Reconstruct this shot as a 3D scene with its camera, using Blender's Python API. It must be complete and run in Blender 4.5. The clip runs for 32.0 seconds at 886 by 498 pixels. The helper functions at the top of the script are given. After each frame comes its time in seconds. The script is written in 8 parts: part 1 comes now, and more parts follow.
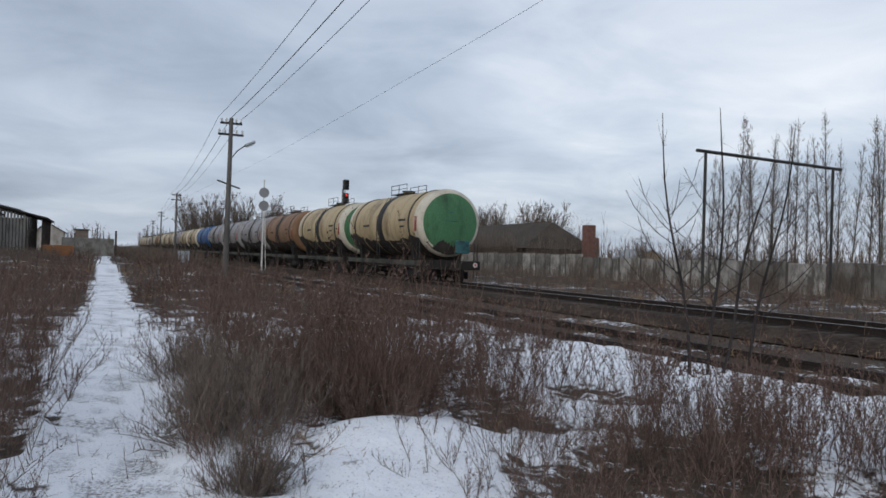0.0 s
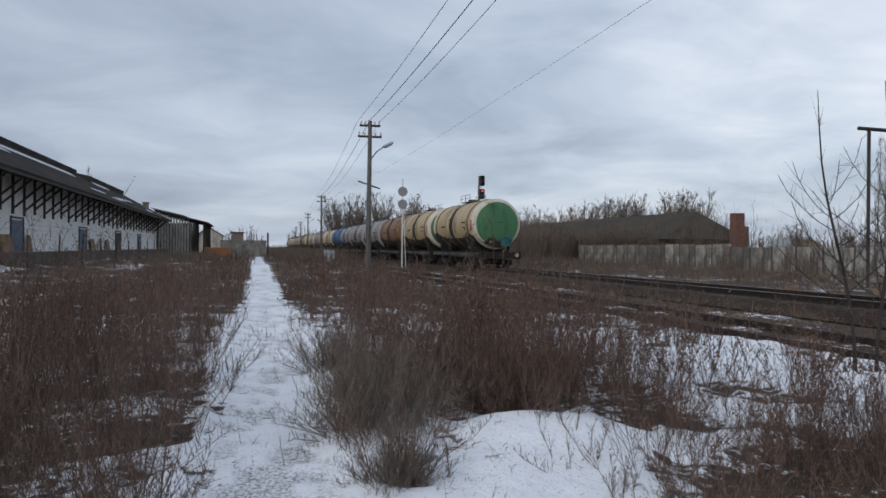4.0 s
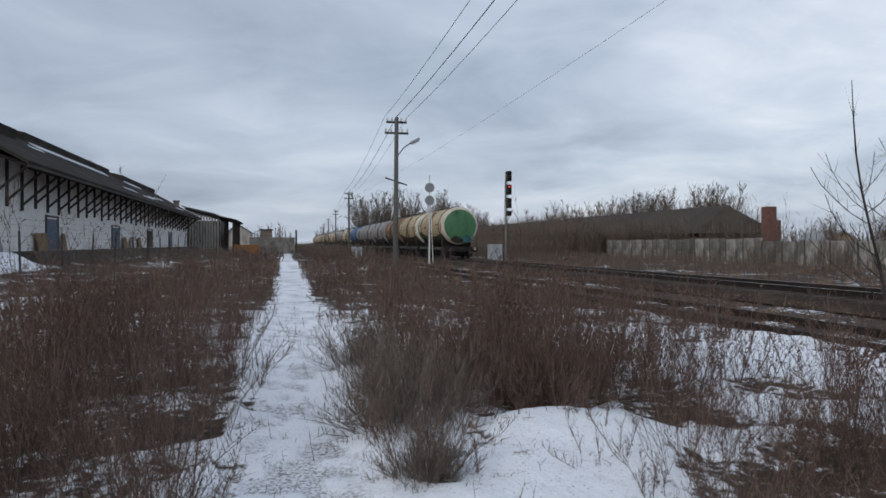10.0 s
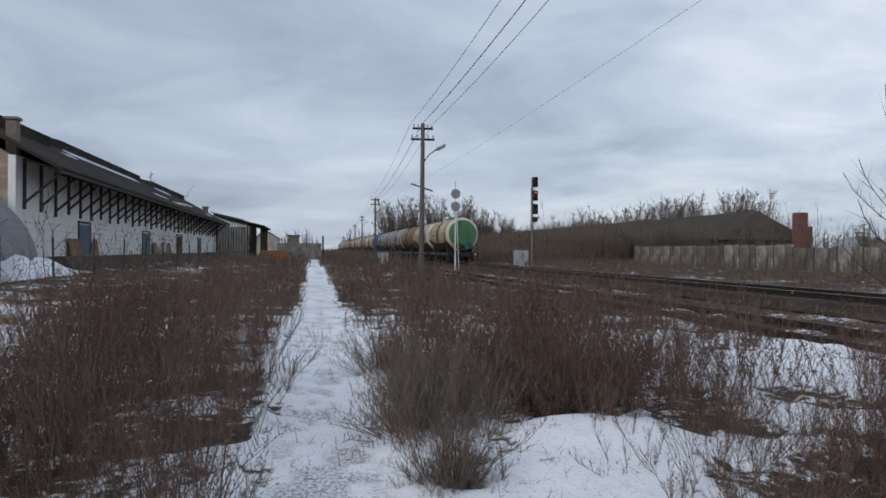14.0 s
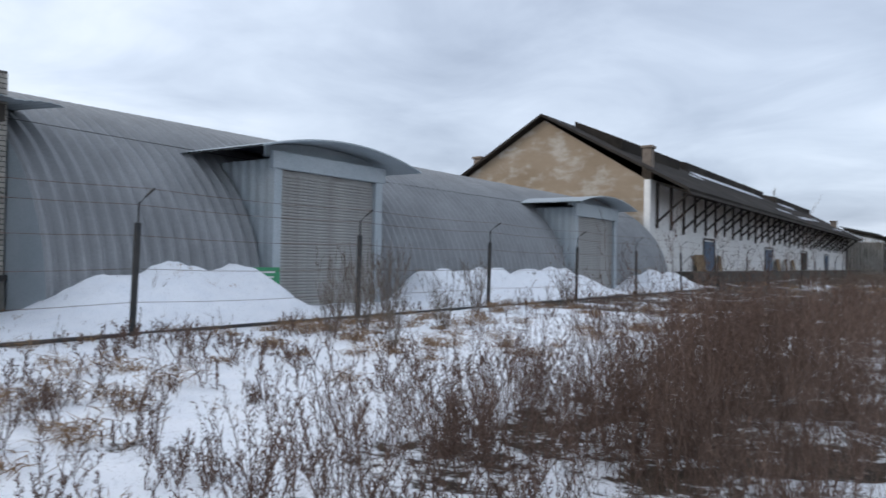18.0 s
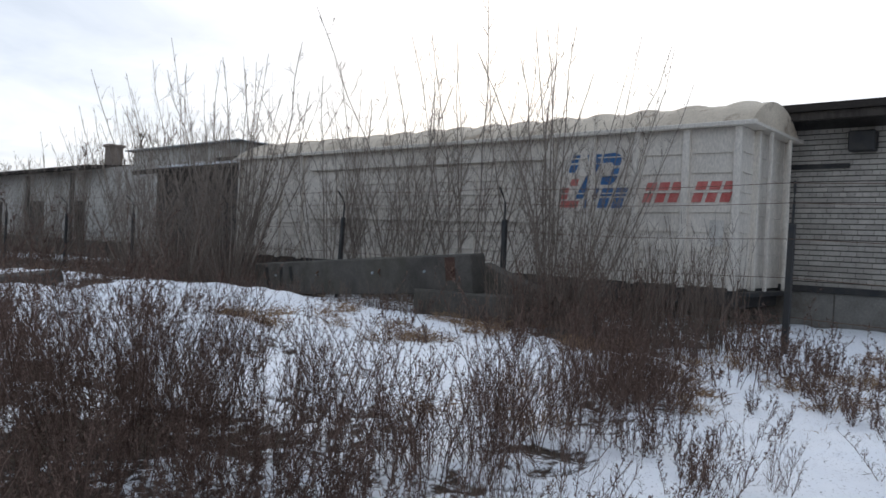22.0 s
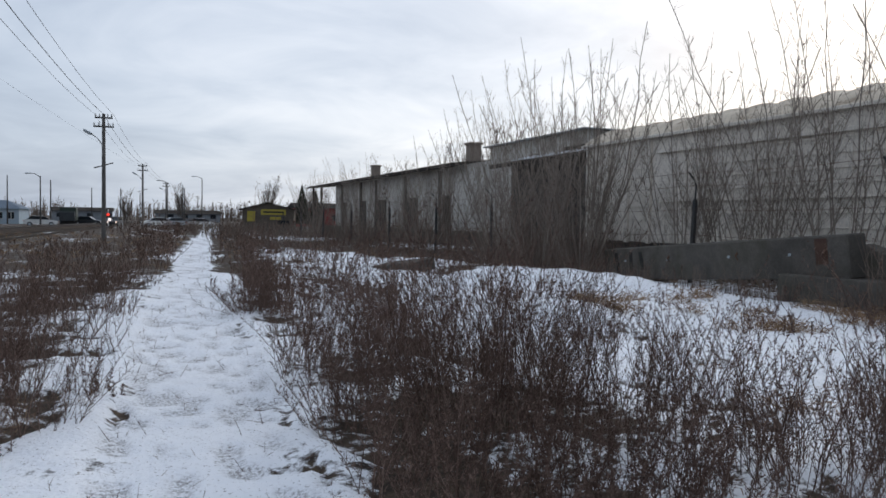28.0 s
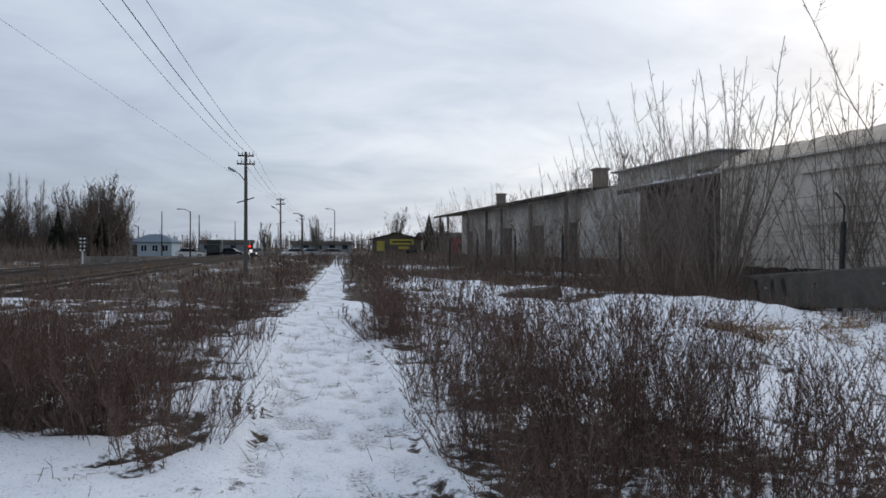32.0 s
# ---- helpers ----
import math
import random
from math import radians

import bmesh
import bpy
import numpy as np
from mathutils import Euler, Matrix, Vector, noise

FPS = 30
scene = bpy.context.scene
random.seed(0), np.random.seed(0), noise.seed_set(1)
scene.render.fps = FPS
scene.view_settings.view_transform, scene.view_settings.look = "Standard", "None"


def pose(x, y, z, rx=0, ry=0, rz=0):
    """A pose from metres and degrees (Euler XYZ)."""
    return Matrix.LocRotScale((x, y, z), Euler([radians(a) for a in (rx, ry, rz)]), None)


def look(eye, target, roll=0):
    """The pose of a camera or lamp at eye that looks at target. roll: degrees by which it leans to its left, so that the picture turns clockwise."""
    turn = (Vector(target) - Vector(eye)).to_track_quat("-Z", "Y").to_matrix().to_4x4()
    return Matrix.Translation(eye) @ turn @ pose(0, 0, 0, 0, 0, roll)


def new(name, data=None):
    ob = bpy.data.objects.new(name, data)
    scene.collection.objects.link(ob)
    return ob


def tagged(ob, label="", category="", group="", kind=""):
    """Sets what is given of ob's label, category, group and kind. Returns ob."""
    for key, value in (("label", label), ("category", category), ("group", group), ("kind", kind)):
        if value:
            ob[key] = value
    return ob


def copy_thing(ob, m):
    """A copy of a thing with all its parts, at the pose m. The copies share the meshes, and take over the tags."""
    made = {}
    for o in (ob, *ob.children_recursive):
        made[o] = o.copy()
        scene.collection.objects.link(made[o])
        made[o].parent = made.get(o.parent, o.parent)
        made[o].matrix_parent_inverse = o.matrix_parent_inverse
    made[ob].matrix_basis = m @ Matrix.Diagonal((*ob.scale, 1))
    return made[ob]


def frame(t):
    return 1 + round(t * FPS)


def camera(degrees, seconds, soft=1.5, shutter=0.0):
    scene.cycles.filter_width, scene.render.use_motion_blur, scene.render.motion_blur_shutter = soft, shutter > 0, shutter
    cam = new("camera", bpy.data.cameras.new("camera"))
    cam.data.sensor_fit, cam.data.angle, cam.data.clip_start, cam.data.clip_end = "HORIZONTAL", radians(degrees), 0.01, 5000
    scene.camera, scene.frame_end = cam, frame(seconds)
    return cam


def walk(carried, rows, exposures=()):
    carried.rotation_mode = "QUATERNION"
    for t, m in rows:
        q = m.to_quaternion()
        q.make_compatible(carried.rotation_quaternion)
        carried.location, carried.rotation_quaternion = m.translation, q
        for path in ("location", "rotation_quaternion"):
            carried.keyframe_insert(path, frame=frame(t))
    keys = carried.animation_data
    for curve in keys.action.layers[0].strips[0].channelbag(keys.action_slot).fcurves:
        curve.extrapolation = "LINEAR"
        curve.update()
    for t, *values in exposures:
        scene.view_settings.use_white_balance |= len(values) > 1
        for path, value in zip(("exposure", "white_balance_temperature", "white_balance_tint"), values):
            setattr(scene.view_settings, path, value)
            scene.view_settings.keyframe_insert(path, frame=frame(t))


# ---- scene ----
cam = camera(61.0, 32.0, soft=1.6, shutter=0.2)
EYE = (0.0, 0.0, 1.6)
# seconds, yaw, pitch, roll of a camera held in the hand on one spot
PATH = [
    (0, -24.88, 0.55, -1.76), (0.5, -23.47, 0.47, -1.51), (1, -22.23, 0.50, -1.28), (1.5, -20.95, 0.54, -0.62), (2, -19.52, 0.45, -0.23),
    (2.5, -17.97, 0.30, -0.58), (3, -16.51, 0.18, -0.55), (3.5, -15.21, 0.08, -0.48), (4, -14.46, -0.04, -0.43), (4.5, -14.06, -0.14, -0.23),
    (6.5, -13.28, -0.37, -0.37), (7, -12.87, -0.35, -0.20), (7.5, -12.40, -0.41, -0.17), (8, -12.40, -0.41, -0.20), (8.5, -12.32, -0.43, -0.14),
    (9, -12.40, -0.42, -0.15), (9.5, -12.39, -0.38, -0.02), (10, -12.39, -0.36, -0.07), (10.5, -12.46, -0.34, -0.06), (11, -12.51, -0.25, -0.10),
    (11.5, -12.43, -0.21, -0.20), (12, -12.39, -0.16, -0.24), (12.5, -12.32, -0.10, -0.16), (13, -12.25, -0.08, -0.25), (13.5, -11.98, -0.07, -0.33),
    (15.5, 3.13, 1.25, 0.64), (16, 9.67, 1.54, 0.31), (16.5, 15.72, 1.55, 0.46), (17, 19.69, 1.53, 0.03), (17.5, 25.51, 1.22, -0.24),
    (18, 34.55, 0.90, -0.91), (18.5, 49.23, 0.64, -0.74), (19, 66.97, 0.44, -1.53), (19.5, 84.92, 0.47, -2.16), (20, 100.42, 0.24, -2.14),
    (20.5, 115.26, -0.09, -1.98), (21, 123.87, -0.05, -2.15), (21.5, 128.75, -0.02, -2.40), (22, 131.55, -0.20, -2.73), (22.5, 134.06, -0.12, -2.59),
    (23, 139.45, 0.59, -1.80), (23.5, 144.51, -0.80, -1.54), (24, 149.11, -1.81, -1.12), (24.5, 151.45, -2.00, -0.71), (25, 153.94, -2.17, -0.79),
    (25.5, 155.50, -2.02, -0.63), (27.5, 157.38, -2.13, -0.82), (28, 157.67, -2.13, -0.86), (28.5, 158.66, -1.99, -0.77), (29, 159.77, -1.70, -0.67),
    (29.5, 162.74, -1.47, -0.25), (30, 165.35, -1.08, -0.02), (30.5, 166.58, -0.92, -0.07), (31, 167.00, -0.53, -0.23), (31.5, 167.04, -0.28, 0.11),
    (32, 167.23, -0.07, -0.12),
]
walk(cam, [(t, pose(*EYE, 90 + p, r, y)) for t, y, p, r in PATH],
     exposures=[(0.0, -0.06), (13.5, -0.07), (16.5, 0.2), (18.0, 0.42), (19.0, 0.34), (20.0, 0.24), (21.0, 0.2), (25.5, 0.10), (32.0, -0.08)])

# ---- world and light: an overcast winter sky, the sun hidden in the south-west ----
SUN_AZ, SUN_EL = 128.0, 24.0


def heading(az, el):
    a, e = radians(az), radians(el)
    return Vector((-math.sin(a) * math.cos(e), math.cos(a) * math.cos(e), math.sin(e)))


def make_world():
    w = bpy.data.worlds.new("overcast_sky")
    scene.world = w
    w.use_nodes = True
    nt = w.node_tree
    n, l = nt.nodes, nt.links
    n.clear()
    out, bg = n.new("ShaderNodeOutputWorld"), n.new("ShaderNodeBackground")
    sky = n.new("ShaderNodeTexSky")
    sky.sky_type, sky.sun_disc = "NISHITA", False
    sky.sun_elevation, sky.sun_rotation = radians(SUN_EL), radians(-SUN_AZ)
    sky.dust_density, sky.ozone_density = 3.0, 2.0
    tc, sep = n.new("ShaderNodeTexCoord"), n.new("ShaderNodeSeparateXYZ")
    l.new(tc.outputs["Generated"], sep.inputs[0])
    # the cloud layer lies flat overhead: divide by the height
    def calc(op, a, b=None, c=None):
        m = n.new("ShaderNodeMath")
        m.operation = op
        for i, v in enumerate((a, b, c)):
            if v is None:
                continue
            if isinstance(v, (int, float)):
                m.inputs[i].default_value = v
            else:
                l.new(v, m.inputs[i])
        return m.outputs[0]
    up = calc("MAXIMUM", sep.outputs["Z"], 0.0)
    flat = calc("ADD", up, 0.16)
    u, v = calc("DIVIDE", sep.outputs["X"], flat), calc("DIVIDE", sep.outputs["Y"], flat)
    comb = n.new("ShaderNodeCombineXYZ")
    l.new(u, comb.inputs[0]), l.new(v, comb.inputs[1])
    def cloud(scale, detail, rough, dist=0.4, off=0.0):
        t = n.new("ShaderNodeTexNoise")
        t.inputs["Scale"].default_value, t.inputs["Detail"].default_value = scale, detail
        t.inputs["Roughness"].default_value, t.inputs["Distortion"].default_value = rough, dist
        shift = n.new("ShaderNodeVectorMath")
        shift.operation = "ADD"
        shift.inputs[1].default_value = (off, off * 0.7, off * 0.3)
        l.new(comb.outputs[0], shift.inputs[0])
        l.new(shift.outputs[0], t.inputs["Vector"])
        return t.outputs["Fac"]
    big, fine = cloud(0.42, 5.0, 0.5, 0.3, 3.1), cloud(1.5, 7.0, 0.56, 0.5, 8.4)
    mixed = calc("ADD", calc("MULTIPLY", big, 0.62), calc("MULTIPLY", fine, 0.38))
    dot = n.new("ShaderNodeVectorMath")
    dot.operation = "DOT_PRODUCT"
    dot.inputs[1].default_value = heading(SUN_AZ, SUN_EL)
    l.new(tc.outputs["Generated"], dot.inputs[0])
    glow = calc("POWER", calc("MAXIMUM", calc("MULTIPLY_ADD", dot.outputs["Value"], 0.5, 0.5), 0.0), 3.0)
    # the layer is thick and grey away from the sun, thin and white near it
    rift = n.new("ShaderNodeVectorMath")
    rift.operation = "DOT_PRODUCT"
    rift.inputs[1].default_value = heading(-44, 12)
    l.new(tc.outputs["Generated"], rift.inputs[0])
    thinner = calc("POWER", calc("MAXIMUM", rift.outputs["Value"], 0.0), 7.0)
    bank = n.new("ShaderNodeVectorMath")
    bank.operation = "DOT_PRODUCT"
    bank.inputs[1].default_value = heading(190, 2)
    l.new(tc.outputs["Generated"], bank.inputs[0])
    thicker = calc("POWER", calc("MAXIMUM", bank.outputs["Value"], 0.0), 22.0)
    level = calc("ADD", calc("ADD", calc("MULTIPLY_ADD", glow, 0.27, 0.43), calc("MULTIPLY", thinner, 0.26)), calc("MULTIPLY", thicker, -0.15))
    lumps = calc("MULTIPLY_ADD", mixed, 2.4, -0.2)
    bright = calc("MULTIPLY", level, calc("MINIMUM", calc("MAXIMUM", lumps, 0.55), 1.55))
    ramp = n.new("ShaderNodeValToRGB")
    r = ramp.color_ramp
    r.elements[0].position, r.elements[0].color = 0.2, (0.82, 0.98, 1.30, 1)
    r.elements[1].position, r.elements[1].color = 0.9, (0.98, 1.0, 1.04, 1)
    e = r.elements.new(0.55)
    e.color = (0.88, 1.0, 1.19, 1)
    l.new(bright, ramp.inputs[0])
    scale = n.new("ShaderNodeVectorMath")
    scale.operation = "SCALE"
    l.new(ramp.outputs[0], scale.inputs[0]), l.new(bright, scale.inputs["Scale"])
    faint = n.new("ShaderNodeVectorMath")
    faint.operation = "SCALE"
    faint.inputs["Scale"].default_value = 0.02
    l.new(sky.outputs[0], faint.inputs[0])
    both = n.new("ShaderNodeVectorMath")
    both.operation = "ADD"
    l.new(scale.outputs[0], both.inputs[0]), l.new(faint.outputs[0], both.inputs[1])
    l.new(both.outputs[0], bg.inputs[0])
    bg.inputs[1].default_value = 1.0
    l.new(bg.outputs[0], out.inputs[0])


make_world()
sun_lamp = bpy.data.lights.new("sun", "SUN")
sun_lamp.energy, sun_lamp.angle, sun_lamp.color = 0.6, radians(25), (1.0, 0.96, 0.9)
sun_ob = new("sun", sun_lamp)
sun_ob.matrix_world = look(heading(SUN_AZ, SUN_EL) * 50, (0, 0, 0))

# ---- mesh helpers ----


class Geo:
    """Collects vertices and faces of one mesh."""

    def __init__(self):
        self.v, self.f, self.m = [], [], []

    def add(self, vs, fs, slot=0):
        k = len(self.v)
        self.v += [tuple(p) for p in vs]
        self.f += [tuple(i + k for i in f) for f in fs]
        self.m += [slot] * len(fs)
        return self

    def box(self, x0, x1, y0, y1, z0, z1, b=0.0, slot=0, at=None):
        """A box, its edges chamfered by b; at: a pose."""
        if b <= 0:
            vs = [(x, y, z) for z in (z0, z1) for y in (y0, y1) for x in (x0, x1)]
            fs = [(0, 2, 3, 1), (4, 5, 7, 6), (0, 1, 5, 4), (2, 6, 7, 3), (0, 4, 6, 2), (1, 3, 7, 5)]
        else:
            vs, fs = [], []
            X, Y, Z = (x0, x1), (y0, y1), (z0, z1)
            idx = {}
            for i in (0, 1):
                for j in (0, 1):
                    for k in (0, 1):
                        s = [b if q == 0 else -b for q in (i, j, k)]
                        p = (X[i], Y[j], Z[k])
                        for a in range(3):
                            idx[i, j, k, a] = len(vs)
                            vs.append(tuple(p[c] + (0 if c == a else s[c]) for c in range(3)))
            for a in range(3):
                o = [c for c in range(3) if c != a]
                for side in (0, 1):
                    ring = []
                    for q, w in ((0, 0), (1, 0), (1, 1), (0, 1)):
                        key = [0, 0, 0]
                        key[a], key[o[0]], key[o[1]] = side, q, w
                        ring.append(idx[(*key, a)])
                    fs.append(tuple(ring))
                for q in (0, 1):
                    for w in (0, 1):
                        k0, k1 = [0, 0, 0], [0, 0, 0]
                        k0[o[0]], k0[o[1]], k1[o[0]], k1[o[1]] = q, w, q, w
                        k0[a], k1[a] = 0, 1
                        fs.append((idx[(*k0, o[0])], idx[(*k1, o[0])], idx[(*k1, o[1])], idx[(*k0, o[1])]))
            for i in (0, 1):
                for j in (0, 1):
                    for k in (0, 1):
                        fs.append((idx[i, j, k, 0], idx[i, j, k, 1], idx[i, j, k, 2]))
        if at is not None:
            vs = [at @ Vector(p) for p in vs]
        return self.add(vs, fs, slot)

    def tube(self, pts, r, n=6, slot=0, caps=True):
        """A tube along points; r: one radius or one a point."""
        pts = [Vector(p) for p in pts]
        rs = [r] * len(pts) if isinstance(r, (int, float)) else r
        vs, fs = [], []
        for i, p in enumerate(pts):
            d = (pts[min(i + 1, len(pts) - 1)] - pts[max(i - 1, 0)]).normalized()
            a = d.cross(Vector((0, 0, 1)) if abs(d.z) < 0.9 else Vector((1, 0, 0))).normalized()
            c = d.cross(a)
            for k in range(n):
                t = 2 * math.pi * k / n
                vs.append(p + (a * math.cos(t) + c * math.sin(t)) * rs[i])
        for i in range(len(pts) - 1):
            for k in range(n):
                q = (k + 1) % n
                fs.append((i * n + k, i * n + q, (i + 1) * n + q, (i + 1) * n + k))
        if caps:
            fs += [tuple(range(n)), tuple(reversed(range((len(pts) - 1) * n, len(pts) * n)))]
        return self.add(vs, fs, slot)

    def prism(self, ring, a, b, axis=1, slot=0):
        """A closed outline (pairs) carried from a to b along an axis."""
        def put(p, q):
            return {0: (q, p[0], p[1]), 1: (p[0], q, p[1]), 2: (p[0], p[1], q)}[axis]
        n = len(ring)
        vs = [put(p, a) for p in ring] + [put(p, b) for p in ring]
        fs = [tuple(range(n)), tuple(reversed(range(n, 2 * n)))]
        fs += [(i, i + n, (i + 1) % n + n, (i + 1) % n) for i in range(n)]
        return self.add(vs, fs, slot)

    def ob(self, name, mats, parent=None, smooth=False, label=""):
        me = bpy.data.meshes.new(name)
        me.from_pydata(self.v, [], self.f)
        for m in mats if isinstance(mats, (list, tuple)) else [mats]:
            me.materials.append(m)
        if any(self.m):
            me.polygons.foreach_set("material_index", self.m)
        bm = bmesh.new()
        bm.from_mesh(me)
        bmesh.ops.recalc_face_normals(bm, faces=bm.faces)
        bm.to_mesh(me)
        bm.free()
        if smooth:
            me.polygons.foreach_set("use_smooth", [True] * len(me.polygons))
            me.set_sharp_from_angle(angle=radians(35))
        o = new(name, me)
        if parent is not None:
            o.parent = parent
        if label:
            o["label"] = label
        return o


def part(name, geo, material, parent, label="", smooth=False):
    """Links a mesh as one part under a thing or a part."""
    return geo.ob(name, material, parent, smooth, label)


def thing(name, label, category, group="", at=None, kind=""):
    o = new(name)
    o.empty_display_size = 0.2
    if at is not None:
        o.matrix_basis = at
    return tagged(o, label, category, group, kind)


def same(ob, name, parent, m):
    """Another object on ob's mesh, under parent, at the pose m."""
    o = new(name, ob.data)
    o.parent, o.matrix_basis = parent, m
    return o


# ---- materials ----


def make_mat(name, c1, c2, scale=3.0, rough=0.8, bump=0.2, fine=40.0, metal=0.0, stain=None, stain_scale=0.8, stain_amount=0.5,
             stretch=(1, 1, 1), vary=0.0, cut=0.5, island=False):
    """Two colours mixed by a broad noise, a fine grain on both, stains of a third colour, relief."""
    m = bpy.data.materials.new(name)
    m.use_nodes = True
    nt = m.node_tree
    n, l = nt.nodes, nt.links
    b = n["Principled BSDF"]
    tc, mp = n.new("ShaderNodeTexCoord"), n.new("ShaderNodeMapping")
    mp.inputs["Scale"].default_value = stretch
    l.new(tc.outputs["Object"], mp.inputs[0])
    def noi(s, d=5.0, r=0.6):
        t = n.new("ShaderNodeTexNoise")
        t.inputs["Scale"].default_value, t.inputs["Detail"].default_value, t.inputs["Roughness"].default_value = s, d, r
        l.new(mp.outputs[0], t.inputs["Vector"])
        return t.outputs["Fac"]
    def mix(f, a, c):
        x = n.new("ShaderNodeMix")
        x.data_type = "RGBA"
        for i, v in ((0, f), (6, a), (7, c)):
            if isinstance(v, (int, float)):
                x.inputs[i].default_value = v
            elif isinstance(v, tuple):
                x.inputs[i].default_value = (*v, 1)
            else:
                l.new(v, x.inputs[i])
        return x.outputs[2]
    def ramp(f, lo, hi, a=0.0, c=1.0):
        x = n.new("ShaderNodeMapRange")
        l.new(f, x.inputs[0])
        x.inputs[1].default_value, x.inputs[2].default_value, x.inputs[3].default_value, x.inputs[4].default_value = lo, hi, a, c
        return x.outputs[0]
    col = mix(ramp(noi(scale), 0.35, 0.65), c1, c2)
    grain = noi(fine, 3.0)
    hsv = n.new("ShaderNodeHueSaturation")
    l.new(col, hsv.inputs["Color"])
    val = ramp(grain, 0.25, 0.75, 0.8, 1.2)
    if vary:
        oi = n.new("ShaderNodeNewGeometry" if island else "ShaderNodeObjectInfo")
        k = n.new("ShaderNodeMath")
        k.operation = "MULTIPLY"
        l.new(val, k.inputs[0]), l.new(ramp(oi.outputs["Random Per Island" if island else "Random"], 0, 1, 1 - vary, 1 + vary), k.inputs[1])
        val = k.outputs[0]
    l.new(val, hsv.inputs["Value"])
    col = hsv.outputs[0]
    if stain:
        f = ramp(noi(stain_scale, 7.0, 0.65), cut, cut + 0.16, 0.0, stain_amount)
        col = mix(f, col, stain)
    l.new(col, b.inputs["Base Color"])
    l.new(ramp(noi(fine * 0.3), 0.3, 0.7, max(rough - 0.1, 0.05), min(rough + 0.1, 1.0)), b.inputs["Roughness"])
    b.inputs["Metallic"].default_value = metal
    b.inputs["Specular IOR Level"].default_value = 0.3
    if bump:
        bp = n.new("ShaderNodeBump")
        bp.inputs["Strength"].default_value, bp.inputs["Distance"].default_value = bump, 0.02
        l.new(grain, bp.inputs["Height"])
        l.new(bp.outputs[0], b.inputs["Normal"])
    return m


def plain(name, c, rough=0.6, metal=0.0, glow=0.0):
    m = bpy.data.materials.new(name)
    m.use_nodes = True
    b = m.node_tree.nodes["Principled BSDF"]
    b.inputs["Base Color"].default_value, b.inputs["Roughness"].default_value, b.inputs["Metallic"].default_value = (*c, 1), rough, metal
    if glow:
        b.inputs["Emission Color"].default_value, b.inputs["Emission Strength"].default_value = (*c, 1), glow
    return m


M_ASPH = make_mat("worn_roofing_felt", (0.030, 0.026, 0.023), (0.058, 0.050, 0.044), 0.5, 0.97, 0.4, 16, stain=(0.085, 0.072, 0.06), stain_scale=0.35, stain_amount=0.6, stretch=(1, 0.5, 1))
M_ASPH.node_tree.nodes["Principled BSDF"].inputs["Specular IOR Level"].default_value = 0.1
M_TANW = make_mat("weathered_tan_plaster", (0.30, 0.23, 0.16), (0.38, 0.30, 0.22), 0.25, 0.9, 0.25, 14, stain=(0.58, 0.55, 0.50), stain_scale=0.38, stain_amount=0.75, stretch=(1, 1, 1.7), cut=0.495)
M_GALV = make_mat("galvanised_sheet", (0.25, 0.258, 0.266), (0.31, 0.318, 0.327), 0.5, 0.6, 0.05, 30, metal=0.15, stain=(0.21, 0.215, 0.22), stain_scale=0.7, stain_amount=0.5)
M_GALVL = make_mat("pale_galvanised_sheet", (0.35, 0.395, 0.42), (0.41, 0.45, 0.475), 0.8, 0.5, 0.05, 30, metal=0.15)
M_SHUT = make_mat("roller_shutter_steel", (0.32, 0.315, 0.30), (0.39, 0.38, 0.36), 0.8, 0.5, 0.05, 30, metal=0.15, stain=(0.16, 0.14, 0.12), stain_scale=0.9, stain_amount=0.4)
M_SBRICK = make_mat("silicate_brick", (0.47, 0.435, 0.385), (0.37, 0.34, 0.30), 2.0, 0.9, 0.3, 40, vary=0.14, stain=(0.22, 0.20, 0.18), stain_scale=0.4, stain_amount=0.35, cut=0.56)
M_SBRICKS = make_mat("silicate_brick_courses", (0.47, 0.435, 0.385), (0.37, 0.34, 0.30), 2.0, 0.9, 0.3, 40, vary=0.14, stain=(0.22, 0.20, 0.18), stain_scale=0.4, stain_amount=0.35, cut=0.56, island=True)
M_DARKB = make_mat("dark_blotched_brick", (0.13, 0.115, 0.10), (0.22, 0.19, 0.165), 0.9, 0.95, 0.3, 30, vary=0.2, stain=(0.035, 0.03, 0.028), stain_scale=0.7, stain_amount=0.85, cut=0.47, island=True)
M_BRIGHTW = make_mat("fresh_whitewash", (0.90, 0.89, 0.87), (0.83, 0.82, 0.79), 0.6, 0.9, 0.3, 12, stain=(0.42, 0.34, 0.27), stain_scale=0.3, stain_amount=0.45, cut=0.60)
M_DIRTYW = make_mat("grimy_plaster", (0.60, 0.57, 0.515), (0.45, 0.425, 0.385), 0.5, 0.9, 0.3, 12, stain=(0.22, 0.18, 0.145), stain_scale=0.4, stain_amount=0.8, stretch=(1, 1, 0.5), cut=0.52)
M_MORTAR = make_mat("dark_mortar", (0.05, 0.047, 0.044), (0.08, 0.074, 0.068), 3, 0.95, 0.3, 30)
M_RBRICK = make_mat("red_brick", (0.125, 0.062, 0.050), (0.175, 0.090, 0.072), 3, 0.9, 0.3, 30, vary=0.2)
M_CONC = make_mat("old_concrete", (0.17, 0.16, 0.143), (0.265, 0.252, 0.226), 0.9, 0.92, 0.4, 25, stain=(0.10, 0.082, 0.062), stain_scale=0.7, stain_amount=0.85, vary=0.12)
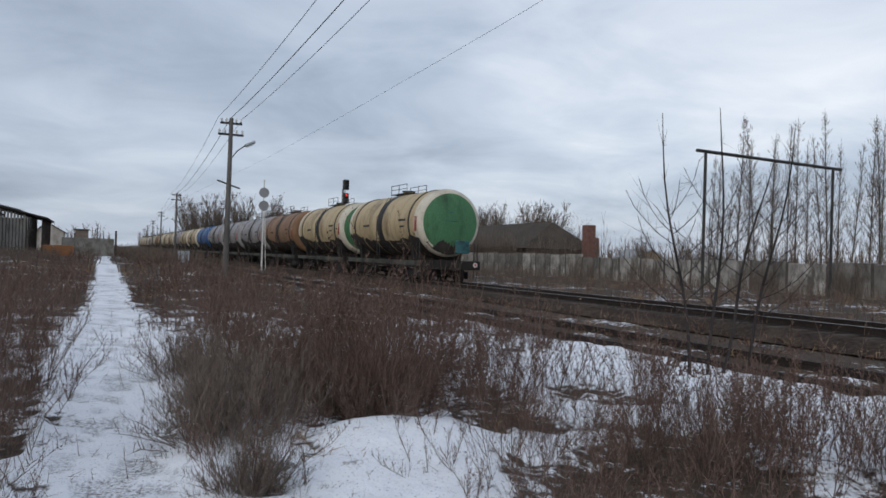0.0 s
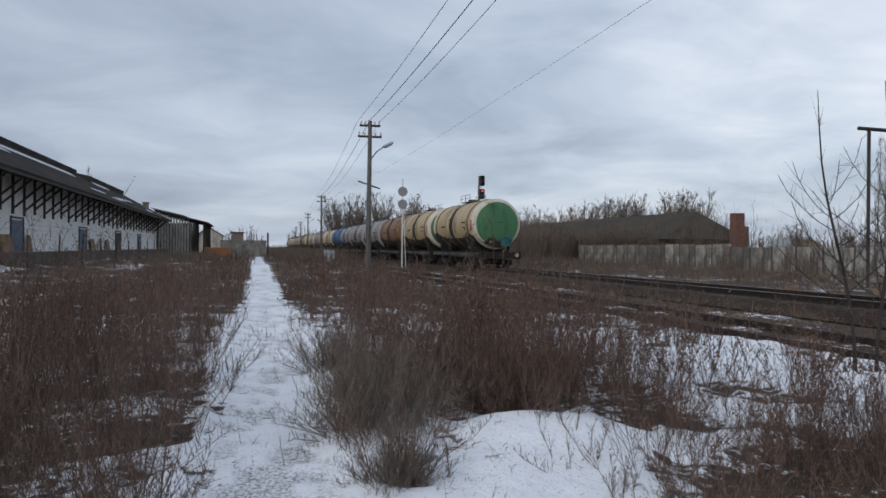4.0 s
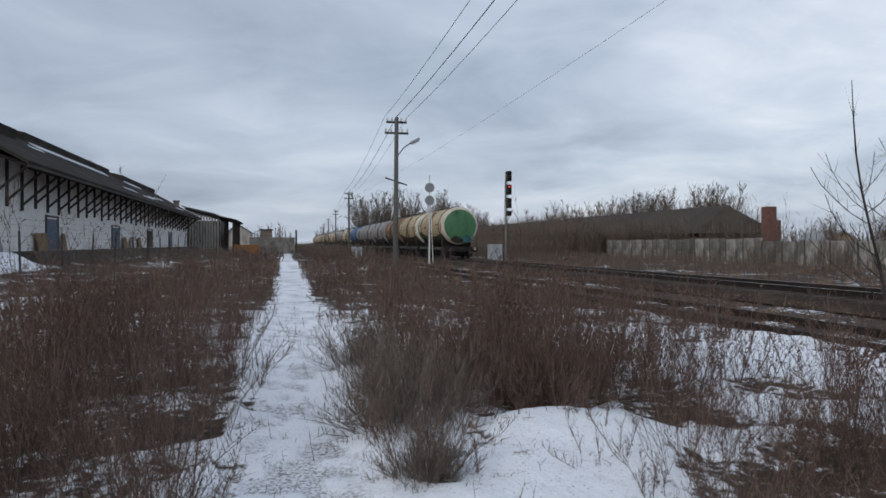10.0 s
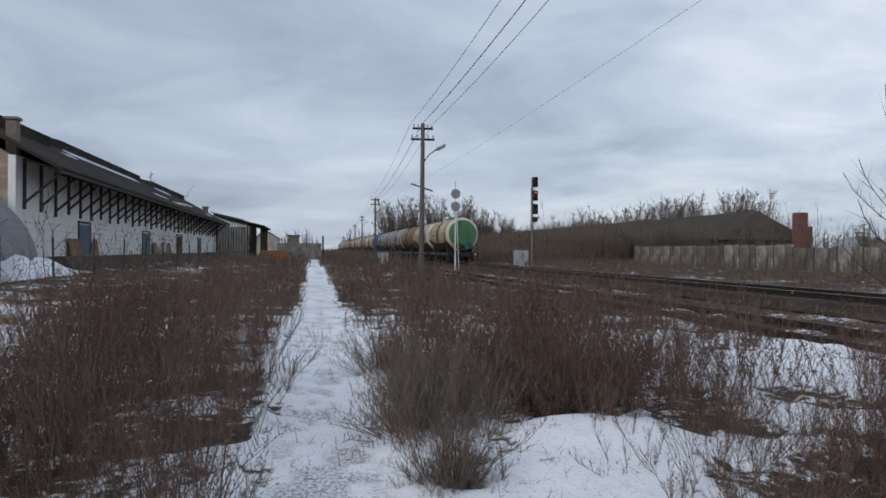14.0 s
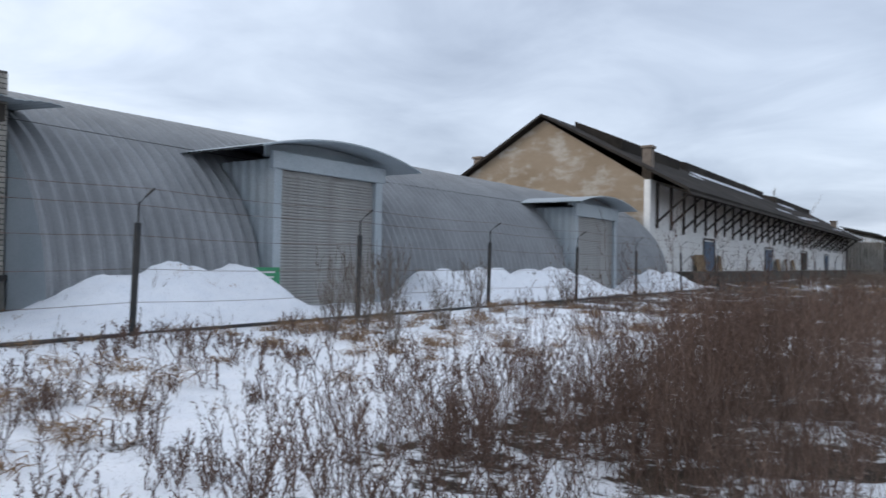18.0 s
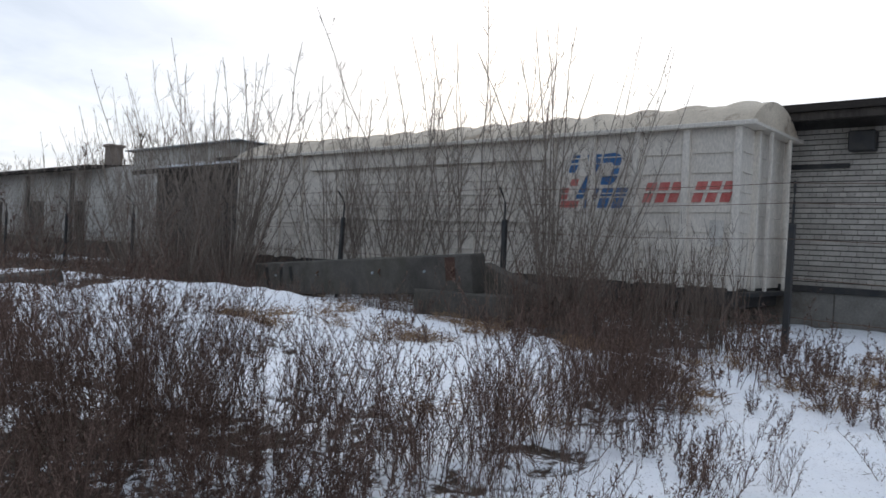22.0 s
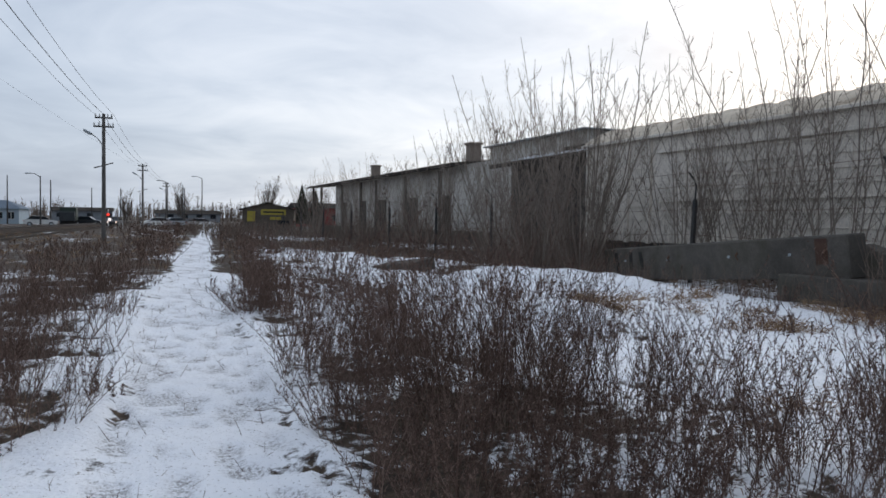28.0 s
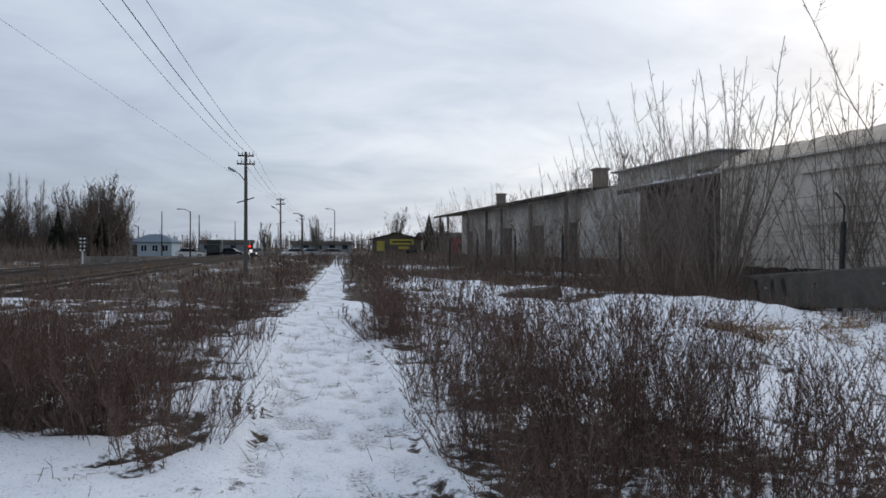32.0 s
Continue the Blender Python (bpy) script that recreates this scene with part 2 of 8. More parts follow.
M_FENCE = make_mat("streaked_fence_concrete", (0.20, 0.188, 0.172), (0.40, 0.38, 0.35), 0.7, 0.95, 0.4, 20, stain=(0.075, 0.068, 0.058), stain_scale=0.9, stain_amount=0.9, stretch=(1, 1, 0.45), cut=0.45, vary=0.45)
M_DCONC = make_mat("mossy_concrete", (0.062, 0.056, 0.049), (0.130, 0.118, 0.103), 0.9, 0.95, 0.5, 25, stain=(0.06, 0.055, 0.04), stain_scale=0.8, stain_amount=0.7)
M_DWOOD = make_mat("dark_old_wood", (0.045, 0.038, 0.032), (0.08, 0.068, 0.058), 3, 0.85, 0.3, 30, stretch=(3, 3, 0.6))
M_STEEL = make_mat("dark_steel", (0.04, 0.042, 0.045), (0.07, 0.065, 0.06), 3, 0.6, 0.15, 40, metal=0.4)
M_RUST = make_mat("rusty_steel", (0.10, 0.055, 0.035), (0.16, 0.09, 0.06), 4, 0.75, 0.3, 40, metal=0.3)
M_RAIL = make_mat("rail_steel", (0.022, 0.017, 0.015), (0.040, 0.030, 0.025), 4, 0.75, 0.2, 40, metal=0.2)
M_BLUED = make_mat("blue_grey_painted_steel", (0.085, 0.105, 0.14), (0.11, 0.13, 0.165), 0.8, 0.5, 0.08, 30, stain=(0.06, 0.055, 0.055), stain_scale=1.5, stain_amount=0.5)
M_BLUEW = make_mat("blue_painted_door", (0.07, 0.12, 0.19), (0.10, 0.15, 0.22), 2, 0.6, 0.15, 30)
M_WAGON = make_mat("dirty_white_wagon_paint", (0.72, 0.665, 0.585), (0.62, 0.57, 0.50), 0.6, 0.6, 0.1, 25, stain=(0.28, 0.235, 0.185), stain_scale=0.7, stain_amount=0.65, stretch=(1, 1, 0.4), cut=0.54)
M_ROOFW = make_mat("peeling_cream_roof_paint", (0.66, 0.57, 0.45), (0.50, 0.42, 0.32), 0.8, 0.7, 0.2, 25, stain=(0.17, 0.10, 0.06), stain_scale=1.9, stain_amount=0.9, cut=0.55)
M_BLUEL = make_mat("faded_blue_paint", (0.03, 0.11, 0.27), (0.06, 0.16, 0.33), 3, 0.6, 0.05, 25)
M_REDL = make_mat("faded_red_paint", (0.50, 0.115, 0.10), (0.55, 0.22, 0.19), 3, 0.6, 0.05, 25)
M_WHITEP = make_mat("white_paint", (0.72, 0.72, 0.70), (0.62, 0.62, 0.60), 2, 0.6, 0.1, 25)
M_BARK = make_mat("grey_bark", (0.085, 0.075, 0.068), (0.13, 0.115, 0.10), 5, 0.9, 0.3, 40)
M_TWIG = make_mat("brown_twigs", (0.115, 0.088, 0.070), (0.175, 0.135, 0.108), 2, 0.9, 0.0, 20)
M_CHIM = make_mat("soot_brick", (0.20, 0.16, 0.13), (0.28, 0.23, 0.19), 2, 0.9, 0.3, 25)

# ---- ground ----
GRID = np.random.RandomState(4).rand(256, 256)


def vnoise(x, y):
    """Smooth value noise, 0 to 1."""
    xi, yi = np.floor(x).astype(int), np.floor(y).astype(int)
    fx, fy = x - xi, y - yi
    fx, fy = fx * fx * (3 - 2 * fx), fy * fy * (3 - 2 * fy)
    g = lambda a, b: GRID[a % 256, b % 256]
    return (g(xi, yi) * (1 - fx) + g(xi + 1, yi) * fx) * (1 - fy) + (g(xi, yi + 1) * (1 - fx) + g(xi + 1, yi + 1) * fx) * fy


def fbm(x, y, octaves=4):
    s, a, t = 0.0, 0.5, 0.0
    for k in range(octaves):
        s, t = s + a * vnoise(x * 2 ** k + 17.3 * k, y * 2 ** k + 9.1 * k), t + a
        a *= 0.55
    return s / t


def step(a, b, x):
    t = np.clip((x - a) / (b - a), 0, 1)
    return t * t * (3 - 2 * t)


PATH_Y = np.array([-130, -57, -22, -13.6, -8.3, -5.0, 0.0, 5.0, 6.6, 10.0, 17.0, 46.0, 120.0])
PATH_X = np.array([-12, -4.5, -1.42, -0.82, -0.62, -0.4, -0.1, 0.12, 0.2, 0.30, 0.33, 0.78, 1.4])
PATH_W = np.array([0.6, 0.6, 0.5, 0.62, 0.6, 0.62, 0.6, 0.45, 0.45, 0.5, 0.55, 0.48, 0.5])


def path_gap(x, y):
    """Metres from the trodden path's edge (negative: on it)."""
    return np.abs(x - np.interp(y, PATH_Y, PATH_X)) - np.interp(y, PATH_Y, PATH_W)


# snow lies in patches: centre, half sizes
SNOW_NORTH = [(1.2, 6.5, 0.6, 0.8), (2.25, 5.6, 0.62, 0.75), (3.3, 5.2, 0.5, 0.4), (1.5, 7.6, 0.9, 0.9), (0.95, 10.2, 0.9, 1.6), (4.8, 8.6, 1.6, 0.8),
              (6.6, 9.4, 1.4, 0.8), (5.2, 12.0, 1.6, 1.2), (7.4, 7.2, 1.6, 0.8), (6.2, 6.0, 2.0, 0.7), (8.0, 5.2, 1.4, 0.8), (4.6, 6.4, 1.0, 0.6),
              (-3.2, 8.8, 0.7, 0.7), (-4.4, 6.0, 0.6, 0.6), (24, 22, 1.2, 0.3), (27, 18, 1.5, 0.3)]
SNOW_SOUTH = [(-8.6, -14.0, 3.2, 3.2), (-9.5, -9.0, 3.4, 2.6), (-6.0, -18.5, 1.4, 2.6), (-8.5, -24.0, 3.0, 3.0), (-4.2, -12.8, 0.9, 1.2), (-6.8, -31, 1.8, 3.5),
              (2.6, -6.3, 1.6, 0.9), (1.7, -5.1, 1.5, 0.6), (4.6, -9.5, 1.8, 0.9), (6.8, -14.5, 2.4, 1.0), (7.6, -24, 1.6, 1.6), (-5.8, -5.6, 0.8, 0.6),
              (-7.6, -5.0, 2.4, 1.6), (-1.9, -19, 0.7, 2.5), (-2.0, -32, 0.9, 3.0), (-2.8, -10.0, 0.5, 0.9), (-17, -45, 2.0, 4.0), (-12, -62, 2.5, 5.0),
              (20, -62, 4, 0.8), (14, -34, 2.0, 0.4)]
PATCHES = SNOW_NORTH + SNOW_SOUTH


def snow_at(x, y):
    """How surely snow lies at a place, about 0 to 1."""
    left = step(-4.2, -6.0, x) * step(-20.5, -19.5, x) * step(-9.0, -3.0, y)
    s = left * (0.70 * step(30, 12, y) + 0.20)
    s = np.maximum(s, step(-13.6, -14.6, x) * step(-20, -18, x) * step(8, 10, y) * step(58, 52, y) * 1.2)
    for cx, cy, rx, ry in PATCHES:
        d = ((x - cx) / rx) ** 2 + ((y - cy) / ry) ** 2
        s = np.maximum(s, 1.05 * np.exp(-0.55 * d))
    r = np.hypot(x, y)
    s = np.maximum(s, 0.14 + 0.52 * step(28, 11, r) * step(10.0, 7.2, x))
    s = s + (fbm(x * 0.9 + 40, y * 0.9) - 0.5) * 0.85 + (fbm(x * 3.1, y * 3.1 + 7) - 0.5) * 0.5
    on = 1.25 - step(-0.22, 0.22, path_gap(x, y) + (fbm(x * 2.3 + 5, y * 2.3) - 0.5) * 0.7) * 1.25
    s = np.maximum(s, on)
    trk = np.abs(x - track_x(y)) < 2.4
    return np.where(trk, np.minimum(s, 0.1), s)


def track_x(y):
    """The main track's middle: straight to the north, a wide curve to the south."""
    return 15.0 - 0.0004 * np.minimum(y - 20.0, 0.0) ** 2


def siding_x(y):
    return 9.35 - 0.00035 * np.minimum(y - 10.0, 0.0) ** 2


def ground_z(x, y):
    r = np.hypot(x, y)
    z = (fbm(x * 0.35, y * 0.35) - 0.5) * 0.16 + (fbm(x * 1.7 + 9, y * 1.7) - 0.5) * 0.07
    z = z * step(90, 30, r) * step(2.2, 4.5, np.abs(x - track_x(y))) * (0.4 + 0.6 * step(0.2, 1.2, path_gap(x, y)))
    z = z - 0.06 * step(0.2, -0.2, path_gap(x, y))
    bank = np.exp(-(((x + 17.2) / 1.7) ** 2))
    runs = step(8.2, 10.6, y) * step(16.3, 14.8, y) + step(22.4, 24.4, y) * step(39.2, 37.2, y) + step(45.2, 46.4, y) * step(56.5, 53.5, y)
    z = z + bank * runs * (1.12 + 0.9 * (fbm(x * 0.9, y * 0.9 + 30) - 0.5) + 0.25 * (fbm(x * 3.1, y * 3.1 + 8) - 0.5))
    z = z + 0.35 * np.exp(-(((x + 9.0) / 3.0) ** 2 + ((y + 17) / 7.0) ** 2)) - 0.55 * np.exp(-(((x + 6.6) / 1.1) ** 2 + ((y + 21.3) / 1.6) ** 2))
    z = z + 0.17 * np.exp(-(((x - 2.3) / 0.7) ** 2 + ((y - 5.6) / 0.8) ** 2))
    z = z + 0.55 * (fbm(x * 0.5 + 7, y * 0.5, 3) - 0.45) * step(-11.2, -9.6, x) * step(-2.2, -3.6, x) * step(-7.0, -10.0, y) * step(-50, -35, y)
    return z


def make_ground():
    turns = 600
    rad = np.concatenate([[0.0], np.linspace(0.2, 3.5, 22), np.geomspace(3.6, 45, 228), np.geomspace(47, 9000, 55)])
    rings = len(rad) - 1
    ang = np.linspace(0, 2 * np.pi, turns, endpoint=False)
    R, A = np.meshgrid(rad[1:], ang, indexing="ij")
    x, y = np.concatenate([[0], (R * np.cos(A)).ravel()]), np.concatenate([[0], (R * np.sin(A)).ravel()])
    s = snow_at(x, y)
    far = np.hypot(x, y)
    s = np.where(path_gap(x, y) > 0.1, s + 0.14 - 0.34 * step(0.35, 0.95, weed_at(x, y)) * step(40, 20, far), s)
    z = ground_z(x, y) + 0.075 * step(0.35, 0.75, s) * step(60, 20, far) + 0.05 * (fbm(x * 2.6 + 31, y * 2.6) - 0.5) * step(0.4, 0.7, s) * step(40, 20, far) * (0.35 + 0.65 * step(-0.1, 0.3, path_gap(x, y)))
    # footprints along the path
    tread = step(0.52, 0.70, vnoise(x * 7.5 + 0.6 * vnoise(x * 3, y * 3), y * 4.2)) * step(0.12, -0.12, path_gap(x, y) + (vnoise(x * 2, y * 2) - 0.5) * 0.3)
    z = z - 0.026 * tread * step(30, 14, far)
    co = np.stack([x, y, z], 1)
    me = bpy.data.meshes.new("ground")
    i, j = np.meshgrid(np.arange(rings - 1), np.arange(turns), indexing="ij")
    jn = (j + 1) % turns
    quads = np.stack([1 + i * turns + j, 1 + (i + 1) * turns + j, 1 + (i + 1) * turns + jn, 1 + i * turns + jn], -1).reshape(-1, 4)
    k = np.arange(turns)
    tris = np.stack([np.zeros(turns, int), 1 + k, 1 + (k + 1) % turns], 1)
    loops = np.concatenate([quads.ravel(), tris.ravel()])
    totals = np.concatenate([np.full(len(quads), 4), np.full(len(tris), 3)])
    me.vertices.add(len(co))
    me.vertices.foreach_set("co", co.ravel())
    me.loops.add(len(loops))
    me.loops.foreach_set("vertex_index", loops)
    me.polygons.add(len(totals))
    me.polygons.foreach_set("loop_start", np.concatenate([[0], np.cumsum(totals)[:-1]]))
    me.polygons.foreach_set("use_smooth", np.ones(len(totals), bool))
    at = me.attributes.new("snow", "FLOAT", "POINT")
    at.data.foreach_set("value", s.astype(np.float32))
    at = me.attributes.new("tread", "FLOAT", "POINT")
    at.data.foreach_set("value", tread.astype(np.float32))
    me.update(calc_edges=True)
    m = bpy.data.materials.new("snowy_ground")
    m.use_nodes = True
    nt = m.node_tree
    n, l = nt.nodes, nt.links
    b = n["Principled BSDF"]
    tc, at = n.new("ShaderNodeTexCoord"), n.new("ShaderNodeAttribute")
    at.attribute_name = "snow"
    tr = n.new("ShaderNodeAttribute")
    tr.attribute_name = "tread"
    def noi(s, d=6.0, r=0.62):
        t = n.new("ShaderNodeTexNoise")
        t.inputs["Scale"].default_value, t.inputs["Detail"].default_value, t.inputs["Roughness"].default_value = s, d, r
        l.new(tc.outputs["Object"], t.inputs["Vector"])
        return t.outputs["Fac"]
    def rng(f, lo, hi, a=0.0, c=1.0):
        x = n.new("ShaderNodeMapRange")
        l.new(f, x.inputs[0])
        x.inputs[1].default_value, x.inputs[2].default_value, x.inputs[3].default_value, x.inputs[4].default_value = lo, hi, a, c
        return x.outputs[0]
    def mix(f, a, c):
        x = n.new("ShaderNodeMix")
        x.data_type = "RGBA"
        l.new(f, x.inputs[0])
        for i, v in ((6, a), (7, c)):
            if isinstance(v, tuple):
                x.inputs[i].default_value = (*v, 1)
            else:
                l.new(v, x.inputs[i])
        return x.outputs[2]
    def calc(op, a, c):
        x = n.new("ShaderNodeMath")
        x.operation = op
        for i, v in enumerate((a, c)):
            if isinstance(v, (int, float)):
                x.inputs[i].default_value = v
            else:
                l.new(v, x.inputs[i])
        return x.outputs[0]
    soil = mix(rng(noi(1.3), 0.35, 0.65), (0.034, 0.025, 0.020), (0.070, 0.050, 0.037))
    soil = mix(rng(noi(9.0), 0.45, 0.7), soil, (0.115, 0.084, 0.056))
    snow = mix(rng(noi(2.2), 0.4, 0.7), (0.92, 0.935, 0.965), (0.85, 0.875, 0.92))
    snow = mix(rng(noi(13.0, 5.0, 0.7), 0.58, 0.72, 0.0, 0.42), snow, (0.45, 0.44, 0.44))
    snow = mix(rng(noi(45.0, 3.0), 0.62, 0.69, 0.0, 0.85), snow, (0.10, 0.08, 0.065))
    # pressed prints hold grit and meltwater
    grit = calc("MULTIPLY", tr.outputs["Fac"], rng(noi(34.0, 4.0, 0.75), 0.46, 0.60, 0.06, 0.95))
    snow = mix(grit, snow, (0.21, 0.20, 0.20))
    edge = calc("ADD", at.outputs["Fac"], rng(noi(7.0, 5.0, 0.7), 0.3, 0.7, -0.28, 0.28))
    fac = rng(edge, 0.44, 0.60)
    l.new(mix(fac, soil, snow), b.inputs["Base Color"])
    l.new(rng(fac, 0, 1, 0.95, 0.6), b.inputs["Roughness"])
    bp = n.new("ShaderNodeBump")
    bp.inputs["Strength"].default_value, bp.inputs["Distance"].default_value = 0.7, 0.05
    l.new(calc("ADD", calc("MULTIPLY", noi(5.0, 5.0, 0.6), 0.7), calc("MULTIPLY", noi(19.0, 4.0), 0.5)), bp.inputs["Height"])
    l.new(bp.outputs[0], b.inputs["Normal"])
    b.inputs["Specular IOR Level"].default_value = 0.25
    me.materials.append(m)
    return tagged(new("ground", me), "frozen brown waste ground with patches of old trodden snow", "ground", kind="structure")



# ---- railway ----
RAIL_TOP = 0.27


def rail_outline(side):
    h, w = RAIL_TOP, 0.037
    return [(side - 0.075, h - 0.18), (side + 0.075, h - 0.18), (side + 0.06, h - 0.165), (side + 0.012, h - 0.15), (side + 0.012, h - 0.05),
            (side + w, h - 0.04), (side + w, h), (side - w, h), (side - w, h - 0.04), (side - 0.012, h - 0.05), (side - 0.012, h - 0.15), (side - 0.06, h - 0.165)]


def sweep(outline, fx, ys, dz=0.0):
    g = Geo()
    n = len(outline)
    vs = [(float(fx(y)) + a, y, c + dz) for y in ys for a, c in outline]
    fs = [(i * n + k, i * n + (k + 1) % n, (i + 1) * n + (k + 1) % n, (i + 1) * n + k) for i in range(len(ys) - 1) for k in range(n)]
    fs += [tuple(range(n)), tuple(range((len(ys) - 1) * n, len(ys) * n))]
    return g.add(vs, fs)


M_GRAVEL = make_mat("oily_gravel", (0.020, 0.015, 0.012), (0.070, 0.050, 0.037), 11, 0.97, 1.0, 28, stain=(0.10, 0.074, 0.054), stain_scale=0.9, stain_amount=0.7)
M_GRAVEL.node_tree.nodes["Principled BSDF"].inputs["Specular IOR Level"].default_value = 0.1
M_POLISH = make_mat("worn_rail_head", (0.30, 0.29, 0.28), (0.38, 0.37, 0.36), 3, 0.4, 0.05, 30, metal=0.6)
M_SLEEPER = make_mat("tarred_sleeper", (0.045, 0.036, 0.030), (0.08, 0.066, 0.055), 2, 0.9, 0.4, 30, vary=0.25)


def railway(name, fx, label, y0, y1, near0, near1, dz, bed):
    ys = [y0, *np.arange(y0 + 20, -160, 20), *np.arange(-160, 170, 6), *np.arange(180, y1, 40), y1]
    ys = sorted({float(y) for y in ys if y0 <= y <= y1})
    t = thing(name, label, "railway track", kind="structure")
    part("ballast", sweep([(-bed - 0.7, -0.12), (bed + 0.7, -0.12), (bed, 0.085), (-bed, 0.085)], fx, ys, dz), M_GRAVEL, t)
    for s in (-0.76, 0.76):
        r = part("rail", sweep(rail_outline(s), fx, ys, dz), M_RAIL, t)
        if bed > 1.5:
            part("running_surface", sweep([(s - 0.03, RAIL_TOP + 0.001), (s + 0.03, RAIL_TOP + 0.001), (s + 0.028, RAIL_TOP + 0.004), (s - 0.028, RAIL_TOP + 0.004)], fx, ys, dz), M_POLISH, r, "worn bright rail head")
    g = Geo().box(-1.35, 1.35, -0.12, 0.12, -0.02, 0.10, 0.015)
    first = None
    rnd = random.Random(3)
    k = 0
    for y in np.arange(near0, near1, 0.55):
        m = pose(float(fx(y)), float(y), dz + rnd.uniform(-0.012, 0.012), 0, 0, rnd.uniform(-1.5, 1.5))
        if first is None:
            first = part("sleeper", g, M_SLEEPER, t)
            first.matrix_basis = m
        else:
            same(first, "sleeper", t, m)
        k += 1
        if k >= 290:
            break
    return t


railway("main_track", track_x, "rusty broad-gauge railway track on dark gravel", -900, 900, -60, 99, 0.16, 1.7)
railway("siding_track", siding_x, "overgrown rusty siding half buried in weeds", -120, 70, -40, 40, -0.12, 1.3)

# ---- poles and wires ----
M_POLE = make_mat("grimy_pole_concrete", (0.10, 0.095, 0.088), (0.15, 0.14, 0.13), 2, 0.9, 0.2, 25, stretch=(1, 1, 0.3))
POLES = [(5.8, 37.6), (8.5, 92.3), (10.6, 142), (12.4, 190), (14.0, 236), (15.6, 282), (4.2, -8.0), (1.75, -52.0), (-1.0, -99.0), (-5.5, -148), (-11, -195), (-18, -240)]


def utility_pole():
    t = thing("utility_pole", "weathered concrete utility pole with crossarms and a street lamp", "utility pole", "poles along the line")
    part("shaft", Geo().tube([(0, 0, -0.3), (0, 0, 4.0), (0, 0, 8.0)], [0.145, 0.12, 0.10], 10), M_POLE, t, smooth=True)
    for z, w in ((7.75, 0.52), (7.2, 0.60)):
        arm = part("crossarm", Geo().box(-w, w, -0.05, 0.05, z - 0.05, z + 0.05, 0.01), M_STEEL, t)
        for x in (-w + 0.06, w - 0.06, -w * 0.45, w * 0.45):
            part("insulator", Geo().tube([(x, 0, z + 0.05), (x, 0, z + 0.12), (x, 0, z + 0.2), (x, 0, z + 0.26)], [0.02, 0.055, 0.05, 0.02], 8), M_WHITEP, arm)
    part("strut", Geo().tube([(-0.55, 0.05, 4.95), (0.55, 0.05, 4.6)], 0.04, 6), M_STEEL, t)
    part("lamp_arm", Geo().tube([(0.1, 0, 6.1), (0.35, 0, 6.45), (0.75, -0.05, 6.75)], 0.03, 6), M_STEEL, t)
    lamp = part("lamp_head", Geo().box(-0.28, 0.28, -0.12, 0.12, -0.07, 0.07, 0.04, at=pose(0.92, -0.05, 6.83, 0, -28, 0)), M_GALVL, t)
    part("lamp_glass", Geo().box(-0.2, 0.2, -0.09, 0.09, -0.11, -0.065, 0.02, at=pose(0.92, -0.05, 6.83, 0, -28, 0)), M_WHITEP, lamp)
    return t


pole = utility_pole()
for i, (x, y) in enumerate(POLES):
    m = pose(x, y, 0, 0, 0.4 if i == 0 else 0, -3)
    if i == 0:
        pole.matrix_basis = m
    else:
        copy_thing(pole, m)


def wire(pts, sag, r=0.005):
    g = Geo()
    line = []
    for a, b in zip(pts, pts[1:]):
        a, b = Vector(a), Vector(b)
        for k in range(12 if b is not pts[-1] else 13):
            t = k / 12
            p = a.lerp(b, t)
            p.z -= 4 * sag * t * (1 - t)
            line.append(p)
    line.append(Vector(pts[-1]))
    g.tube(line, r, 5, caps=False)
    return tagged(g.ob("overhead_wire", M_STEEL), "thin black overhead wire sagging between the poles", "wire", "overhead wires")


order = sorted(POLES, key=lambda p: -p[1])
for off, z in ((-0.56, 8.0), (0.02, 8.0), (0.56, 8.0)):
    wire([(x + off, y, z) for x, y in order], 0.5, 0.014 if off == 0.02 else 0.009)
wire([(9.1, 92.3, 7.4), (10.9, 52, 8.2), (9.9, 17, 8.0), (7.5, -23, 8.0), (-0.6, -99, 7.4)], 0.05)

# ---- the wire fence along the yard ----
FENCE_X = -13.2
FENCE_Y = [-72, -64, -56, -48, -40, -33, -27, -21, -15.4, -9.9, -4.0, 2.3, 8.6, 15.2, 21.9, 29.0, 36.0, 43.3, 51.2, 59.0, 67, 75, 83, 91, 99, 107, 115, 123]


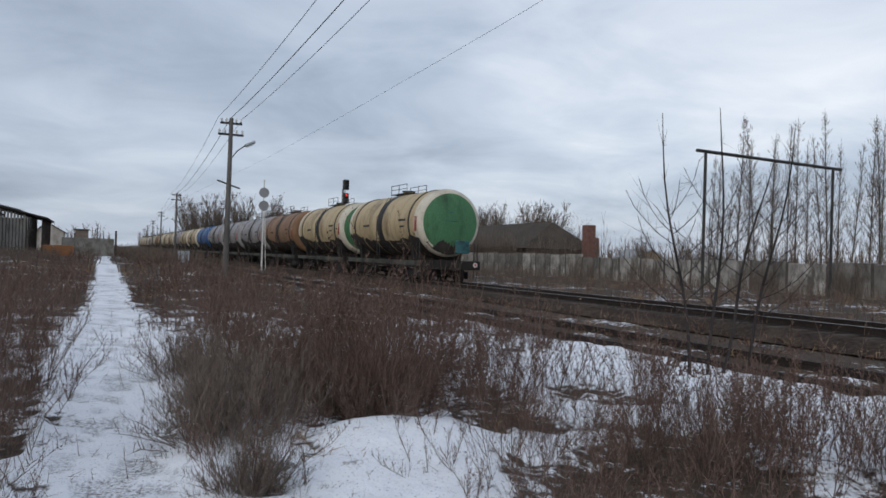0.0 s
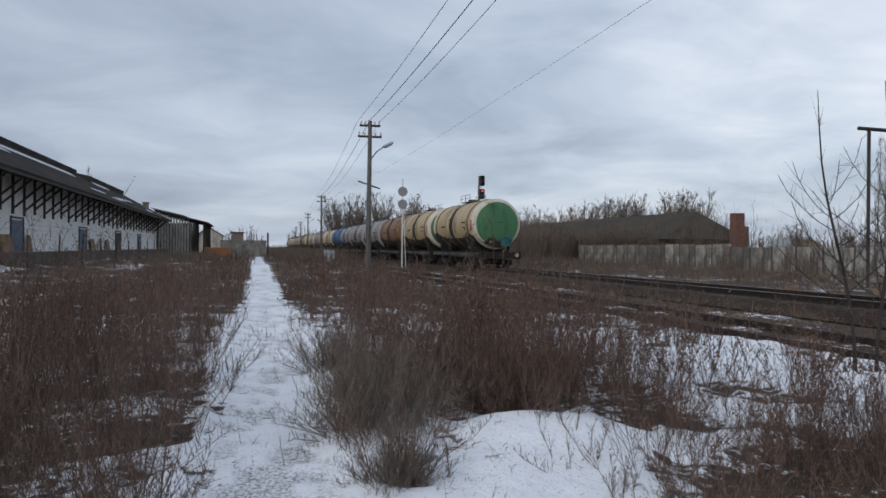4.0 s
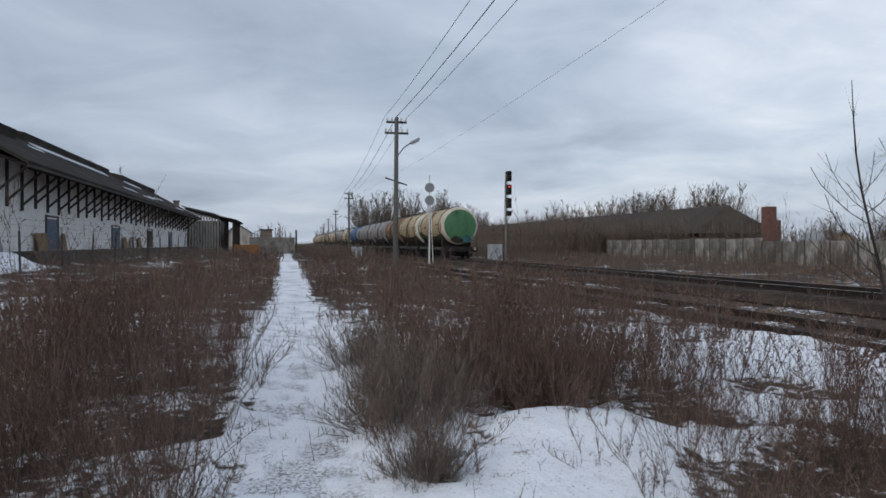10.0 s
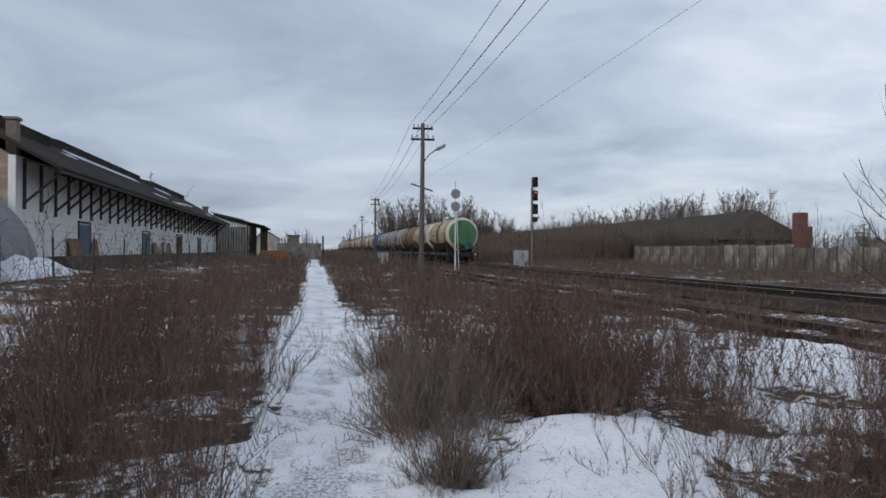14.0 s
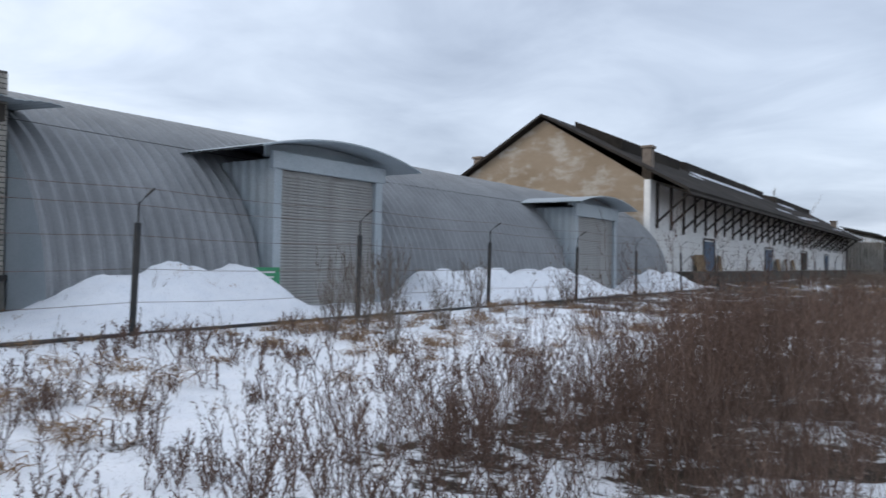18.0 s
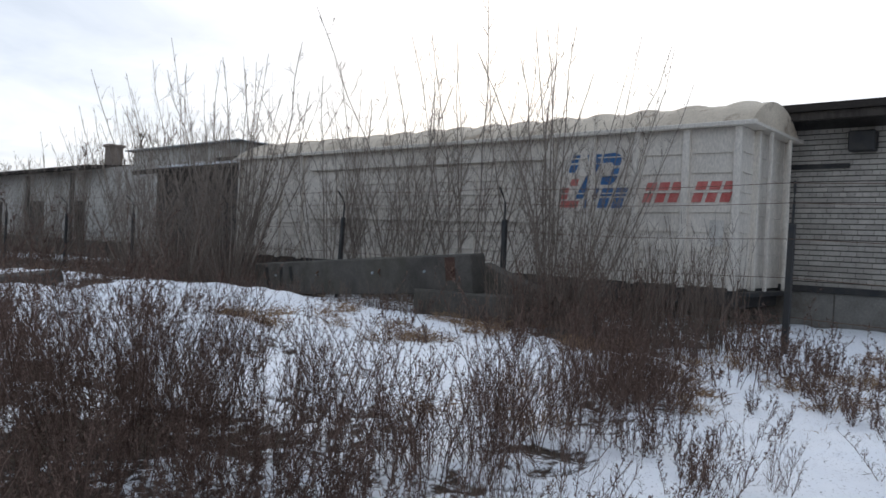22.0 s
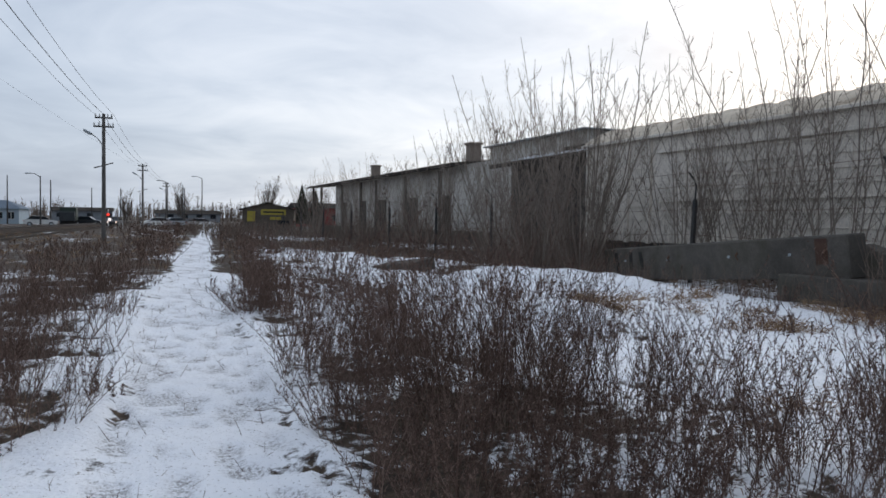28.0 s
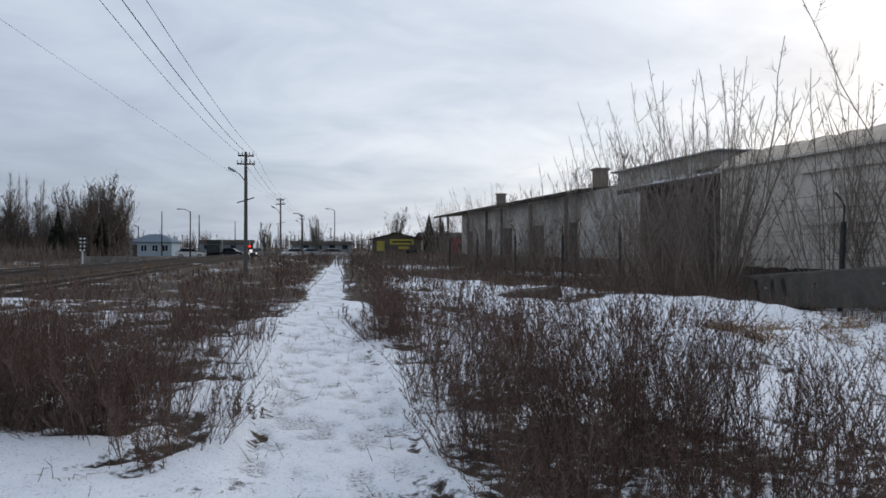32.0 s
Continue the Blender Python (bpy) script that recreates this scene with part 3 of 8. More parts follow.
def yard_fence():
    t = thing("yard_fence", "yard fence of dark steel posts with cranked tops and slack wires", "fence")
    first = None
    rnd = random.Random(8)
    for y in FENCE_Y:
        m = pose(FENCE_X, y, 0, rnd.uniform(-2, 2), rnd.uniform(-2, 2), 0)
        if first is None:
            first = part("post", Geo().box(-0.05, 0.05, -0.05, 0.05, -0.3, 2.25, 0.01).tube([(0, 0, 2.2), (0, 0, 2.62), (0.16, 0.05, 2.78), (0.34, 0.1, 2.92)], 0.022, 6), M_STEEL, t)
            first.matrix_basis = m
        else:
            same(first, "post", t, m)
    part("ground_pipe", Geo().tube([(FENCE_X + 0.35, -1.0, 0.10), (FENCE_X + 0.3, 12, 0.12), (FENCE_X + 0.35, 30, 0.1), (FENCE_X + 0.3, 62, 0.1)], 0.04, 8), M_STEEL, t, "dark pipe lying along the fence")
    for z, dx in ((0.7, 0), (1.35, 0), (2.0, 0), (2.6, 0), (2.9, 0.33)):
        g = Geo()
        line = []
        for a, b in zip(FENCE_Y, FENCE_Y[1:]):
            for k in range(4):
                q = k / 4
                line.append((FENCE_X + dx, a + (b - a) * q, z - 0.22 * q * (1 - q)))
        part("wire", g.tube(line, 0.006, 3), M_RUST, t)
    return t


yard_fence()

# ---- the arched steel hangar ----
HX, HR, HH, HY0, HY1 = -27.4, 9.2, 6.95, 9.56, 56.5


def hangar():
    t = thing("arched_hangar", "long arched hangar of grey corrugated galvanised steel", "hangar")
    steps, pitch = 40, 0.44
    ys = np.arange(HY0, HY1 + 0.01, pitch / 6)
    prof = [(HX + HR * math.cos(a), HH * math.sin(a) ** 0.92) for a in np.linspace(0, math.pi, steps)]
    vs, fs = [], []
    for i, y in enumerate(ys):
        k = 1.0 + 0.0105 * math.sin(i * math.pi / 3)
        vs += [(HX + (x - HX) * k, float(y), z * k) for x, z in prof]
    for i in range(len(ys) - 1):
        fs += [(i * steps + j, i * steps + j + 1, (i + 1) * steps + j + 1, (i + 1) * steps + j) for j in range(steps - 1)]
    part("shell", Geo().add(vs, fs), M_GALV, t)
    for y in (HY0, HY1 - 0.08):
        part("end_wall", Geo().prism([(x, z) for x, z in prof], y, y + 0.08), M_GALVL, t)
    wire_y = [(HX + HR * 0.72, HY0, 5.2), (HX + HR * 0.72, 22, 5.0), (HX + HR * 0.72, 56, 5.1)]
    part("cable", Geo().tube(wire_y, 0.012, 4), M_STEEL, t)
    return t


def portal(y0, y1, x_front, dy0, dy1, dz):
    t = thing("hangar_portal", "steel porch with roller shutter and arched sheet roof", "porch", "hangar porches")
    back = x_front - 5.5
    top = 4.75
    xs = np.arange(back, x_front + 0.001, 0.11)
    for y in (y0, y1 - 0.06):
        edge = [(float(x), y + (0.035 if (i // 2) % 2 else 0.0)) for i, x in enumerate(xs)]
        part("side_wall", Geo().prism(edge + [(a, c + 0.02) for a, c in reversed(edge)], -0.1, top, axis=2), M_GALVL, t)
    part("lintel", Geo().box(x_front - 0.05, x_front + 0.12, y0 - 0.1, y1 + 0.1, dz, top + 0.25, 0.02), M_GALVL, t)
    for a, b in ((y0, dy0), (dy1, y1)):
        part("jamb", Geo().box(x_front - 0.1, x_front + 0.06, a, b, -0.1, dz, 0.015), M_GALVL, t)
    shutter = part("roller_shutter", Geo().box(x_front - 0.16, x_front - 0.122, dy0, dy1, 0.0, dz), M_SHUT, t, "grey ribbed roller shutter, closed")
    slat = Geo().prism([(-0.02, 0.0), (0.015, 0.012), (0.028, 0.05), (0.015, 0.088), (-0.02, 0.1)], dy0, dy1).ob("slat", M_SHUT, shutter)
    slat.matrix_basis = pose(x_front - 0.1, 0, 0.02)
    for k in range(1, int((dz - 0.1) / 0.102)):
        same(slat, "slat", shutter, pose(x_front - 0.1, 0, 0.02 + 0.102 * k))
    # arched roof, over both eaves
    n, mid = 22, (y0 + y1) / 2
    half = (y1 - y0) / 2 + 1.25
    vs, fs = [], []
    xs = np.arange(back - 1.0, x_front + 0.95, 0.12)
    for i, x in enumerate(xs):
        for th in (0.0, 0.05):
            for k in range(n):
                q = -1 + 2 * k / (n - 1)
                vs.append((float(x), mid + q * half, top + 0.16 + 0.56 * (1 - q * q) + th + (0.015 if i % 2 else 0)))
    for i in range(len(xs) - 1):
        for th in (0, 1):
            o = (2 * i + th) * n
            fs += [(o + k, o + k + 1, o + 2 * n + k + 1, o + 2 * n + k) for k in range(n - 1)]
    o = (2 * len(xs) - 2) * n
    fs += [(o + k, o + k + 1, o + n + k + 1, o + n + k) for k in range(n - 1)]
    part("roof_sheet", Geo().add(vs, fs), M_GALVL, t)
    qs = [(y0 + (y1 - y0) * k / 10, top + 0.14 + 0.56 * (1 - (((y1 - y0) * (k / 10 - 0.5)) / half) ** 2)) for k in range(11)]
    part("tympanum", Geo().prism([(y0, top + 0.1), (y1, top + 0.1)] + qs[::-1], x_front - 0.45, x_front - 0.38, axis=0), M_GALVL, t)
    return t


hangar()
portal(16.45, 21.85, -17.9, 16.8, 21.45, 4.45)
portal(39.0, 45.15, -17.9, 39.4, 44.75, 4.25)
sign = thing("yard_sign", "green notice board with white lines, stuck in the snow bank", "sign", at=pose(-17.2, 15.6, 0.0, 0, 0, 0))
part("board", Geo().box(-0.03, 0.03, -0.55, 0.55, 0.75, 1.32, 0.01), make_mat("green_enamel", (0.05, 0.26, 0.12), (0.07, 0.30, 0.15), 2, 0.5, 0.05), sign)
part("post", Geo().tube([(-0.05, 0, -0.2), (-0.05, 0, 1.2)], 0.03, 6), M_STEEL, sign)
for k in range(3):
    part("text_bar", Geo().box(0.034, 0.038, -0.32 + 0.05 * k, 0.34 - 0.04 * k, 1.15 - 0.15 * k, 1.2 - 0.15 * k), M_WHITEP, sign)

# ---- the old gabled warehouse ----
WX, WY0, WY1 = -20.2, 58.0, 180.0
RIDGE_X, RIDGE_Z, EAVE_Z = -29.6, 14.1, 7.6


def warehouse():
    t = thing("old_warehouse", "long whitewashed brick warehouse with a dark felt roof and timber brackets", "warehouse")
    far = 2 * RIDGE_X - WX
    part("gable_wall", Geo().prism([(far, -0.2), (WX - 0.35, -0.2), (WX - 0.35, 8.3), (RIDGE_X, RIDGE_Z - 0.25), (far, 8.3)], WY0, WY0 + 0.5), M_TANW, t, "tan plaster gable, peeling to white")
    part("long_wall", Geo().box(WX - 0.5, WX, WY0 - 0.03, WY1, 0.95, 8.3), M_BRIGHTW, t)
    part("back_wall", Geo().box(far, far + 0.5, WY0 + 0.5, WY1, 0, 8.3), M_BRIGHTW, t)
    part("end_wall", Geo().prism([(far + 0.5, 0), (WX - 0.5, 0), (WX - 0.5, 8.3), (RIDGE_X, RIDGE_Z - 0.25), (far + 0.5, 8.3)], WY1 - 0.5, WY1), M_BRIGHTW, t)
    part("loading_platform", Geo().box(WX + 0.002, WX + 2.6, WY0 + 4, WY1, -0.2, 1.0, 0.03), M_DCONC, t)
    # roof slopes, the east one running out over the platform
    ex, ez = WX + 3.2, 7.2
    th = 0.22
    part("roof_slope", Geo().prism([(ex, ez), (RIDGE_X, RIDGE_Z), (RIDGE_X, RIDGE_Z + th), (ex + 0.05, ez + th)], WY0 - 0.6, WY1 + 0.5), M_ASPH, t)
    part("roof_slope", Geo().prism([(far - 1.2, 8.3 - 0.55), (RIDGE_X - 0.002, RIDGE_Z), (RIDGE_X - 0.002, RIDGE_Z + th), (far - 1.25, 8.3 - 0.33)], WY0 - 0.6, WY1 + 0.5), M_ASPH, t)
    # lantern roofs along the ridge and dormers
    slope = (RIDGE_Z - ez) / (RIDGE_X - ex)
    roof_z = lambda x: ez + slope * (x - ex)
    for a, b in ((86.6, 127), (137, 172)):
        q = part("lantern_roof", Geo().prism([(-26.0, roof_z(-26.0) + 0.1), (-25.9, 13.15), (-25.9, 13.3), (-33, 14.95), (-33, 14.2), (-29.6, 14.3)], a, b), M_ASPH, t)
        part("lantern_glazing", Geo().box(-25.99, -25.96, a + 0.5, b - 0.5, roof_z(-26.0) + 0.35, 13.1), M_DWOOD, q)
        part("snow_strip", Geo().prism([(-25.0, roof_z(-25.0) + 0.225), (-25.85, roof_z(-25.85) + 0.225), (-25.85, roof_z(-25.85) + 0.36), (-25.0, roof_z(-25.0) + 0.30)], a + 1, b - (5 if a < 100 else 22)), M_SNOW, q)
    q = part("dormer", Geo().prism([(-24.6, roof_z(-24.6)), (-24.5, 12.55), (-29.0, 14.5), (-29.0, 13.4)], 63, 79.5), M_ASPH, t)
    part("dormer_end", Geo().prism([(-24.7, roof_z(-24.7) + 0.2), (-24.6, 12.5), (-28.5, 14.1), (-28.5, 13.6)], 79.5, 79.56), M_DWOOD, q)
    for x0, y0, w, l in ((-23.4, 80.5, 0.5, 4.0), (-20.0, 108, 0.35, 9), (-19.0, 118, 0.4, 7), (-19.6, 128, 0.8, 5), (-20.8, 140, 0.5, 8), (-18.6, 152, 0.5, 8)):
        z0, z1 = roof_z(x0) + 0.235, roof_z(x0 - w) + 0.235
        part("snow_patch", Geo().prism([(x0, z0), (x0 - w, z1), (x0 - w, z1 + 0.06), (x0, z0 + 0.06)], y0, y0 + l), M_SNOW, t)
    # chimneys
    for x, y, z0, z1, w in ((-21.2, 60.3, 8.6, 11.1, 0.38), (-36.6, 58.8, 9.0, 11.0, 0.38), (-21.0, 168, 8.0, 10.6, 0.55)):
        c = part("chimney", Geo().box(x - w, x + w, y - w, y + w, z0 - 1.0, z1, 0.03), M_CHIM, t)
        part("chimney_cap", Geo().box(x - w - 0.12, x + w + 0.12, y - w - 0.12, y + w + 0.12, z1, z1 + 0.22, 0.03), M_CHIM, c)
    # timber brackets under the eaves
    first = None
    y = WY0 + 1.4
    while y < WY1:
        m = pose(0, y + 0.35 * math.sin(y * 1.7), 0.18 * math.sin(y * 2.9) - 0.1, 0.8 * math.sin(y * 7.1), 0, 0)
        if first is None:
            m = pose(0, y, 0)
            g = Geo().box(WX + 0.002, WX + 0.2, -0.11, 0.11, 4.5, 8.2, 0.01)
            g.tube([(WX + 0.15, 0, 5.0), (ex - 0.5, 0, ez + 0.1)], 0.10, 4)
            g.tube([(WX + 0.1, 0, 8.3 - 0.15), (ex - 0.1, 0, ez - 0.02)], 0.09, 4)
            first = part("bracket", g, M_DWOOD, t)
            first.matrix_basis = m
        else:
            same(first, "bracket", t, m)
        y += 3.55
    part("eaves_board", Geo().box(ex - 0.1, ex + 0.05, WY0 - 0.4, WY1 + 0.3, ez - 0.2, ez - 0.002), M_DWOOD, t)
    # doors and loading hatches
    for y0, y1, z1, mt in ((73.0, 76.6, 3.85, M_BLUEW), (100.2, 104.5, 3.65, M_BLUEW), (126, 131, 3.7, M_DWOOD), (150, 154, 3.6, M_BLUEW)):
        d = part("door", Geo().box(WX + 0.01, WX + 0.07, y0, y1, 1.02, z1, 0.01), mt, t)
        part("door_frame", Geo().box(WX + 0.01, WX + 0.13, y0 - 0.15, y0, 1.02, z1 + 0.15).box(WX + 0.01, WX + 0.13, y1, y1 + 0.15, 1.02, z1 + 0.15).box(WX + 0.01, WX + 0.13, y0 - 0.15, y1 + 0.15, z1 + 0.15, z1 + 0.3), M_DWOOD, d)
    return t


M_SNOW = make_mat("roof_snow", (0.80, 0.82, 0.86), (0.74, 0.76, 0.8), 2, 0.7, 0.2, 15)
warehouse()
M_PLY = make_mat("old_plywood", (0.22, 0.15, 0.08), (0.30, 0.21, 0.12), 2, 0.8, 0.1, 20)
for y, tilt, w in ((70.2, 12, 1.6), (71.6, 9, 1.3), (77.6, 8, 1.0), (107, 10, 2.2), (112, 8, 1.4), (118, 12, 2.0)):
    o = Geo().box(-0.04, 0.04, -w / 2, w / 2, 0, 1.55, 0.01).ob("plywood_sheet", M_PLY)
    o.matrix_basis = pose(WX + 0.5, y, 1.0, 0, -tilt, 0)
    tagged(o, "sheet of brown plywood leaning on the warehouse wall", "board", "leaning boards")

M_OLDBRK = make_mat("patched_old_brick", (0.17, 0.10, 0.07), (0.22, 0.17, 0.13), 5, 0.9, 0.3, 25, stain=(0.30, 0.28, 0.24), stain_scale=3.0, stain_amount=0.7)
# ---- the white brick store with its loading dock ----
BX = -20.6


def brick_store():
    t = thing("brick_store", "low white silicate-brick store with steel gates on a concrete dock", "warehouse")
    y0, y1, back = -27.0, 9.5, -33.0
    dock = part("loading_dock", Geo().box(back, -20.1, y0, y1, -0.3, 1.02, 0.03), M_CONC, t, "long grey concrete loading dock")
    part("dock_edge", Geo().box(-20.1, -20.03, y0, y1, 0.9, 1.06, 0.01), M_STEEL, dock, "dark steel edge angle")
    for i in range(9):
        part("dock_joint", Geo().box(-20.098, -20.085, y0 + 2 + i * 4, y0 + 2.03 + i * 4, -0.2, 0.88), M_DCONC, dock)
    core = part("wall_core", Geo().box(BX - 0.5, BX - 0.012, y0, 2.55, 1.02, 5.35).box(BX - 1.0, BX - 0.5, 2.55, 9.2, 1.02, 5.35), M_MORTAR, t)
    part("gate_recess_side", Geo().box(BX - 1.0, BX - 0.012, 2.3, 2.55, 1.02, 5.3), M_MORTAR, t)
    part("end_pier", Geo().box(BX - 12, -20.25, 9.0, 9.5, 1.02, 6.3), M_MORTAR, t)
    part("roof", Geo().prism([(-19.5, 5.32), (-19.5, 5.5), (back, 6.3), (back, 6.1)], y0, 1.9), M_ASPH, t)
    bent = random.Random(14)
    for k in range(6):
        y, dz, dx = 1.9 + 1.42 * k, bent.uniform(-0.05, 0.05), bent.uniform(-0.14, 0.12)
        vs, fs = [], []
        for i in range(19):
            for x, z in ((-19.2 + dx, 5.44 + dz), (-20.6, 5.53), (back, 6.25)):
                wave = 0.016 * math.sin(i * math.pi / 1.5) + 0.03 * (x > -20) * math.sin(i * 0.35 + k * 2)
                vs += [(x, y + 0.08 * i, z + wave + 0.004 * (k % 2)), (x, y + 0.08 * i, z + wave + 0.014 + 0.004 * (k % 2))]
        for i in range(18):
            for j in range(2):
                for th in (0, 1):
                    o = i * 6 + j * 2 + th
                    fs.append((o, o + 2, o + 8, o + 6))
            fs.append((i * 6, i * 6 + 1, i * 6 + 7, i * 6 + 6))
        part("roof_sheet", Geo().add(vs, fs), M_GALVL, t, "bent galvanised roof sheet")
    part("roof_beam", Geo().box(-20.2, -19.9, 1.9, 9.3, 4.95, 5.38), M_DWOOD, t)
    for y in (2.0, 3.8, 5.8, 7.6):
        part("rafter", Geo().box(-21.4, -20.2, y, y + 0.18, 4.85, 5.3), M_DWOOD, t)
    part("fascia", Geo().box(-19.75, -19.62, y0, 1.9, 5.12, 5.31), M_DWOOD, t)
    # gates
    for a, b in ((2.75, 4.5), (4.62, 6.35)):
        g = part("gate_leaf", Geo().box(BX - 0.48, BX - 0.42, a, b, 1.1, 3.9, 0.02), M_BLUED, t, "blue-grey steel gate leaf")
        for q in (a, b - 0.07):
            part("gate_stiffener", Geo().box(BX - 0.42, BX - 0.39, q, q + 0.07, 1.1, 3.9), M_STEEL, g)
    part("gate_handle", Geo().tube([(BX - 0.37, 4.75, 2.35), (BX - 0.37, 4.75, 2.6)], 0.02, 6), M_STEEL, g)
    part("lintel_beam", Geo().box(BX - 0.2, BX + 0.06, 1.2, 8.0, 3.92, 4.05, 0.01), M_STEEL, t)
    part("notice", Geo().box(BX - 0.415, BX - 0.41, 3.55, 4.0, 2.95, 3.22), M_WHITEP, t, "white paper notice")
    part("blocked_window", Geo().box(BX - 0.01, BX + 0.022, -1.83, -0.75, 3.28, 4.02), M_OLDBRK, t, "window opening bricked up in red")
    part("faded_board", Geo().box(BX - 0.01, BX + 0.020, -2.72, -1.83, 3.3, 4.0), make_mat("faded_yellow_paint", (0.30, 0.28, 0.20), (0.36, 0.34, 0.28), 3, 0.8, 0.1), t)
    part("downpipe", Geo().tube([(BX + 0.1, -3.12, 4.95), (BX + 0.1, -3.12, 2.95)], 0.055, 8), M_STEEL, t)
    part("wall_bar", Geo().box(BX + 0.005, BX + 0.07, -6.6, -4.9, 4.02, 4.14), M_STEEL, t)
    part("vent_box", Geo().box(BX + 0.01, BX + 0.35, -4.9, -4.3, 4.4, 4.9, 0.03), M_STEEL, t)
    c = part("chimney", Geo().box(-21.87, -21.18, 6.88, 7.52, 5.5, 7.25), M_MORTAR, t)
    for k in range(15):
        w = 0.0 if k < 12 else 0.05
        for j in range(3):
            a = 6.85 - w + (0.70 + 2 * w) * (j / 3 - (0.17 if k % 2 and j else 0))
            e = 6.85 - w + (0.70 + 2 * w) * ((j + 1) / 3 - (0.17 if k % 2 and j < 2 else 0))
            part("brick", Geo().box(-21.9 - w, -21.15 + w, a + 0.006, e - 0.006, 5.52 + 0.115 * k, 5.62 + 0.115 * k), M_SBRICK, c)
    part("chimney_cap", Geo().box(-21.95, -21.1, 6.8, 7.6, 7.25, 7.3, 0.01), M_STEEL, c)
    part("chimney_bracket", Geo().tube([(-21.5, 6.85, 7.0), (-21.5, 6.4, 7.05), (-21.5, 6.35, 7.3)], 0.03, 6), M_STEEL, c)
    part("chimney_bracket", Geo().tube([(-21.5, 6.85, 6.4), (-21.5, 6.55, 6.4)], 0.03, 6), M_STEEL, c)
    part("snow_on_roof", Geo().prism([(-20.2, 5.55), (-20.2, 5.75), (-23, 6.0), (-23, 5.72)], 5.0, 6.6), M_TANW, t)
    part("parapet_slope", Geo().prism([(8.98, 5.5), (9.52, 5.5), (9.52, 6.45), (8.98, 6.4), (7.6, 5.75)], -22, -21.6, axis=0), M_SBRICK, t)
    return t, core


store, store_core = brick_store()
M_TYRE = make_mat("tyre_rubber", (0.018, 0.018, 0.018), (0.03, 0.03, 0.03), 4, 0.85, 0.2, 40)
for k, (dx, dy, dz, tilt) in enumerate(((0, 0, 0.11, 0), (0.05, 0.02, 0.33, 3), (-0.03, 0.04, 0.55, -2), (0.1, -0.75, 0.11, 0), (0.08, -0.7, 0.33, 4))):
    o = Geo().tube([(math.cos(a) * 0.30, math.sin(a) * 0.30, 0) for a in np.linspace(0, 2 * math.pi, 17)], 0.11, 8).ob("tyre", M_TYRE, smooth=True)
    o.matrix_basis = pose(-20.75 + dx, 8.35 + dy, 1.02 + dz, tilt, 0, 20 * k)
    tagged(o, "worn black tyre piled on the dock by the gate", "tyre", "old tyres")

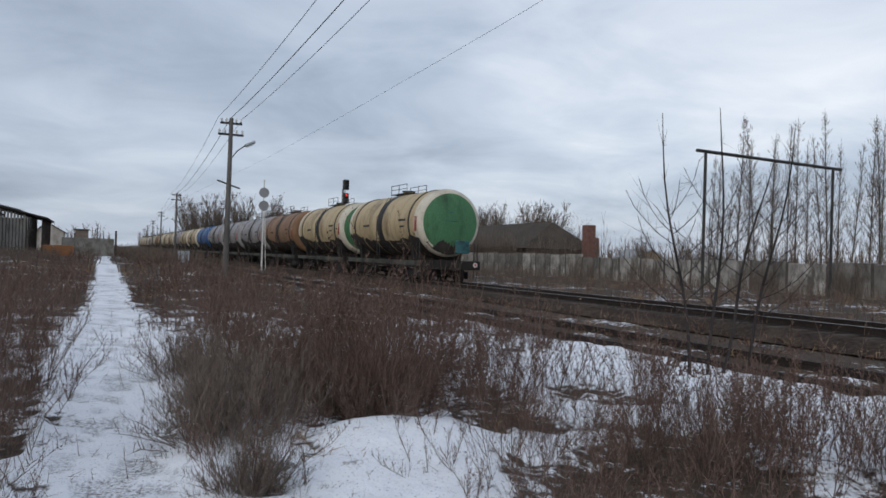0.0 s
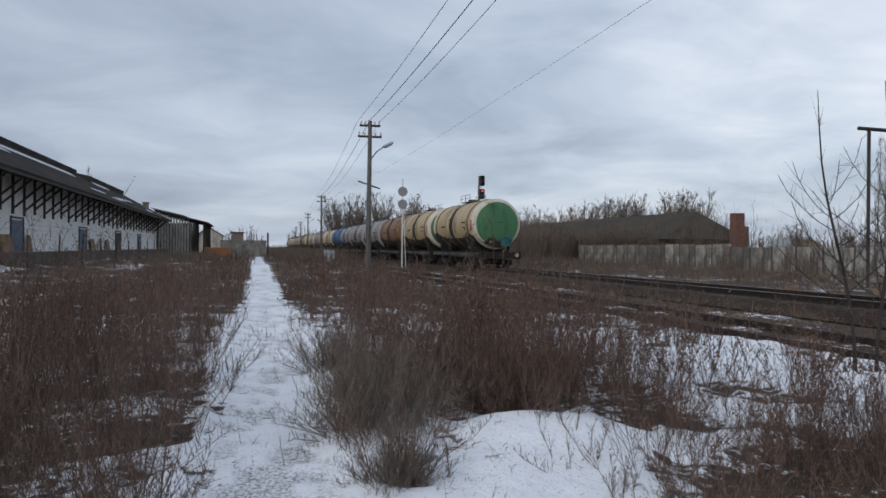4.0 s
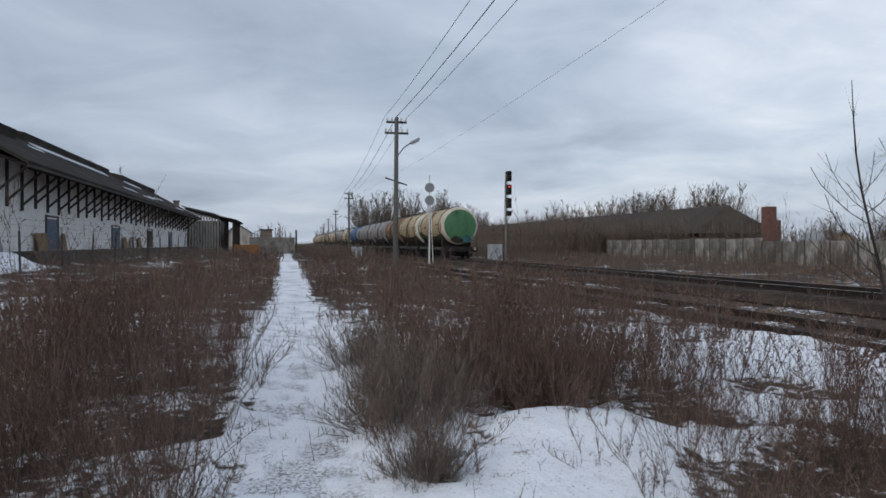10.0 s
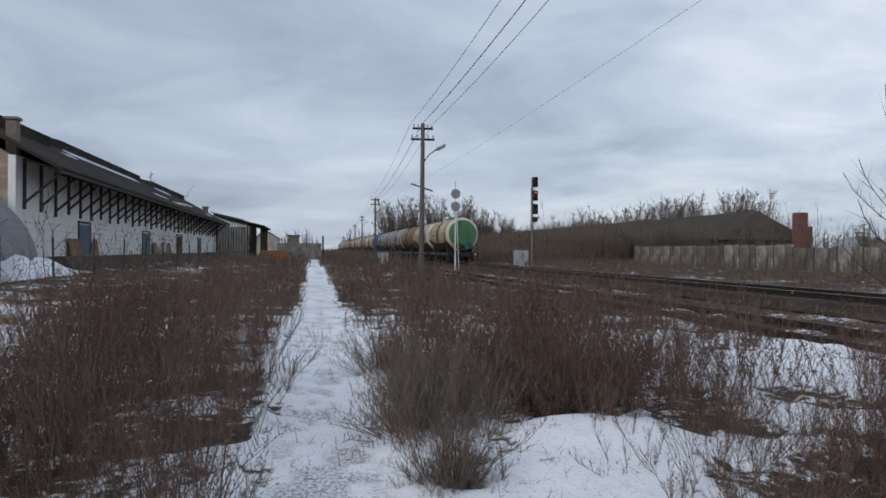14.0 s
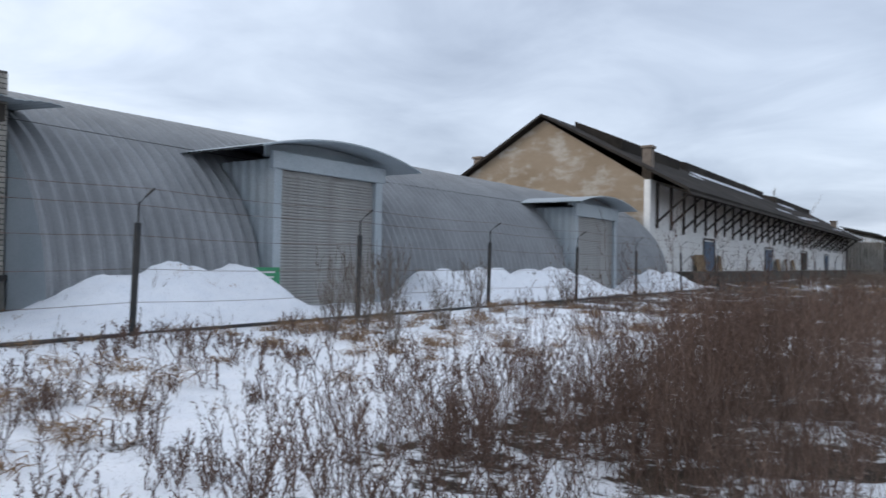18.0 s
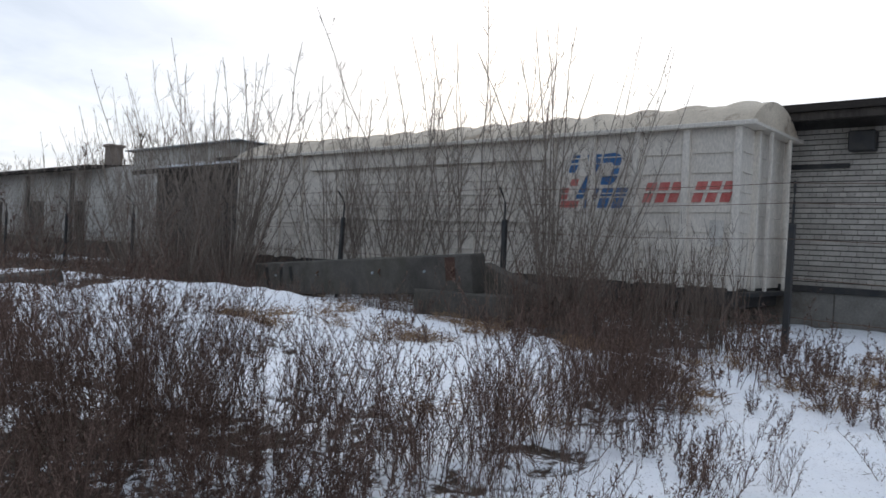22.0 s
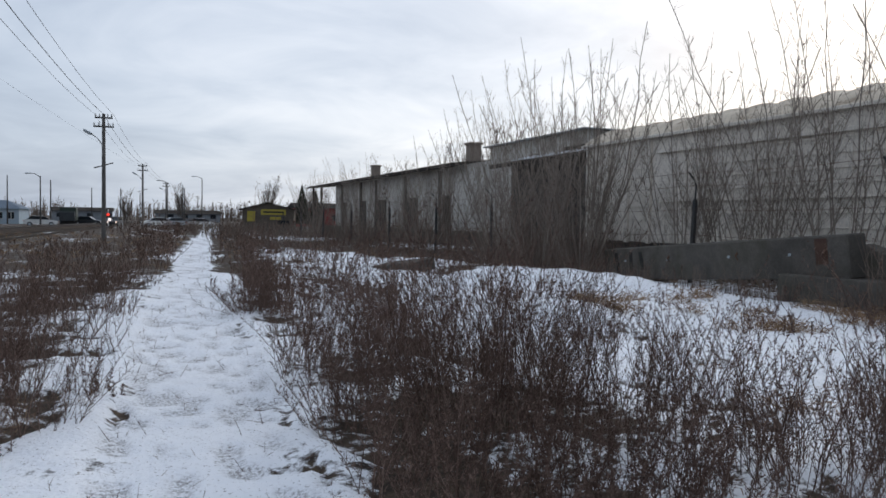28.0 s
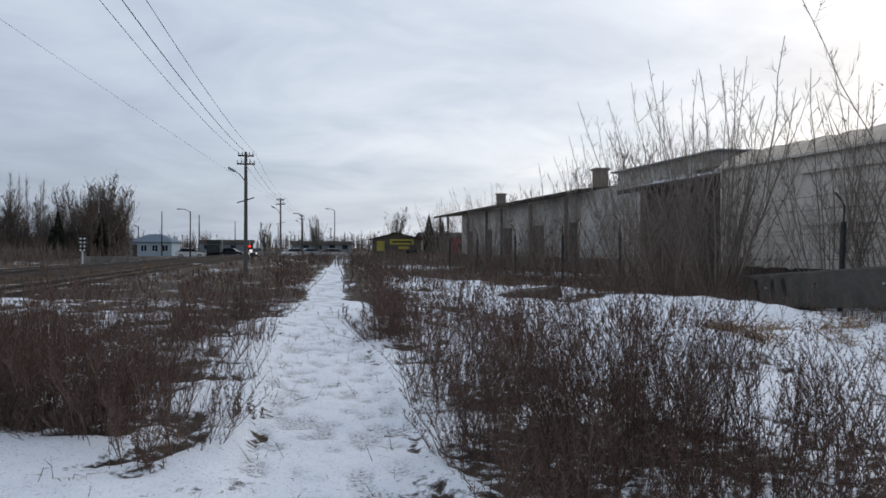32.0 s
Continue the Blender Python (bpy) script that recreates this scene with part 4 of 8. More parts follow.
# ---- the old white refrigerator wagon used as a store ----
def ref_wagon():
    x0, x1, y0, y1 = -20.2, -17.1, -26.2, -6.3
    z0, z1 = 0.95, 4.70
    t = thing("refrigerator_wagon", "old dirty-white refrigerator wagon body with a cream ribbed roof", "railway wagon")
    part("body", Geo().box(x0 + 0.05, x1 - 0.05, y0 + 0.05, y1 - 0.05, z0, z1), M_WAGON, t)
    part("underframe", Geo().box(x0 + 0.2, x1 - 0.15, y0, y1, 0.5, z0, 0.03), M_STEEL, t)
    for y in (-22.6, -20.8, -11.7, -9.9):
        part("wheel", Geo().tube([(x1 - 0.9, y, 0.45), (x1 - 0.76, y, 0.45)], 0.47, 20), M_STEEL, t)
    ribs = [y1 - 0.06, -7.58, -8.87, -10.12, -11.4, -22.2, -23.5, -24.8, y0 + 0.06]
    for y in ribs:
        part("side_rib", Geo().box(x1 - 0.05, x1 + 0.07, y - 0.085, y + 0.085, z0 - 0.05, z1, 0.012), M_WAGON, t)
    # grooves pressed into the side panels
    for a, b in zip(ribs, ribs[1:]):
        if a - b > 4:
            continue
        for k in range(7):
            z = z0 + 0.35 + k * 0.46
            part("panel_seam", Geo().box(x1 - 0.05, x1 - 0.005, b + 0.16, a - 0.16, z, z + 0.03, 0.004), M_WAGON, t)
    # insulated doors, ribbed, with top rail
    for k in range(8):
        z = z0 + 0.2 + k * 0.4
        part("door_batten", Geo().box(x1 - 0.05, x1 - 0.005, -20.3, -12.9, z, z + 0.05, 0.01), M_WAGON, t)
    for k in range(8):
        y = -20.3 + k * 1.05
        part("door_batten", Geo().box(x1 - 0.05, x1 + 0.01, y - 0.025, y + 0.025, z0 + 0.1, 3.95, 0.008), M_WAGON, t)
    part("door_rail", Geo().box(x1 - 0.03, x1 + 0.1, -21.7, -11.3, 4.08, 4.2, 0.015), M_WAGON, t)
    part("door_rail", Geo().box(x1 - 0.03, x1 + 0.06, -21.7, -11.3, 2.37, 2.41, 0.01), M_WAGON, t)
    # end wall posts
    for x in (-18.25, -19.6):
        part("end_post", Geo().box(x - 0.035, x + 0.035, y1 + 0.22, y1 + 0.31, z0 - 0.05, z1 - 0.05, 0.012), M_WAGON, t)
    for x in (-17.95, x0 + 0.07):
        part("end_rib", Geo().box(x - 0.07, x + 0.07, y1 - 0.05, y1 + 0.14, z0 - 0.05, z1 - 0.06, 0.012), M_WAGON, t)
    for k in range(7):
        z = z0 + 0.35 + k * 0.46
        part("panel_seam", Geo().box(-17.8, x1 - 0.12, y1 - 0.02, y1 + 0.04, z, z + 0.03, 0.004), M_WAGON, t)
        part("panel_seam", Geo().box(x0 + 0.2, -18.1, y1 - 0.02, y1 + 0.04, z, z + 0.03, 0.004), M_WAGON, t)
    part("end_sill", Geo().box(x0 + 0.1, x1 - 0.1, y1 - 0.05, y1 + 0.33, z0 - 0.16, z0 - 0.06, 0.012), M_STEEL, t)
    part("end_beam", Geo().box(x0 - 0.05, x1 + 0.05, y1 + 0.0, y1 + 0.34, z1 - 0.05, z1 + 0.025, 0.01), M_WAGON, t)
    part("end_panel", Geo().box(x0 + 0.1, x1 - 0.1, y1 - 0.05, y1, z0, z1), M_WAGON, t)
    # roof: a shallow arch with raised ribs
    n = 15
    mid, half = (x0 + x1) / 2, (x1 - x0) / 2 + 0.12
    vs, fs = [], []
    ys = np.arange(y0 - 0.25, y1 + 0.34, 0.1)
    for y in ys:
        swell = 0.085 * max(0.0, math.sin((y - y0) * 2 * math.pi / 1.28)) ** 0.5
        for k in range(n):
            q = -1 + 2 * k / (n - 1)
            vs.append((mid + q * half, float(y), z1 + 0.03 + (0.66 + swell) * (1 - abs(q) ** 2.2)))
    for i in range(len(ys) - 1):
        fs += [(i * n + k, i * n + k + 1, (i + 1) * n + k + 1, (i + 1) * n + k) for k in range(n - 1)]
    fs += [tuple(range(n)), tuple(range((len(ys) - 1) * n, len(ys) * n))]
    roof = part("roof", Geo().add(vs, fs), M_ROOFW, t, "cream arched roof, rust-streaked", smooth=True)
    for s in (mid - half, mid + half):
        part("gutter", Geo().box(s - 0.06, s + 0.06, y0 - 0.27, y1 + 0.36, z1 - 0.06, z1 + 0.05, 0.015), M_WAGON, roof)
    part("hatch_label", Geo().box(x1 + 0.002, x1 + 0.006, -6.95, -6.62, 1.9, 2.5), M_DIRTYW, t, "pale painted panel")
    return t


wagon = ref_wagon()


# faded emblem and words on the side, as plain slanted bars in their colours
def bar(name, colour, label, *shapes):
    """Shapes given on a drawing board: right and down, in units of 5.4 mm."""
    g = Geo()
    X = -17.1 - 0.032
    for shape in shapes:
        g.prism([(-11.3 + (u - 58) * 0.00548, 4.2 - (v - 86) * 0.0053) for u, v in shape], X - 0.004, X, axis=0)
    part(name, g, colour, wagon, label)


bar("emblem", M_BLUEL, "blue emblem of slanted bars", [(183, 308), (225, 308), (315, 140), (268, 140)], [(240, 92), (318, 92), (312, 136), (250, 136)], [(330, 92), (395, 88), (424, 108), (416, 150), (385, 150), (372, 134), (326, 136)],
    [(382, 164), (414, 162), (402, 214), (372, 242), (318, 240), (322, 204), (362, 202)])
bar("emblem", M_BLUEL, "small blue mark", [(160, 92), (205, 92), (190, 130), (150, 130)], [(150, 140), (196, 140), (176, 178), (140, 178)])
bar("emblem", M_REDL, "red corner mark", [(160, 210), (200, 210), (192, 244), (150, 244)], [(108, 254), (150, 254), (136, 312), (104, 312)], [(104, 318), (206, 318), (196, 352), (100, 352)])


def word_bars(u, v, n, w, h, colour):
    """n slanted letter-sized blocks, each cut through the middle."""
    for k in range(n):
        a = u + k * (w + 0.30 * w)
        lean = 0.28 * h
        top, gap = v, 0.10 * h
        mid = v + h / 2
        f = lambda y: lean * (v + h - y) / h
        bar("lettering", colour, "faded painted letter block", [(a + f(top), top), (a + w + f(top), top), (a + w + f(mid - gap), mid - gap), (a + f(mid - gap), mid - gap)],
            [(a + f(mid), mid), (a + w * 0.9 + f(mid), mid), (a + 0.9 * w, v + h), (a, v + h)])


word_bars(228, 258, 3, 58, 95, M_BLUEL)
word_bars(532, 236, 3, 47, 92, M_REDL)
word_bars(762, 236, 3, 47, 92, M_REDL)

# ---- the long store to the south with its dark porch ----
M_PORCH = make_mat("weathered_grey_planks", (0.36, 0.335, 0.30), (0.48, 0.45, 0.405), 1.2, 0.9, 0.3, 25, stain=(0.07, 0.062, 0.054), stain_scale=0.6, stain_amount=0.7, stretch=(2, 2, 0.5))


M_PORCHD = make_mat("dark_grey_planks", (0.075, 0.068, 0.060), (0.13, 0.118, 0.105), 1.2, 0.9, 0.3, 25, stretch=(2, 2, 0.5), vary=0.3)


def south_store():
    t = thing("south_store", "long shabby white-plastered store with a low felt roof", "warehouse")
    X = -20.5
    part("wall", Geo().box(X - 0.4, X, -81, -27.2, -0.2, 5.4), M_DIRTYW, t)
    part("end_wall", Geo().box(X - 14, X - 0.4, -81, -80.6, -0.2, 5.4), M_DIRTYW, t)
    part("roof", Geo().prism([(X + 1.2, 5.25), (X + 1.2, 5.45), (X - 14, 7.0), (X - 14, 6.8)], -90, -45.5), M_ASPH, t)
    part("lean_to_roof", Geo().prism([(X + 0.4, 5.25), (X + 0.4, 5.42), (X - 9, 5.9), (X - 9, 5.7)], -33.0, -27.0), M_ASPH, t)
    part("upper_wall", Geo().box(X - 8, X - 1.2, -44.8, -33.3, 5.3, 6.45), M_DIRTYW, t)
    part("upper_roof", Geo().box(X - 8.3, X - 0.8, -45.2, -33.0, 6.45, 6.53, 0.02), M_GALVL, t)
    for x, y, z in ((X - 0.9, -46.8, 6.9), (X - 3.0, -76, 7.3)):
        c = part("chimney", Geo().box(x - 0.4, x + 0.4, y - 0.4, y + 0.4, 5.0, z - 0.1, 0.02), M_CHIM, t)
        part("chimney_cap", Geo().box(x - 0.5, x + 0.5, y - 0.5, y + 0.5, z - 0.1, z + 0.05, 0.02), M_CHIM, c)
    for y in (-88.5, -84.5):
        part("porch_post", Geo().box(X + 0.7, X + 0.9, y, y + 0.2, -0.2, 5.25), M_DWOOD, t)
    for y0, y1 in ((-78, -76.2), (-71, -69.2), (-66, -63), (-58, -55), (-50.5, -48.5)):
        part("pier", Geo().box(X + 0.002, X + 0.18, y0, y0 + 0.3, -0.2, 5.2, 0.01), M_PORCHD, t)
        part("opening", Geo().box(X + 0.004, X + 0.05, y0 + 0.5, y1, 0.8, 3.4, 0.01), M_DWOOD, t, "dark boarded opening")
    part("dock", Geo().box(X + 0.003, X + 1.6, -81, -42, -0.2, 0.95, 0.03), M_DCONC, t)
    shed = part("porch_roof", Geo().prism([(-17.3, 4.35), (-17.3, 4.55), (X, 5.25), (X, 5.05)], -35.8, -26.9), M_ASPH, t, "sagging black porch roof")
    part("roof_snow", Geo().prism([(-17.9, 4.71), (-18.6, 4.86), (-18.6, 4.95), (-17.9, 4.79)], -34.5, -28.5), M_SNOW, shed)
    part("porch_wall", Geo().box(-18.1, -18.0, -34.6, -27.1, -0.2, 4.5).box(X + 0.003, -18.1, -34.6, -34.5, -0.2, 4.5), M_PORCHD, t, "dark plank wall under the porch")
    return t


south_store()

# ---- tumbled concrete slabs along the fence ----
M_SLOTSHADE = make_mat("slot_shade_black", (0.03, 0.028, 0.025), (0.05, 0.046, 0.042), 3, 0.9, 0.3, 20)


def slab(name, label, x, y, z, l, w, h, rx=0, ry=0, rz=0, lugs=0):
    t = thing(name, label, "concrete block", "tumbled concrete slabs", at=pose(x, y, z, rx, ry, rz))
    part("block", Geo().box(-w / 2, w / 2, -l / 2, l / 2, 0, h, 0.025), M_DCONC, t)
    for k in range(lugs):
        yy = -l / 2 + 0.5 + k * (l - 1.0) / max(lugs - 1, 1)
        part("lifting_lug", Geo().tube([(w / 2 - 0.01, yy, h * 0.7), (w / 2 + 0.06, yy, h * 0.62), (w / 2 - 0.01, yy, h * 0.5)], 0.02, 6), M_RUST, t)
    return t


beam = slab("concrete_slab", "long dark mossy concrete beam lying tilted by the fence", -12.6, -13.95, 0.34, 7.9, 0.5, 0.85, 4.4, 5, 0, 4)
# slots are not cut: thin black plates carry their shade as colour
for yy, lean in ((-3.3, 5), (-2.75, -4), (-2.2, 8)):
    part("slot", Geo().box(0.24, 0.262, -0.07, 0.07, 0.12, 0.74, 0.008, at=pose(0, yy, 0, lean, 0, 0)), M_SLOTSHADE, beam, "black strip painted as the shade of a slot in the beam's face")
for yy in (-2.95, -1.2, 0.9, 2.6):
    part("dowel_stub", Geo().tube([(0.24, yy, 0.52), (0.29, yy, 0.5)], 0.028, 6), M_GALVL, beam)
part("rusty_plate", Geo().box(0.24, 0.262, 3.22, 3.5, 0.3, 0.8), make_mat("dark_rust", (0.055, 0.030, 0.022), (0.09, 0.05, 0.035), 4, 0.85, 0.3, 40), beam, "rust-stained steel plate let into the beam")
slab("concrete_slab", "broken concrete slab sliding off the beam into the snow", -13.0, -9.3, 0.42, 2.2, 0.35, 0.55, -19, 4, 3, 1)
slab("concrete_block", "square concrete footing under the beam", -12.5, -9.9, -0.2, 3.2, 0.8, 0.84, 0, 0, 2)
slab("concrete_block", "square concrete footing under the beam", -12.8, -16.8, -0.2, 1.8, 0.9, 0.6, 0, 0, -3)
slab("concrete_slab", "broad concrete slab lying flat in the snow", -12.0, -6.9, -0.05, 1.8, 1.1, 0.25, 0, 4, 20)
slab("concrete_slab", "dark broken slab half sunk at a pit", -7.6, -21.6, 0.0, 2.8, 0.7, 0.35, 6, 12, 10)

# ---- signals and boxes by the line ----
M_BLACK = make_mat("black_signal_paint", (0.02, 0.02, 0.022), (0.035, 0.035, 0.035), 3, 0.5, 0.05)
M_RED_ON = plain("red_signal_light", (1.0, 0.05, 0.03), 0.4, 0, 1.2)
sig = thing("colour_light_signal", "tall railway colour-light signal showing red", "railway signal", at=pose(18.3, 59.2, 0))
part("mast", Geo().tube([(0, 0, -0.2), (0, 0, 7.55)], [0.09, 0.07], 10), M_CONC, sig, smooth=True)
for k, (z, n) in enumerate(((7.2, 2), (6.1, 2), (5.0, 2), (4.15, 1))):
    h = part("signal_head", Geo().box(-0.05, 0.4, -0.32, -0.08, z - 0.42 * n / 2 - 0.02, z + 0.42 * n / 2 - 0.02, 0.06), M_BLACK, sig)
    for q in range(n):
        zz = z + (0.22 if q == 0 else -0.22) * (n - 1)
        part("visor", Geo().tube([(0.17, -0.3, zz), (0.17, -0.5, zz)], 0.12, 10, caps=False), M_BLACK, h)
        part("lens", Geo().tube([(0.17, -0.325, zz), (0.17, -0.335, zz)], 0.09, 12), M_RED_ON if k == 1 and q == 0 else M_BLACK, h)
part("ladder", Geo().tube([(-0.12, 0.3, 0), (-0.05, 0.12, 6.8)], 0.02, 4).tube([(0.22, 0.3, 0), (0.2, 0.12, 6.8)], 0.02, 4), M_STEEL, sig)


def cabinet(x, y, w, h):
    t = thing("relay_cabinet", "grey steel relay cabinet beside the track", "cabinet", "relay cabinets", at=pose(x, y, 0))
    part("body", Geo().box(-w / 2, w / 2, -0.35, 0.35, 0.25, h, 0.03), M_GALVL, t)
    part("plinth", Geo().box(-w / 2 + 0.06, w / 2 - 0.06, -0.28, 0.28, -0.2, 0.25), M_CONC, t)
    part("door", Geo().box(-w / 2 + 0.06, w / 2 - 0.06, -0.37, -0.352, 0.32, h - 0.08, 0.008), M_GALVL, t)


cabinet(17.0, 58.0, 1.05, 1.6)
cabinet(7.7, 75.0, 1.0, 1.35)
disc = thing("disc_signal_post", "white post carrying two round boards seen from behind", "railway sign", at=pose(12.3, 60.8, 0))
part("post", Geo().tube([(-0.1, 0, -0.2), (-0.1, 0, 7.3)], [0.07, 0.05], 8), M_WHITEP, disc, smooth=True)
part("brace", Geo().tube([(0.22, 0, 0), (-0.02, 0, 5.4)], 0.035, 6), M_WHITEP, disc)
for z in (6.25, 5.2):
    part("round_board", Geo().tube([(-0.1, -0.1, z), (-0.1, -0.13, z)], 0.42, 8), M_GALV, disc)

# ---- the concrete fence, the frame and the barn beyond the line ----
def panel_fence(x0, y0, x1, y1, n, name_label, pierced):
    t = thing("concrete_fence", name_label, "fence")
    d = Vector((x1 - x0, y1 - y0, 0)) / n
    ang = math.degrees(math.atan2(d.y, d.x))
    w = d.length
    if pierced:
        g = Geo()
        for i in range(6):
            for j in range(9):
                a, b = 0.08 + j * (w - 0.16) / 9, 0.08 + (j + 1) * (w - 0.16) / 9
                g.prism([(a, 0.15 + i * 0.32), (b - 0.03, 0.15 + i * 0.32), (b - 0.08, 0.42 + i * 0.32), (a + 0.05, 0.42 + i * 0.32)], -0.10, -0.05)
        g.box(0.04, w - 0.04, -0.05, 0.05, -0.2, 2.12)
    else:
        g = Geo().box(0.03, w - 0.03, -0.06, 0.06, -0.2, 1.8, 0.02).box(0.0, w, -0.09, 0.09, 1.8, 1.88, 0.02)
        for j in range(2):
            g.box(0.95 + j * (w - 1.2) / 2, 1.05 + j * (w - 1.2) / 2, -0.08, -0.06, 0, 1.78)
    first = None
    for k in range(n):
        m = pose(x0 + d.x * k, y0 + d.y * k, random.uniform(-0.06, 0.06), random.uniform(-2, 2), 0, ang)
        if first is None:
            first = part("panel", g, M_FENCE, t)
            first.matrix_basis = m
        else:
            same(first, "panel", t, m)
        part("post", Geo().box(-0.1, 0.1, -0.1, 0.1, -0.2, 2.2 if pierced else 1.95, 0.02), M_DCONC, t).matrix_basis = m


panel_fence(41.5, 90.0, 40.2, 56.5, 12, "grey precast concrete fence with a relief of pyramids", True)
panel_fence(40.0, 56.3, 35.0, -20.0, 26, "weathered ribbed concrete panel fence", False)
fr = thing("pipe_frame", "tall dark portal frame of steel pipe", "frame")
part("upright", Geo().tube([(26.4, 27.4, -0.2), (26.4, 27.4, 6.95)], 0.075, 8), M_STEEL, fr)
part("upright", Geo().tube([(35.9, 27.9, -0.2), (35.9, 27.9, 6.9)], 0.075, 8), M_STEEL, fr)
part("crossbar", Geo().tube([(25.8, 27.35, 7.0), (36.6, 27.95, 6.95)], 0.085, 8), M_STEEL, fr)
barn = thing("long_barn", "long low brown-roofed barn behind the thicket", "barn")
part("wall", Geo().box(44.2, 52.6, 73, 330, -0.2, 2.9), M_CHIM, barn)
M_MOSS = make_mat("mossy_brown_roof", (0.045, 0.036, 0.028), (0.075, 0.060, 0.046), 0.5, 0.95, 0.4, 10, stain=(0.038, 0.036, 0.026), stain_scale=0.25, stain_amount=0.6)
part("roof", Geo().add([(43.2, 72, 2.8), (53.4, 72, 2.8), (53.4, 331, 2.8), (43.2, 331, 2.8), (49.8, 76.5, 6.1), (49.8, 325, 6.1)],
                       [(0, 1, 4), (1, 2, 5, 4), (2, 3, 5), (3, 0, 4, 5), (0, 3, 2, 1)]), M_MOSS, barn)
vs_ = thing("village_house", "small tan house with a grey gabled roof beyond the fence", "house")
part("wall", Geo().prism([(94.0, -0.2), (99.5, -0.2), (99.5, 2.6), (96.7, 4.0), (94.0, 2.6)], 114, 121), M_TANW, vs_)
for sx in (-1, 1):
    part("roof_slope", Geo().prism([(96.75, 4.05), (96.75, 4.2), (96.75 + sx * 3.3, 2.5), (96.75 + sx * 3.3, 2.35)], 113.6, 121.4), M_GALV, vs_)
ch = thing("brick_chimney", "square red brick chimney stack", "chimney", at=pose(50.5, 70.0, 0))
part("shaft", Geo().box(-0.55, 0.55, -0.55, 0.55, -0.2, 5.6, 0.04), M_RBRICK, ch)
part("lower_shaft", Geo().box(0.56, 1.15, -0.45, 0.45, -0.2, 4.2, 0.04), M_RBRICK, ch)

# ---- north end: canopy, cross wall, gate ----
cn = thing("timber_canopy", "open timber canopy with a low mono-pitch roof on grey posts", "shed")
part("roof", Geo().prism([(-9.5, 7.0), (-9.3, 7.3), (-21, 10.0), (-21, 9.7)], 182, 214), M_ASPH, cn)
part("ridge_sheet", Geo().prism([(-14.5, 8.7), (-14.5, 8.85), (-22, 10.6), (-22, 10.4)], 184, 206), M_GALVL, cn, "bent grey sheet on the ridge")
part("back_wall", Geo().box(-21, -20.6, 184, 212, -0.2, 8.6), M_DWOOD, cn)
part("end_wall", Geo().box(-20.6, -15.5, 211.6, 212, -0.2, 7.8), M_DWOOD, cn)
for k in range(11):
    part("plank", Geo().box(-20.2 + 0.62 * k, -19.75 + 0.62 * k, 184.0, 184.12, -0.2, 9.3 - 0.15 * k, 0.01), M_PORCH, cn)
for y in (183, 188, 193, 198, 203, 208, 213):
    part("post", Geo().box(-10.4, -10.1, y, y + 0.3, -0.2, 7.2), M_DWOOD, cn)
    part("post", Geo().box(-13.4, -13.1, y, y + 0.3, -0.2, 8.0), M_DWOOD, cn)
    part("rafter", Geo().tube([(-9.6, y + 0.15, 6.95), (-20.8, y + 0.15, 9.55)], 0.12, 4), M_DWOOD, cn)
yh = thing("yard_house", "two-storey pale gabled house behind the canopy", "house")
part("wall", Geo().prism([(-14.6, -0.2), (-7.6, -0.2), (-7.6, 4.9), (-11.1, 7.0), (-14.6, 4.9)], 226, 240), M_DIRTYW, yh)
for sx in (-1, 1):
    part("roof_slope", Geo().prism([(-11.1, 7.05), (-11.1, 7.25), (-11.1 + sx * 4.1, 4.75), (-11.1 + sx * 4.1, 4.55)], 225.5, 240.5), M_ASPH, yh)
part("window", Geo().box(-12.6, -11.2, 225.92, 225.99, 1.6, 3.4), plain("dark_pane", (0.02, 0.025, 0.03), 0.15), yh)
hut = thing("brick_hut", "small dark brick hut with a flat roof beyond the wall", "shed")
part("wall", Geo().box(-4.2, -1.4, 200, 203, -0.2, 5.2), M_CHIM, hut)
part("roof", Geo().box(-4.5, -1.1, 199.7, 203.3, 5.2, 5.45, 0.02), M_ASPH, hut)
wallN = thing("cross_wall", "low grey concrete block wall across the yard's end", "wall")
part("wall", Geo().box(-4.6, 2.8, 130, 130.4, -0.2, 2.75, 0.03), M_CONC, wallN)
part("gatepost", Geo().box(2.9, 3.2, 129.8, 130.1, -0.2, 4.0, 0.02), M_DWOOD, wallN)

# ---- the train of tank wagons ----
TANK_R, TANK_Z, SPACING = 1.6, 3.16, 12.02
M_CREAM = make_mat("cream_tank_paint", (0.50, 0.40, 0.24), (0.41, 0.32, 0.185), 0.8, 0.55, 0.06, 25, stain=(0.15, 0.095, 0.055), stain_scale=1.1, stain_amount=0.75, stretch=(1, 1, 0.3), cut=0.52)
M_SILVER = make_mat("grey_tank_paint", (0.32, 0.31, 0.31), (0.26, 0.25, 0.25), 0.8, 0.5, 0.06, 25, stain=(0.13, 0.10, 0.08), stain_scale=1.1, stain_amount=0.8, stretch=(1, 1, 0.3))
M_BROWN = make_mat("rust_brown_tank_paint", (0.20, 0.11, 0.06), (0.26, 0.16, 0.09), 0.8, 0.6, 0.06, 25, stain=(0.10, 0.07, 0.05), stain_scale=0.7, stain_amount=0.6, stretch=(1, 1, 0.35))
M_BLUET = make_mat("blue_tank_paint", (0.03, 0.10, 0.26), (0.05, 0.14, 0.30), 0.8, 0.5, 0.06, 25, stain=(0.05, 0.05, 0.06), stain_scale=0.7, stain_amount=0.5, stretch=(1, 1, 0.35))
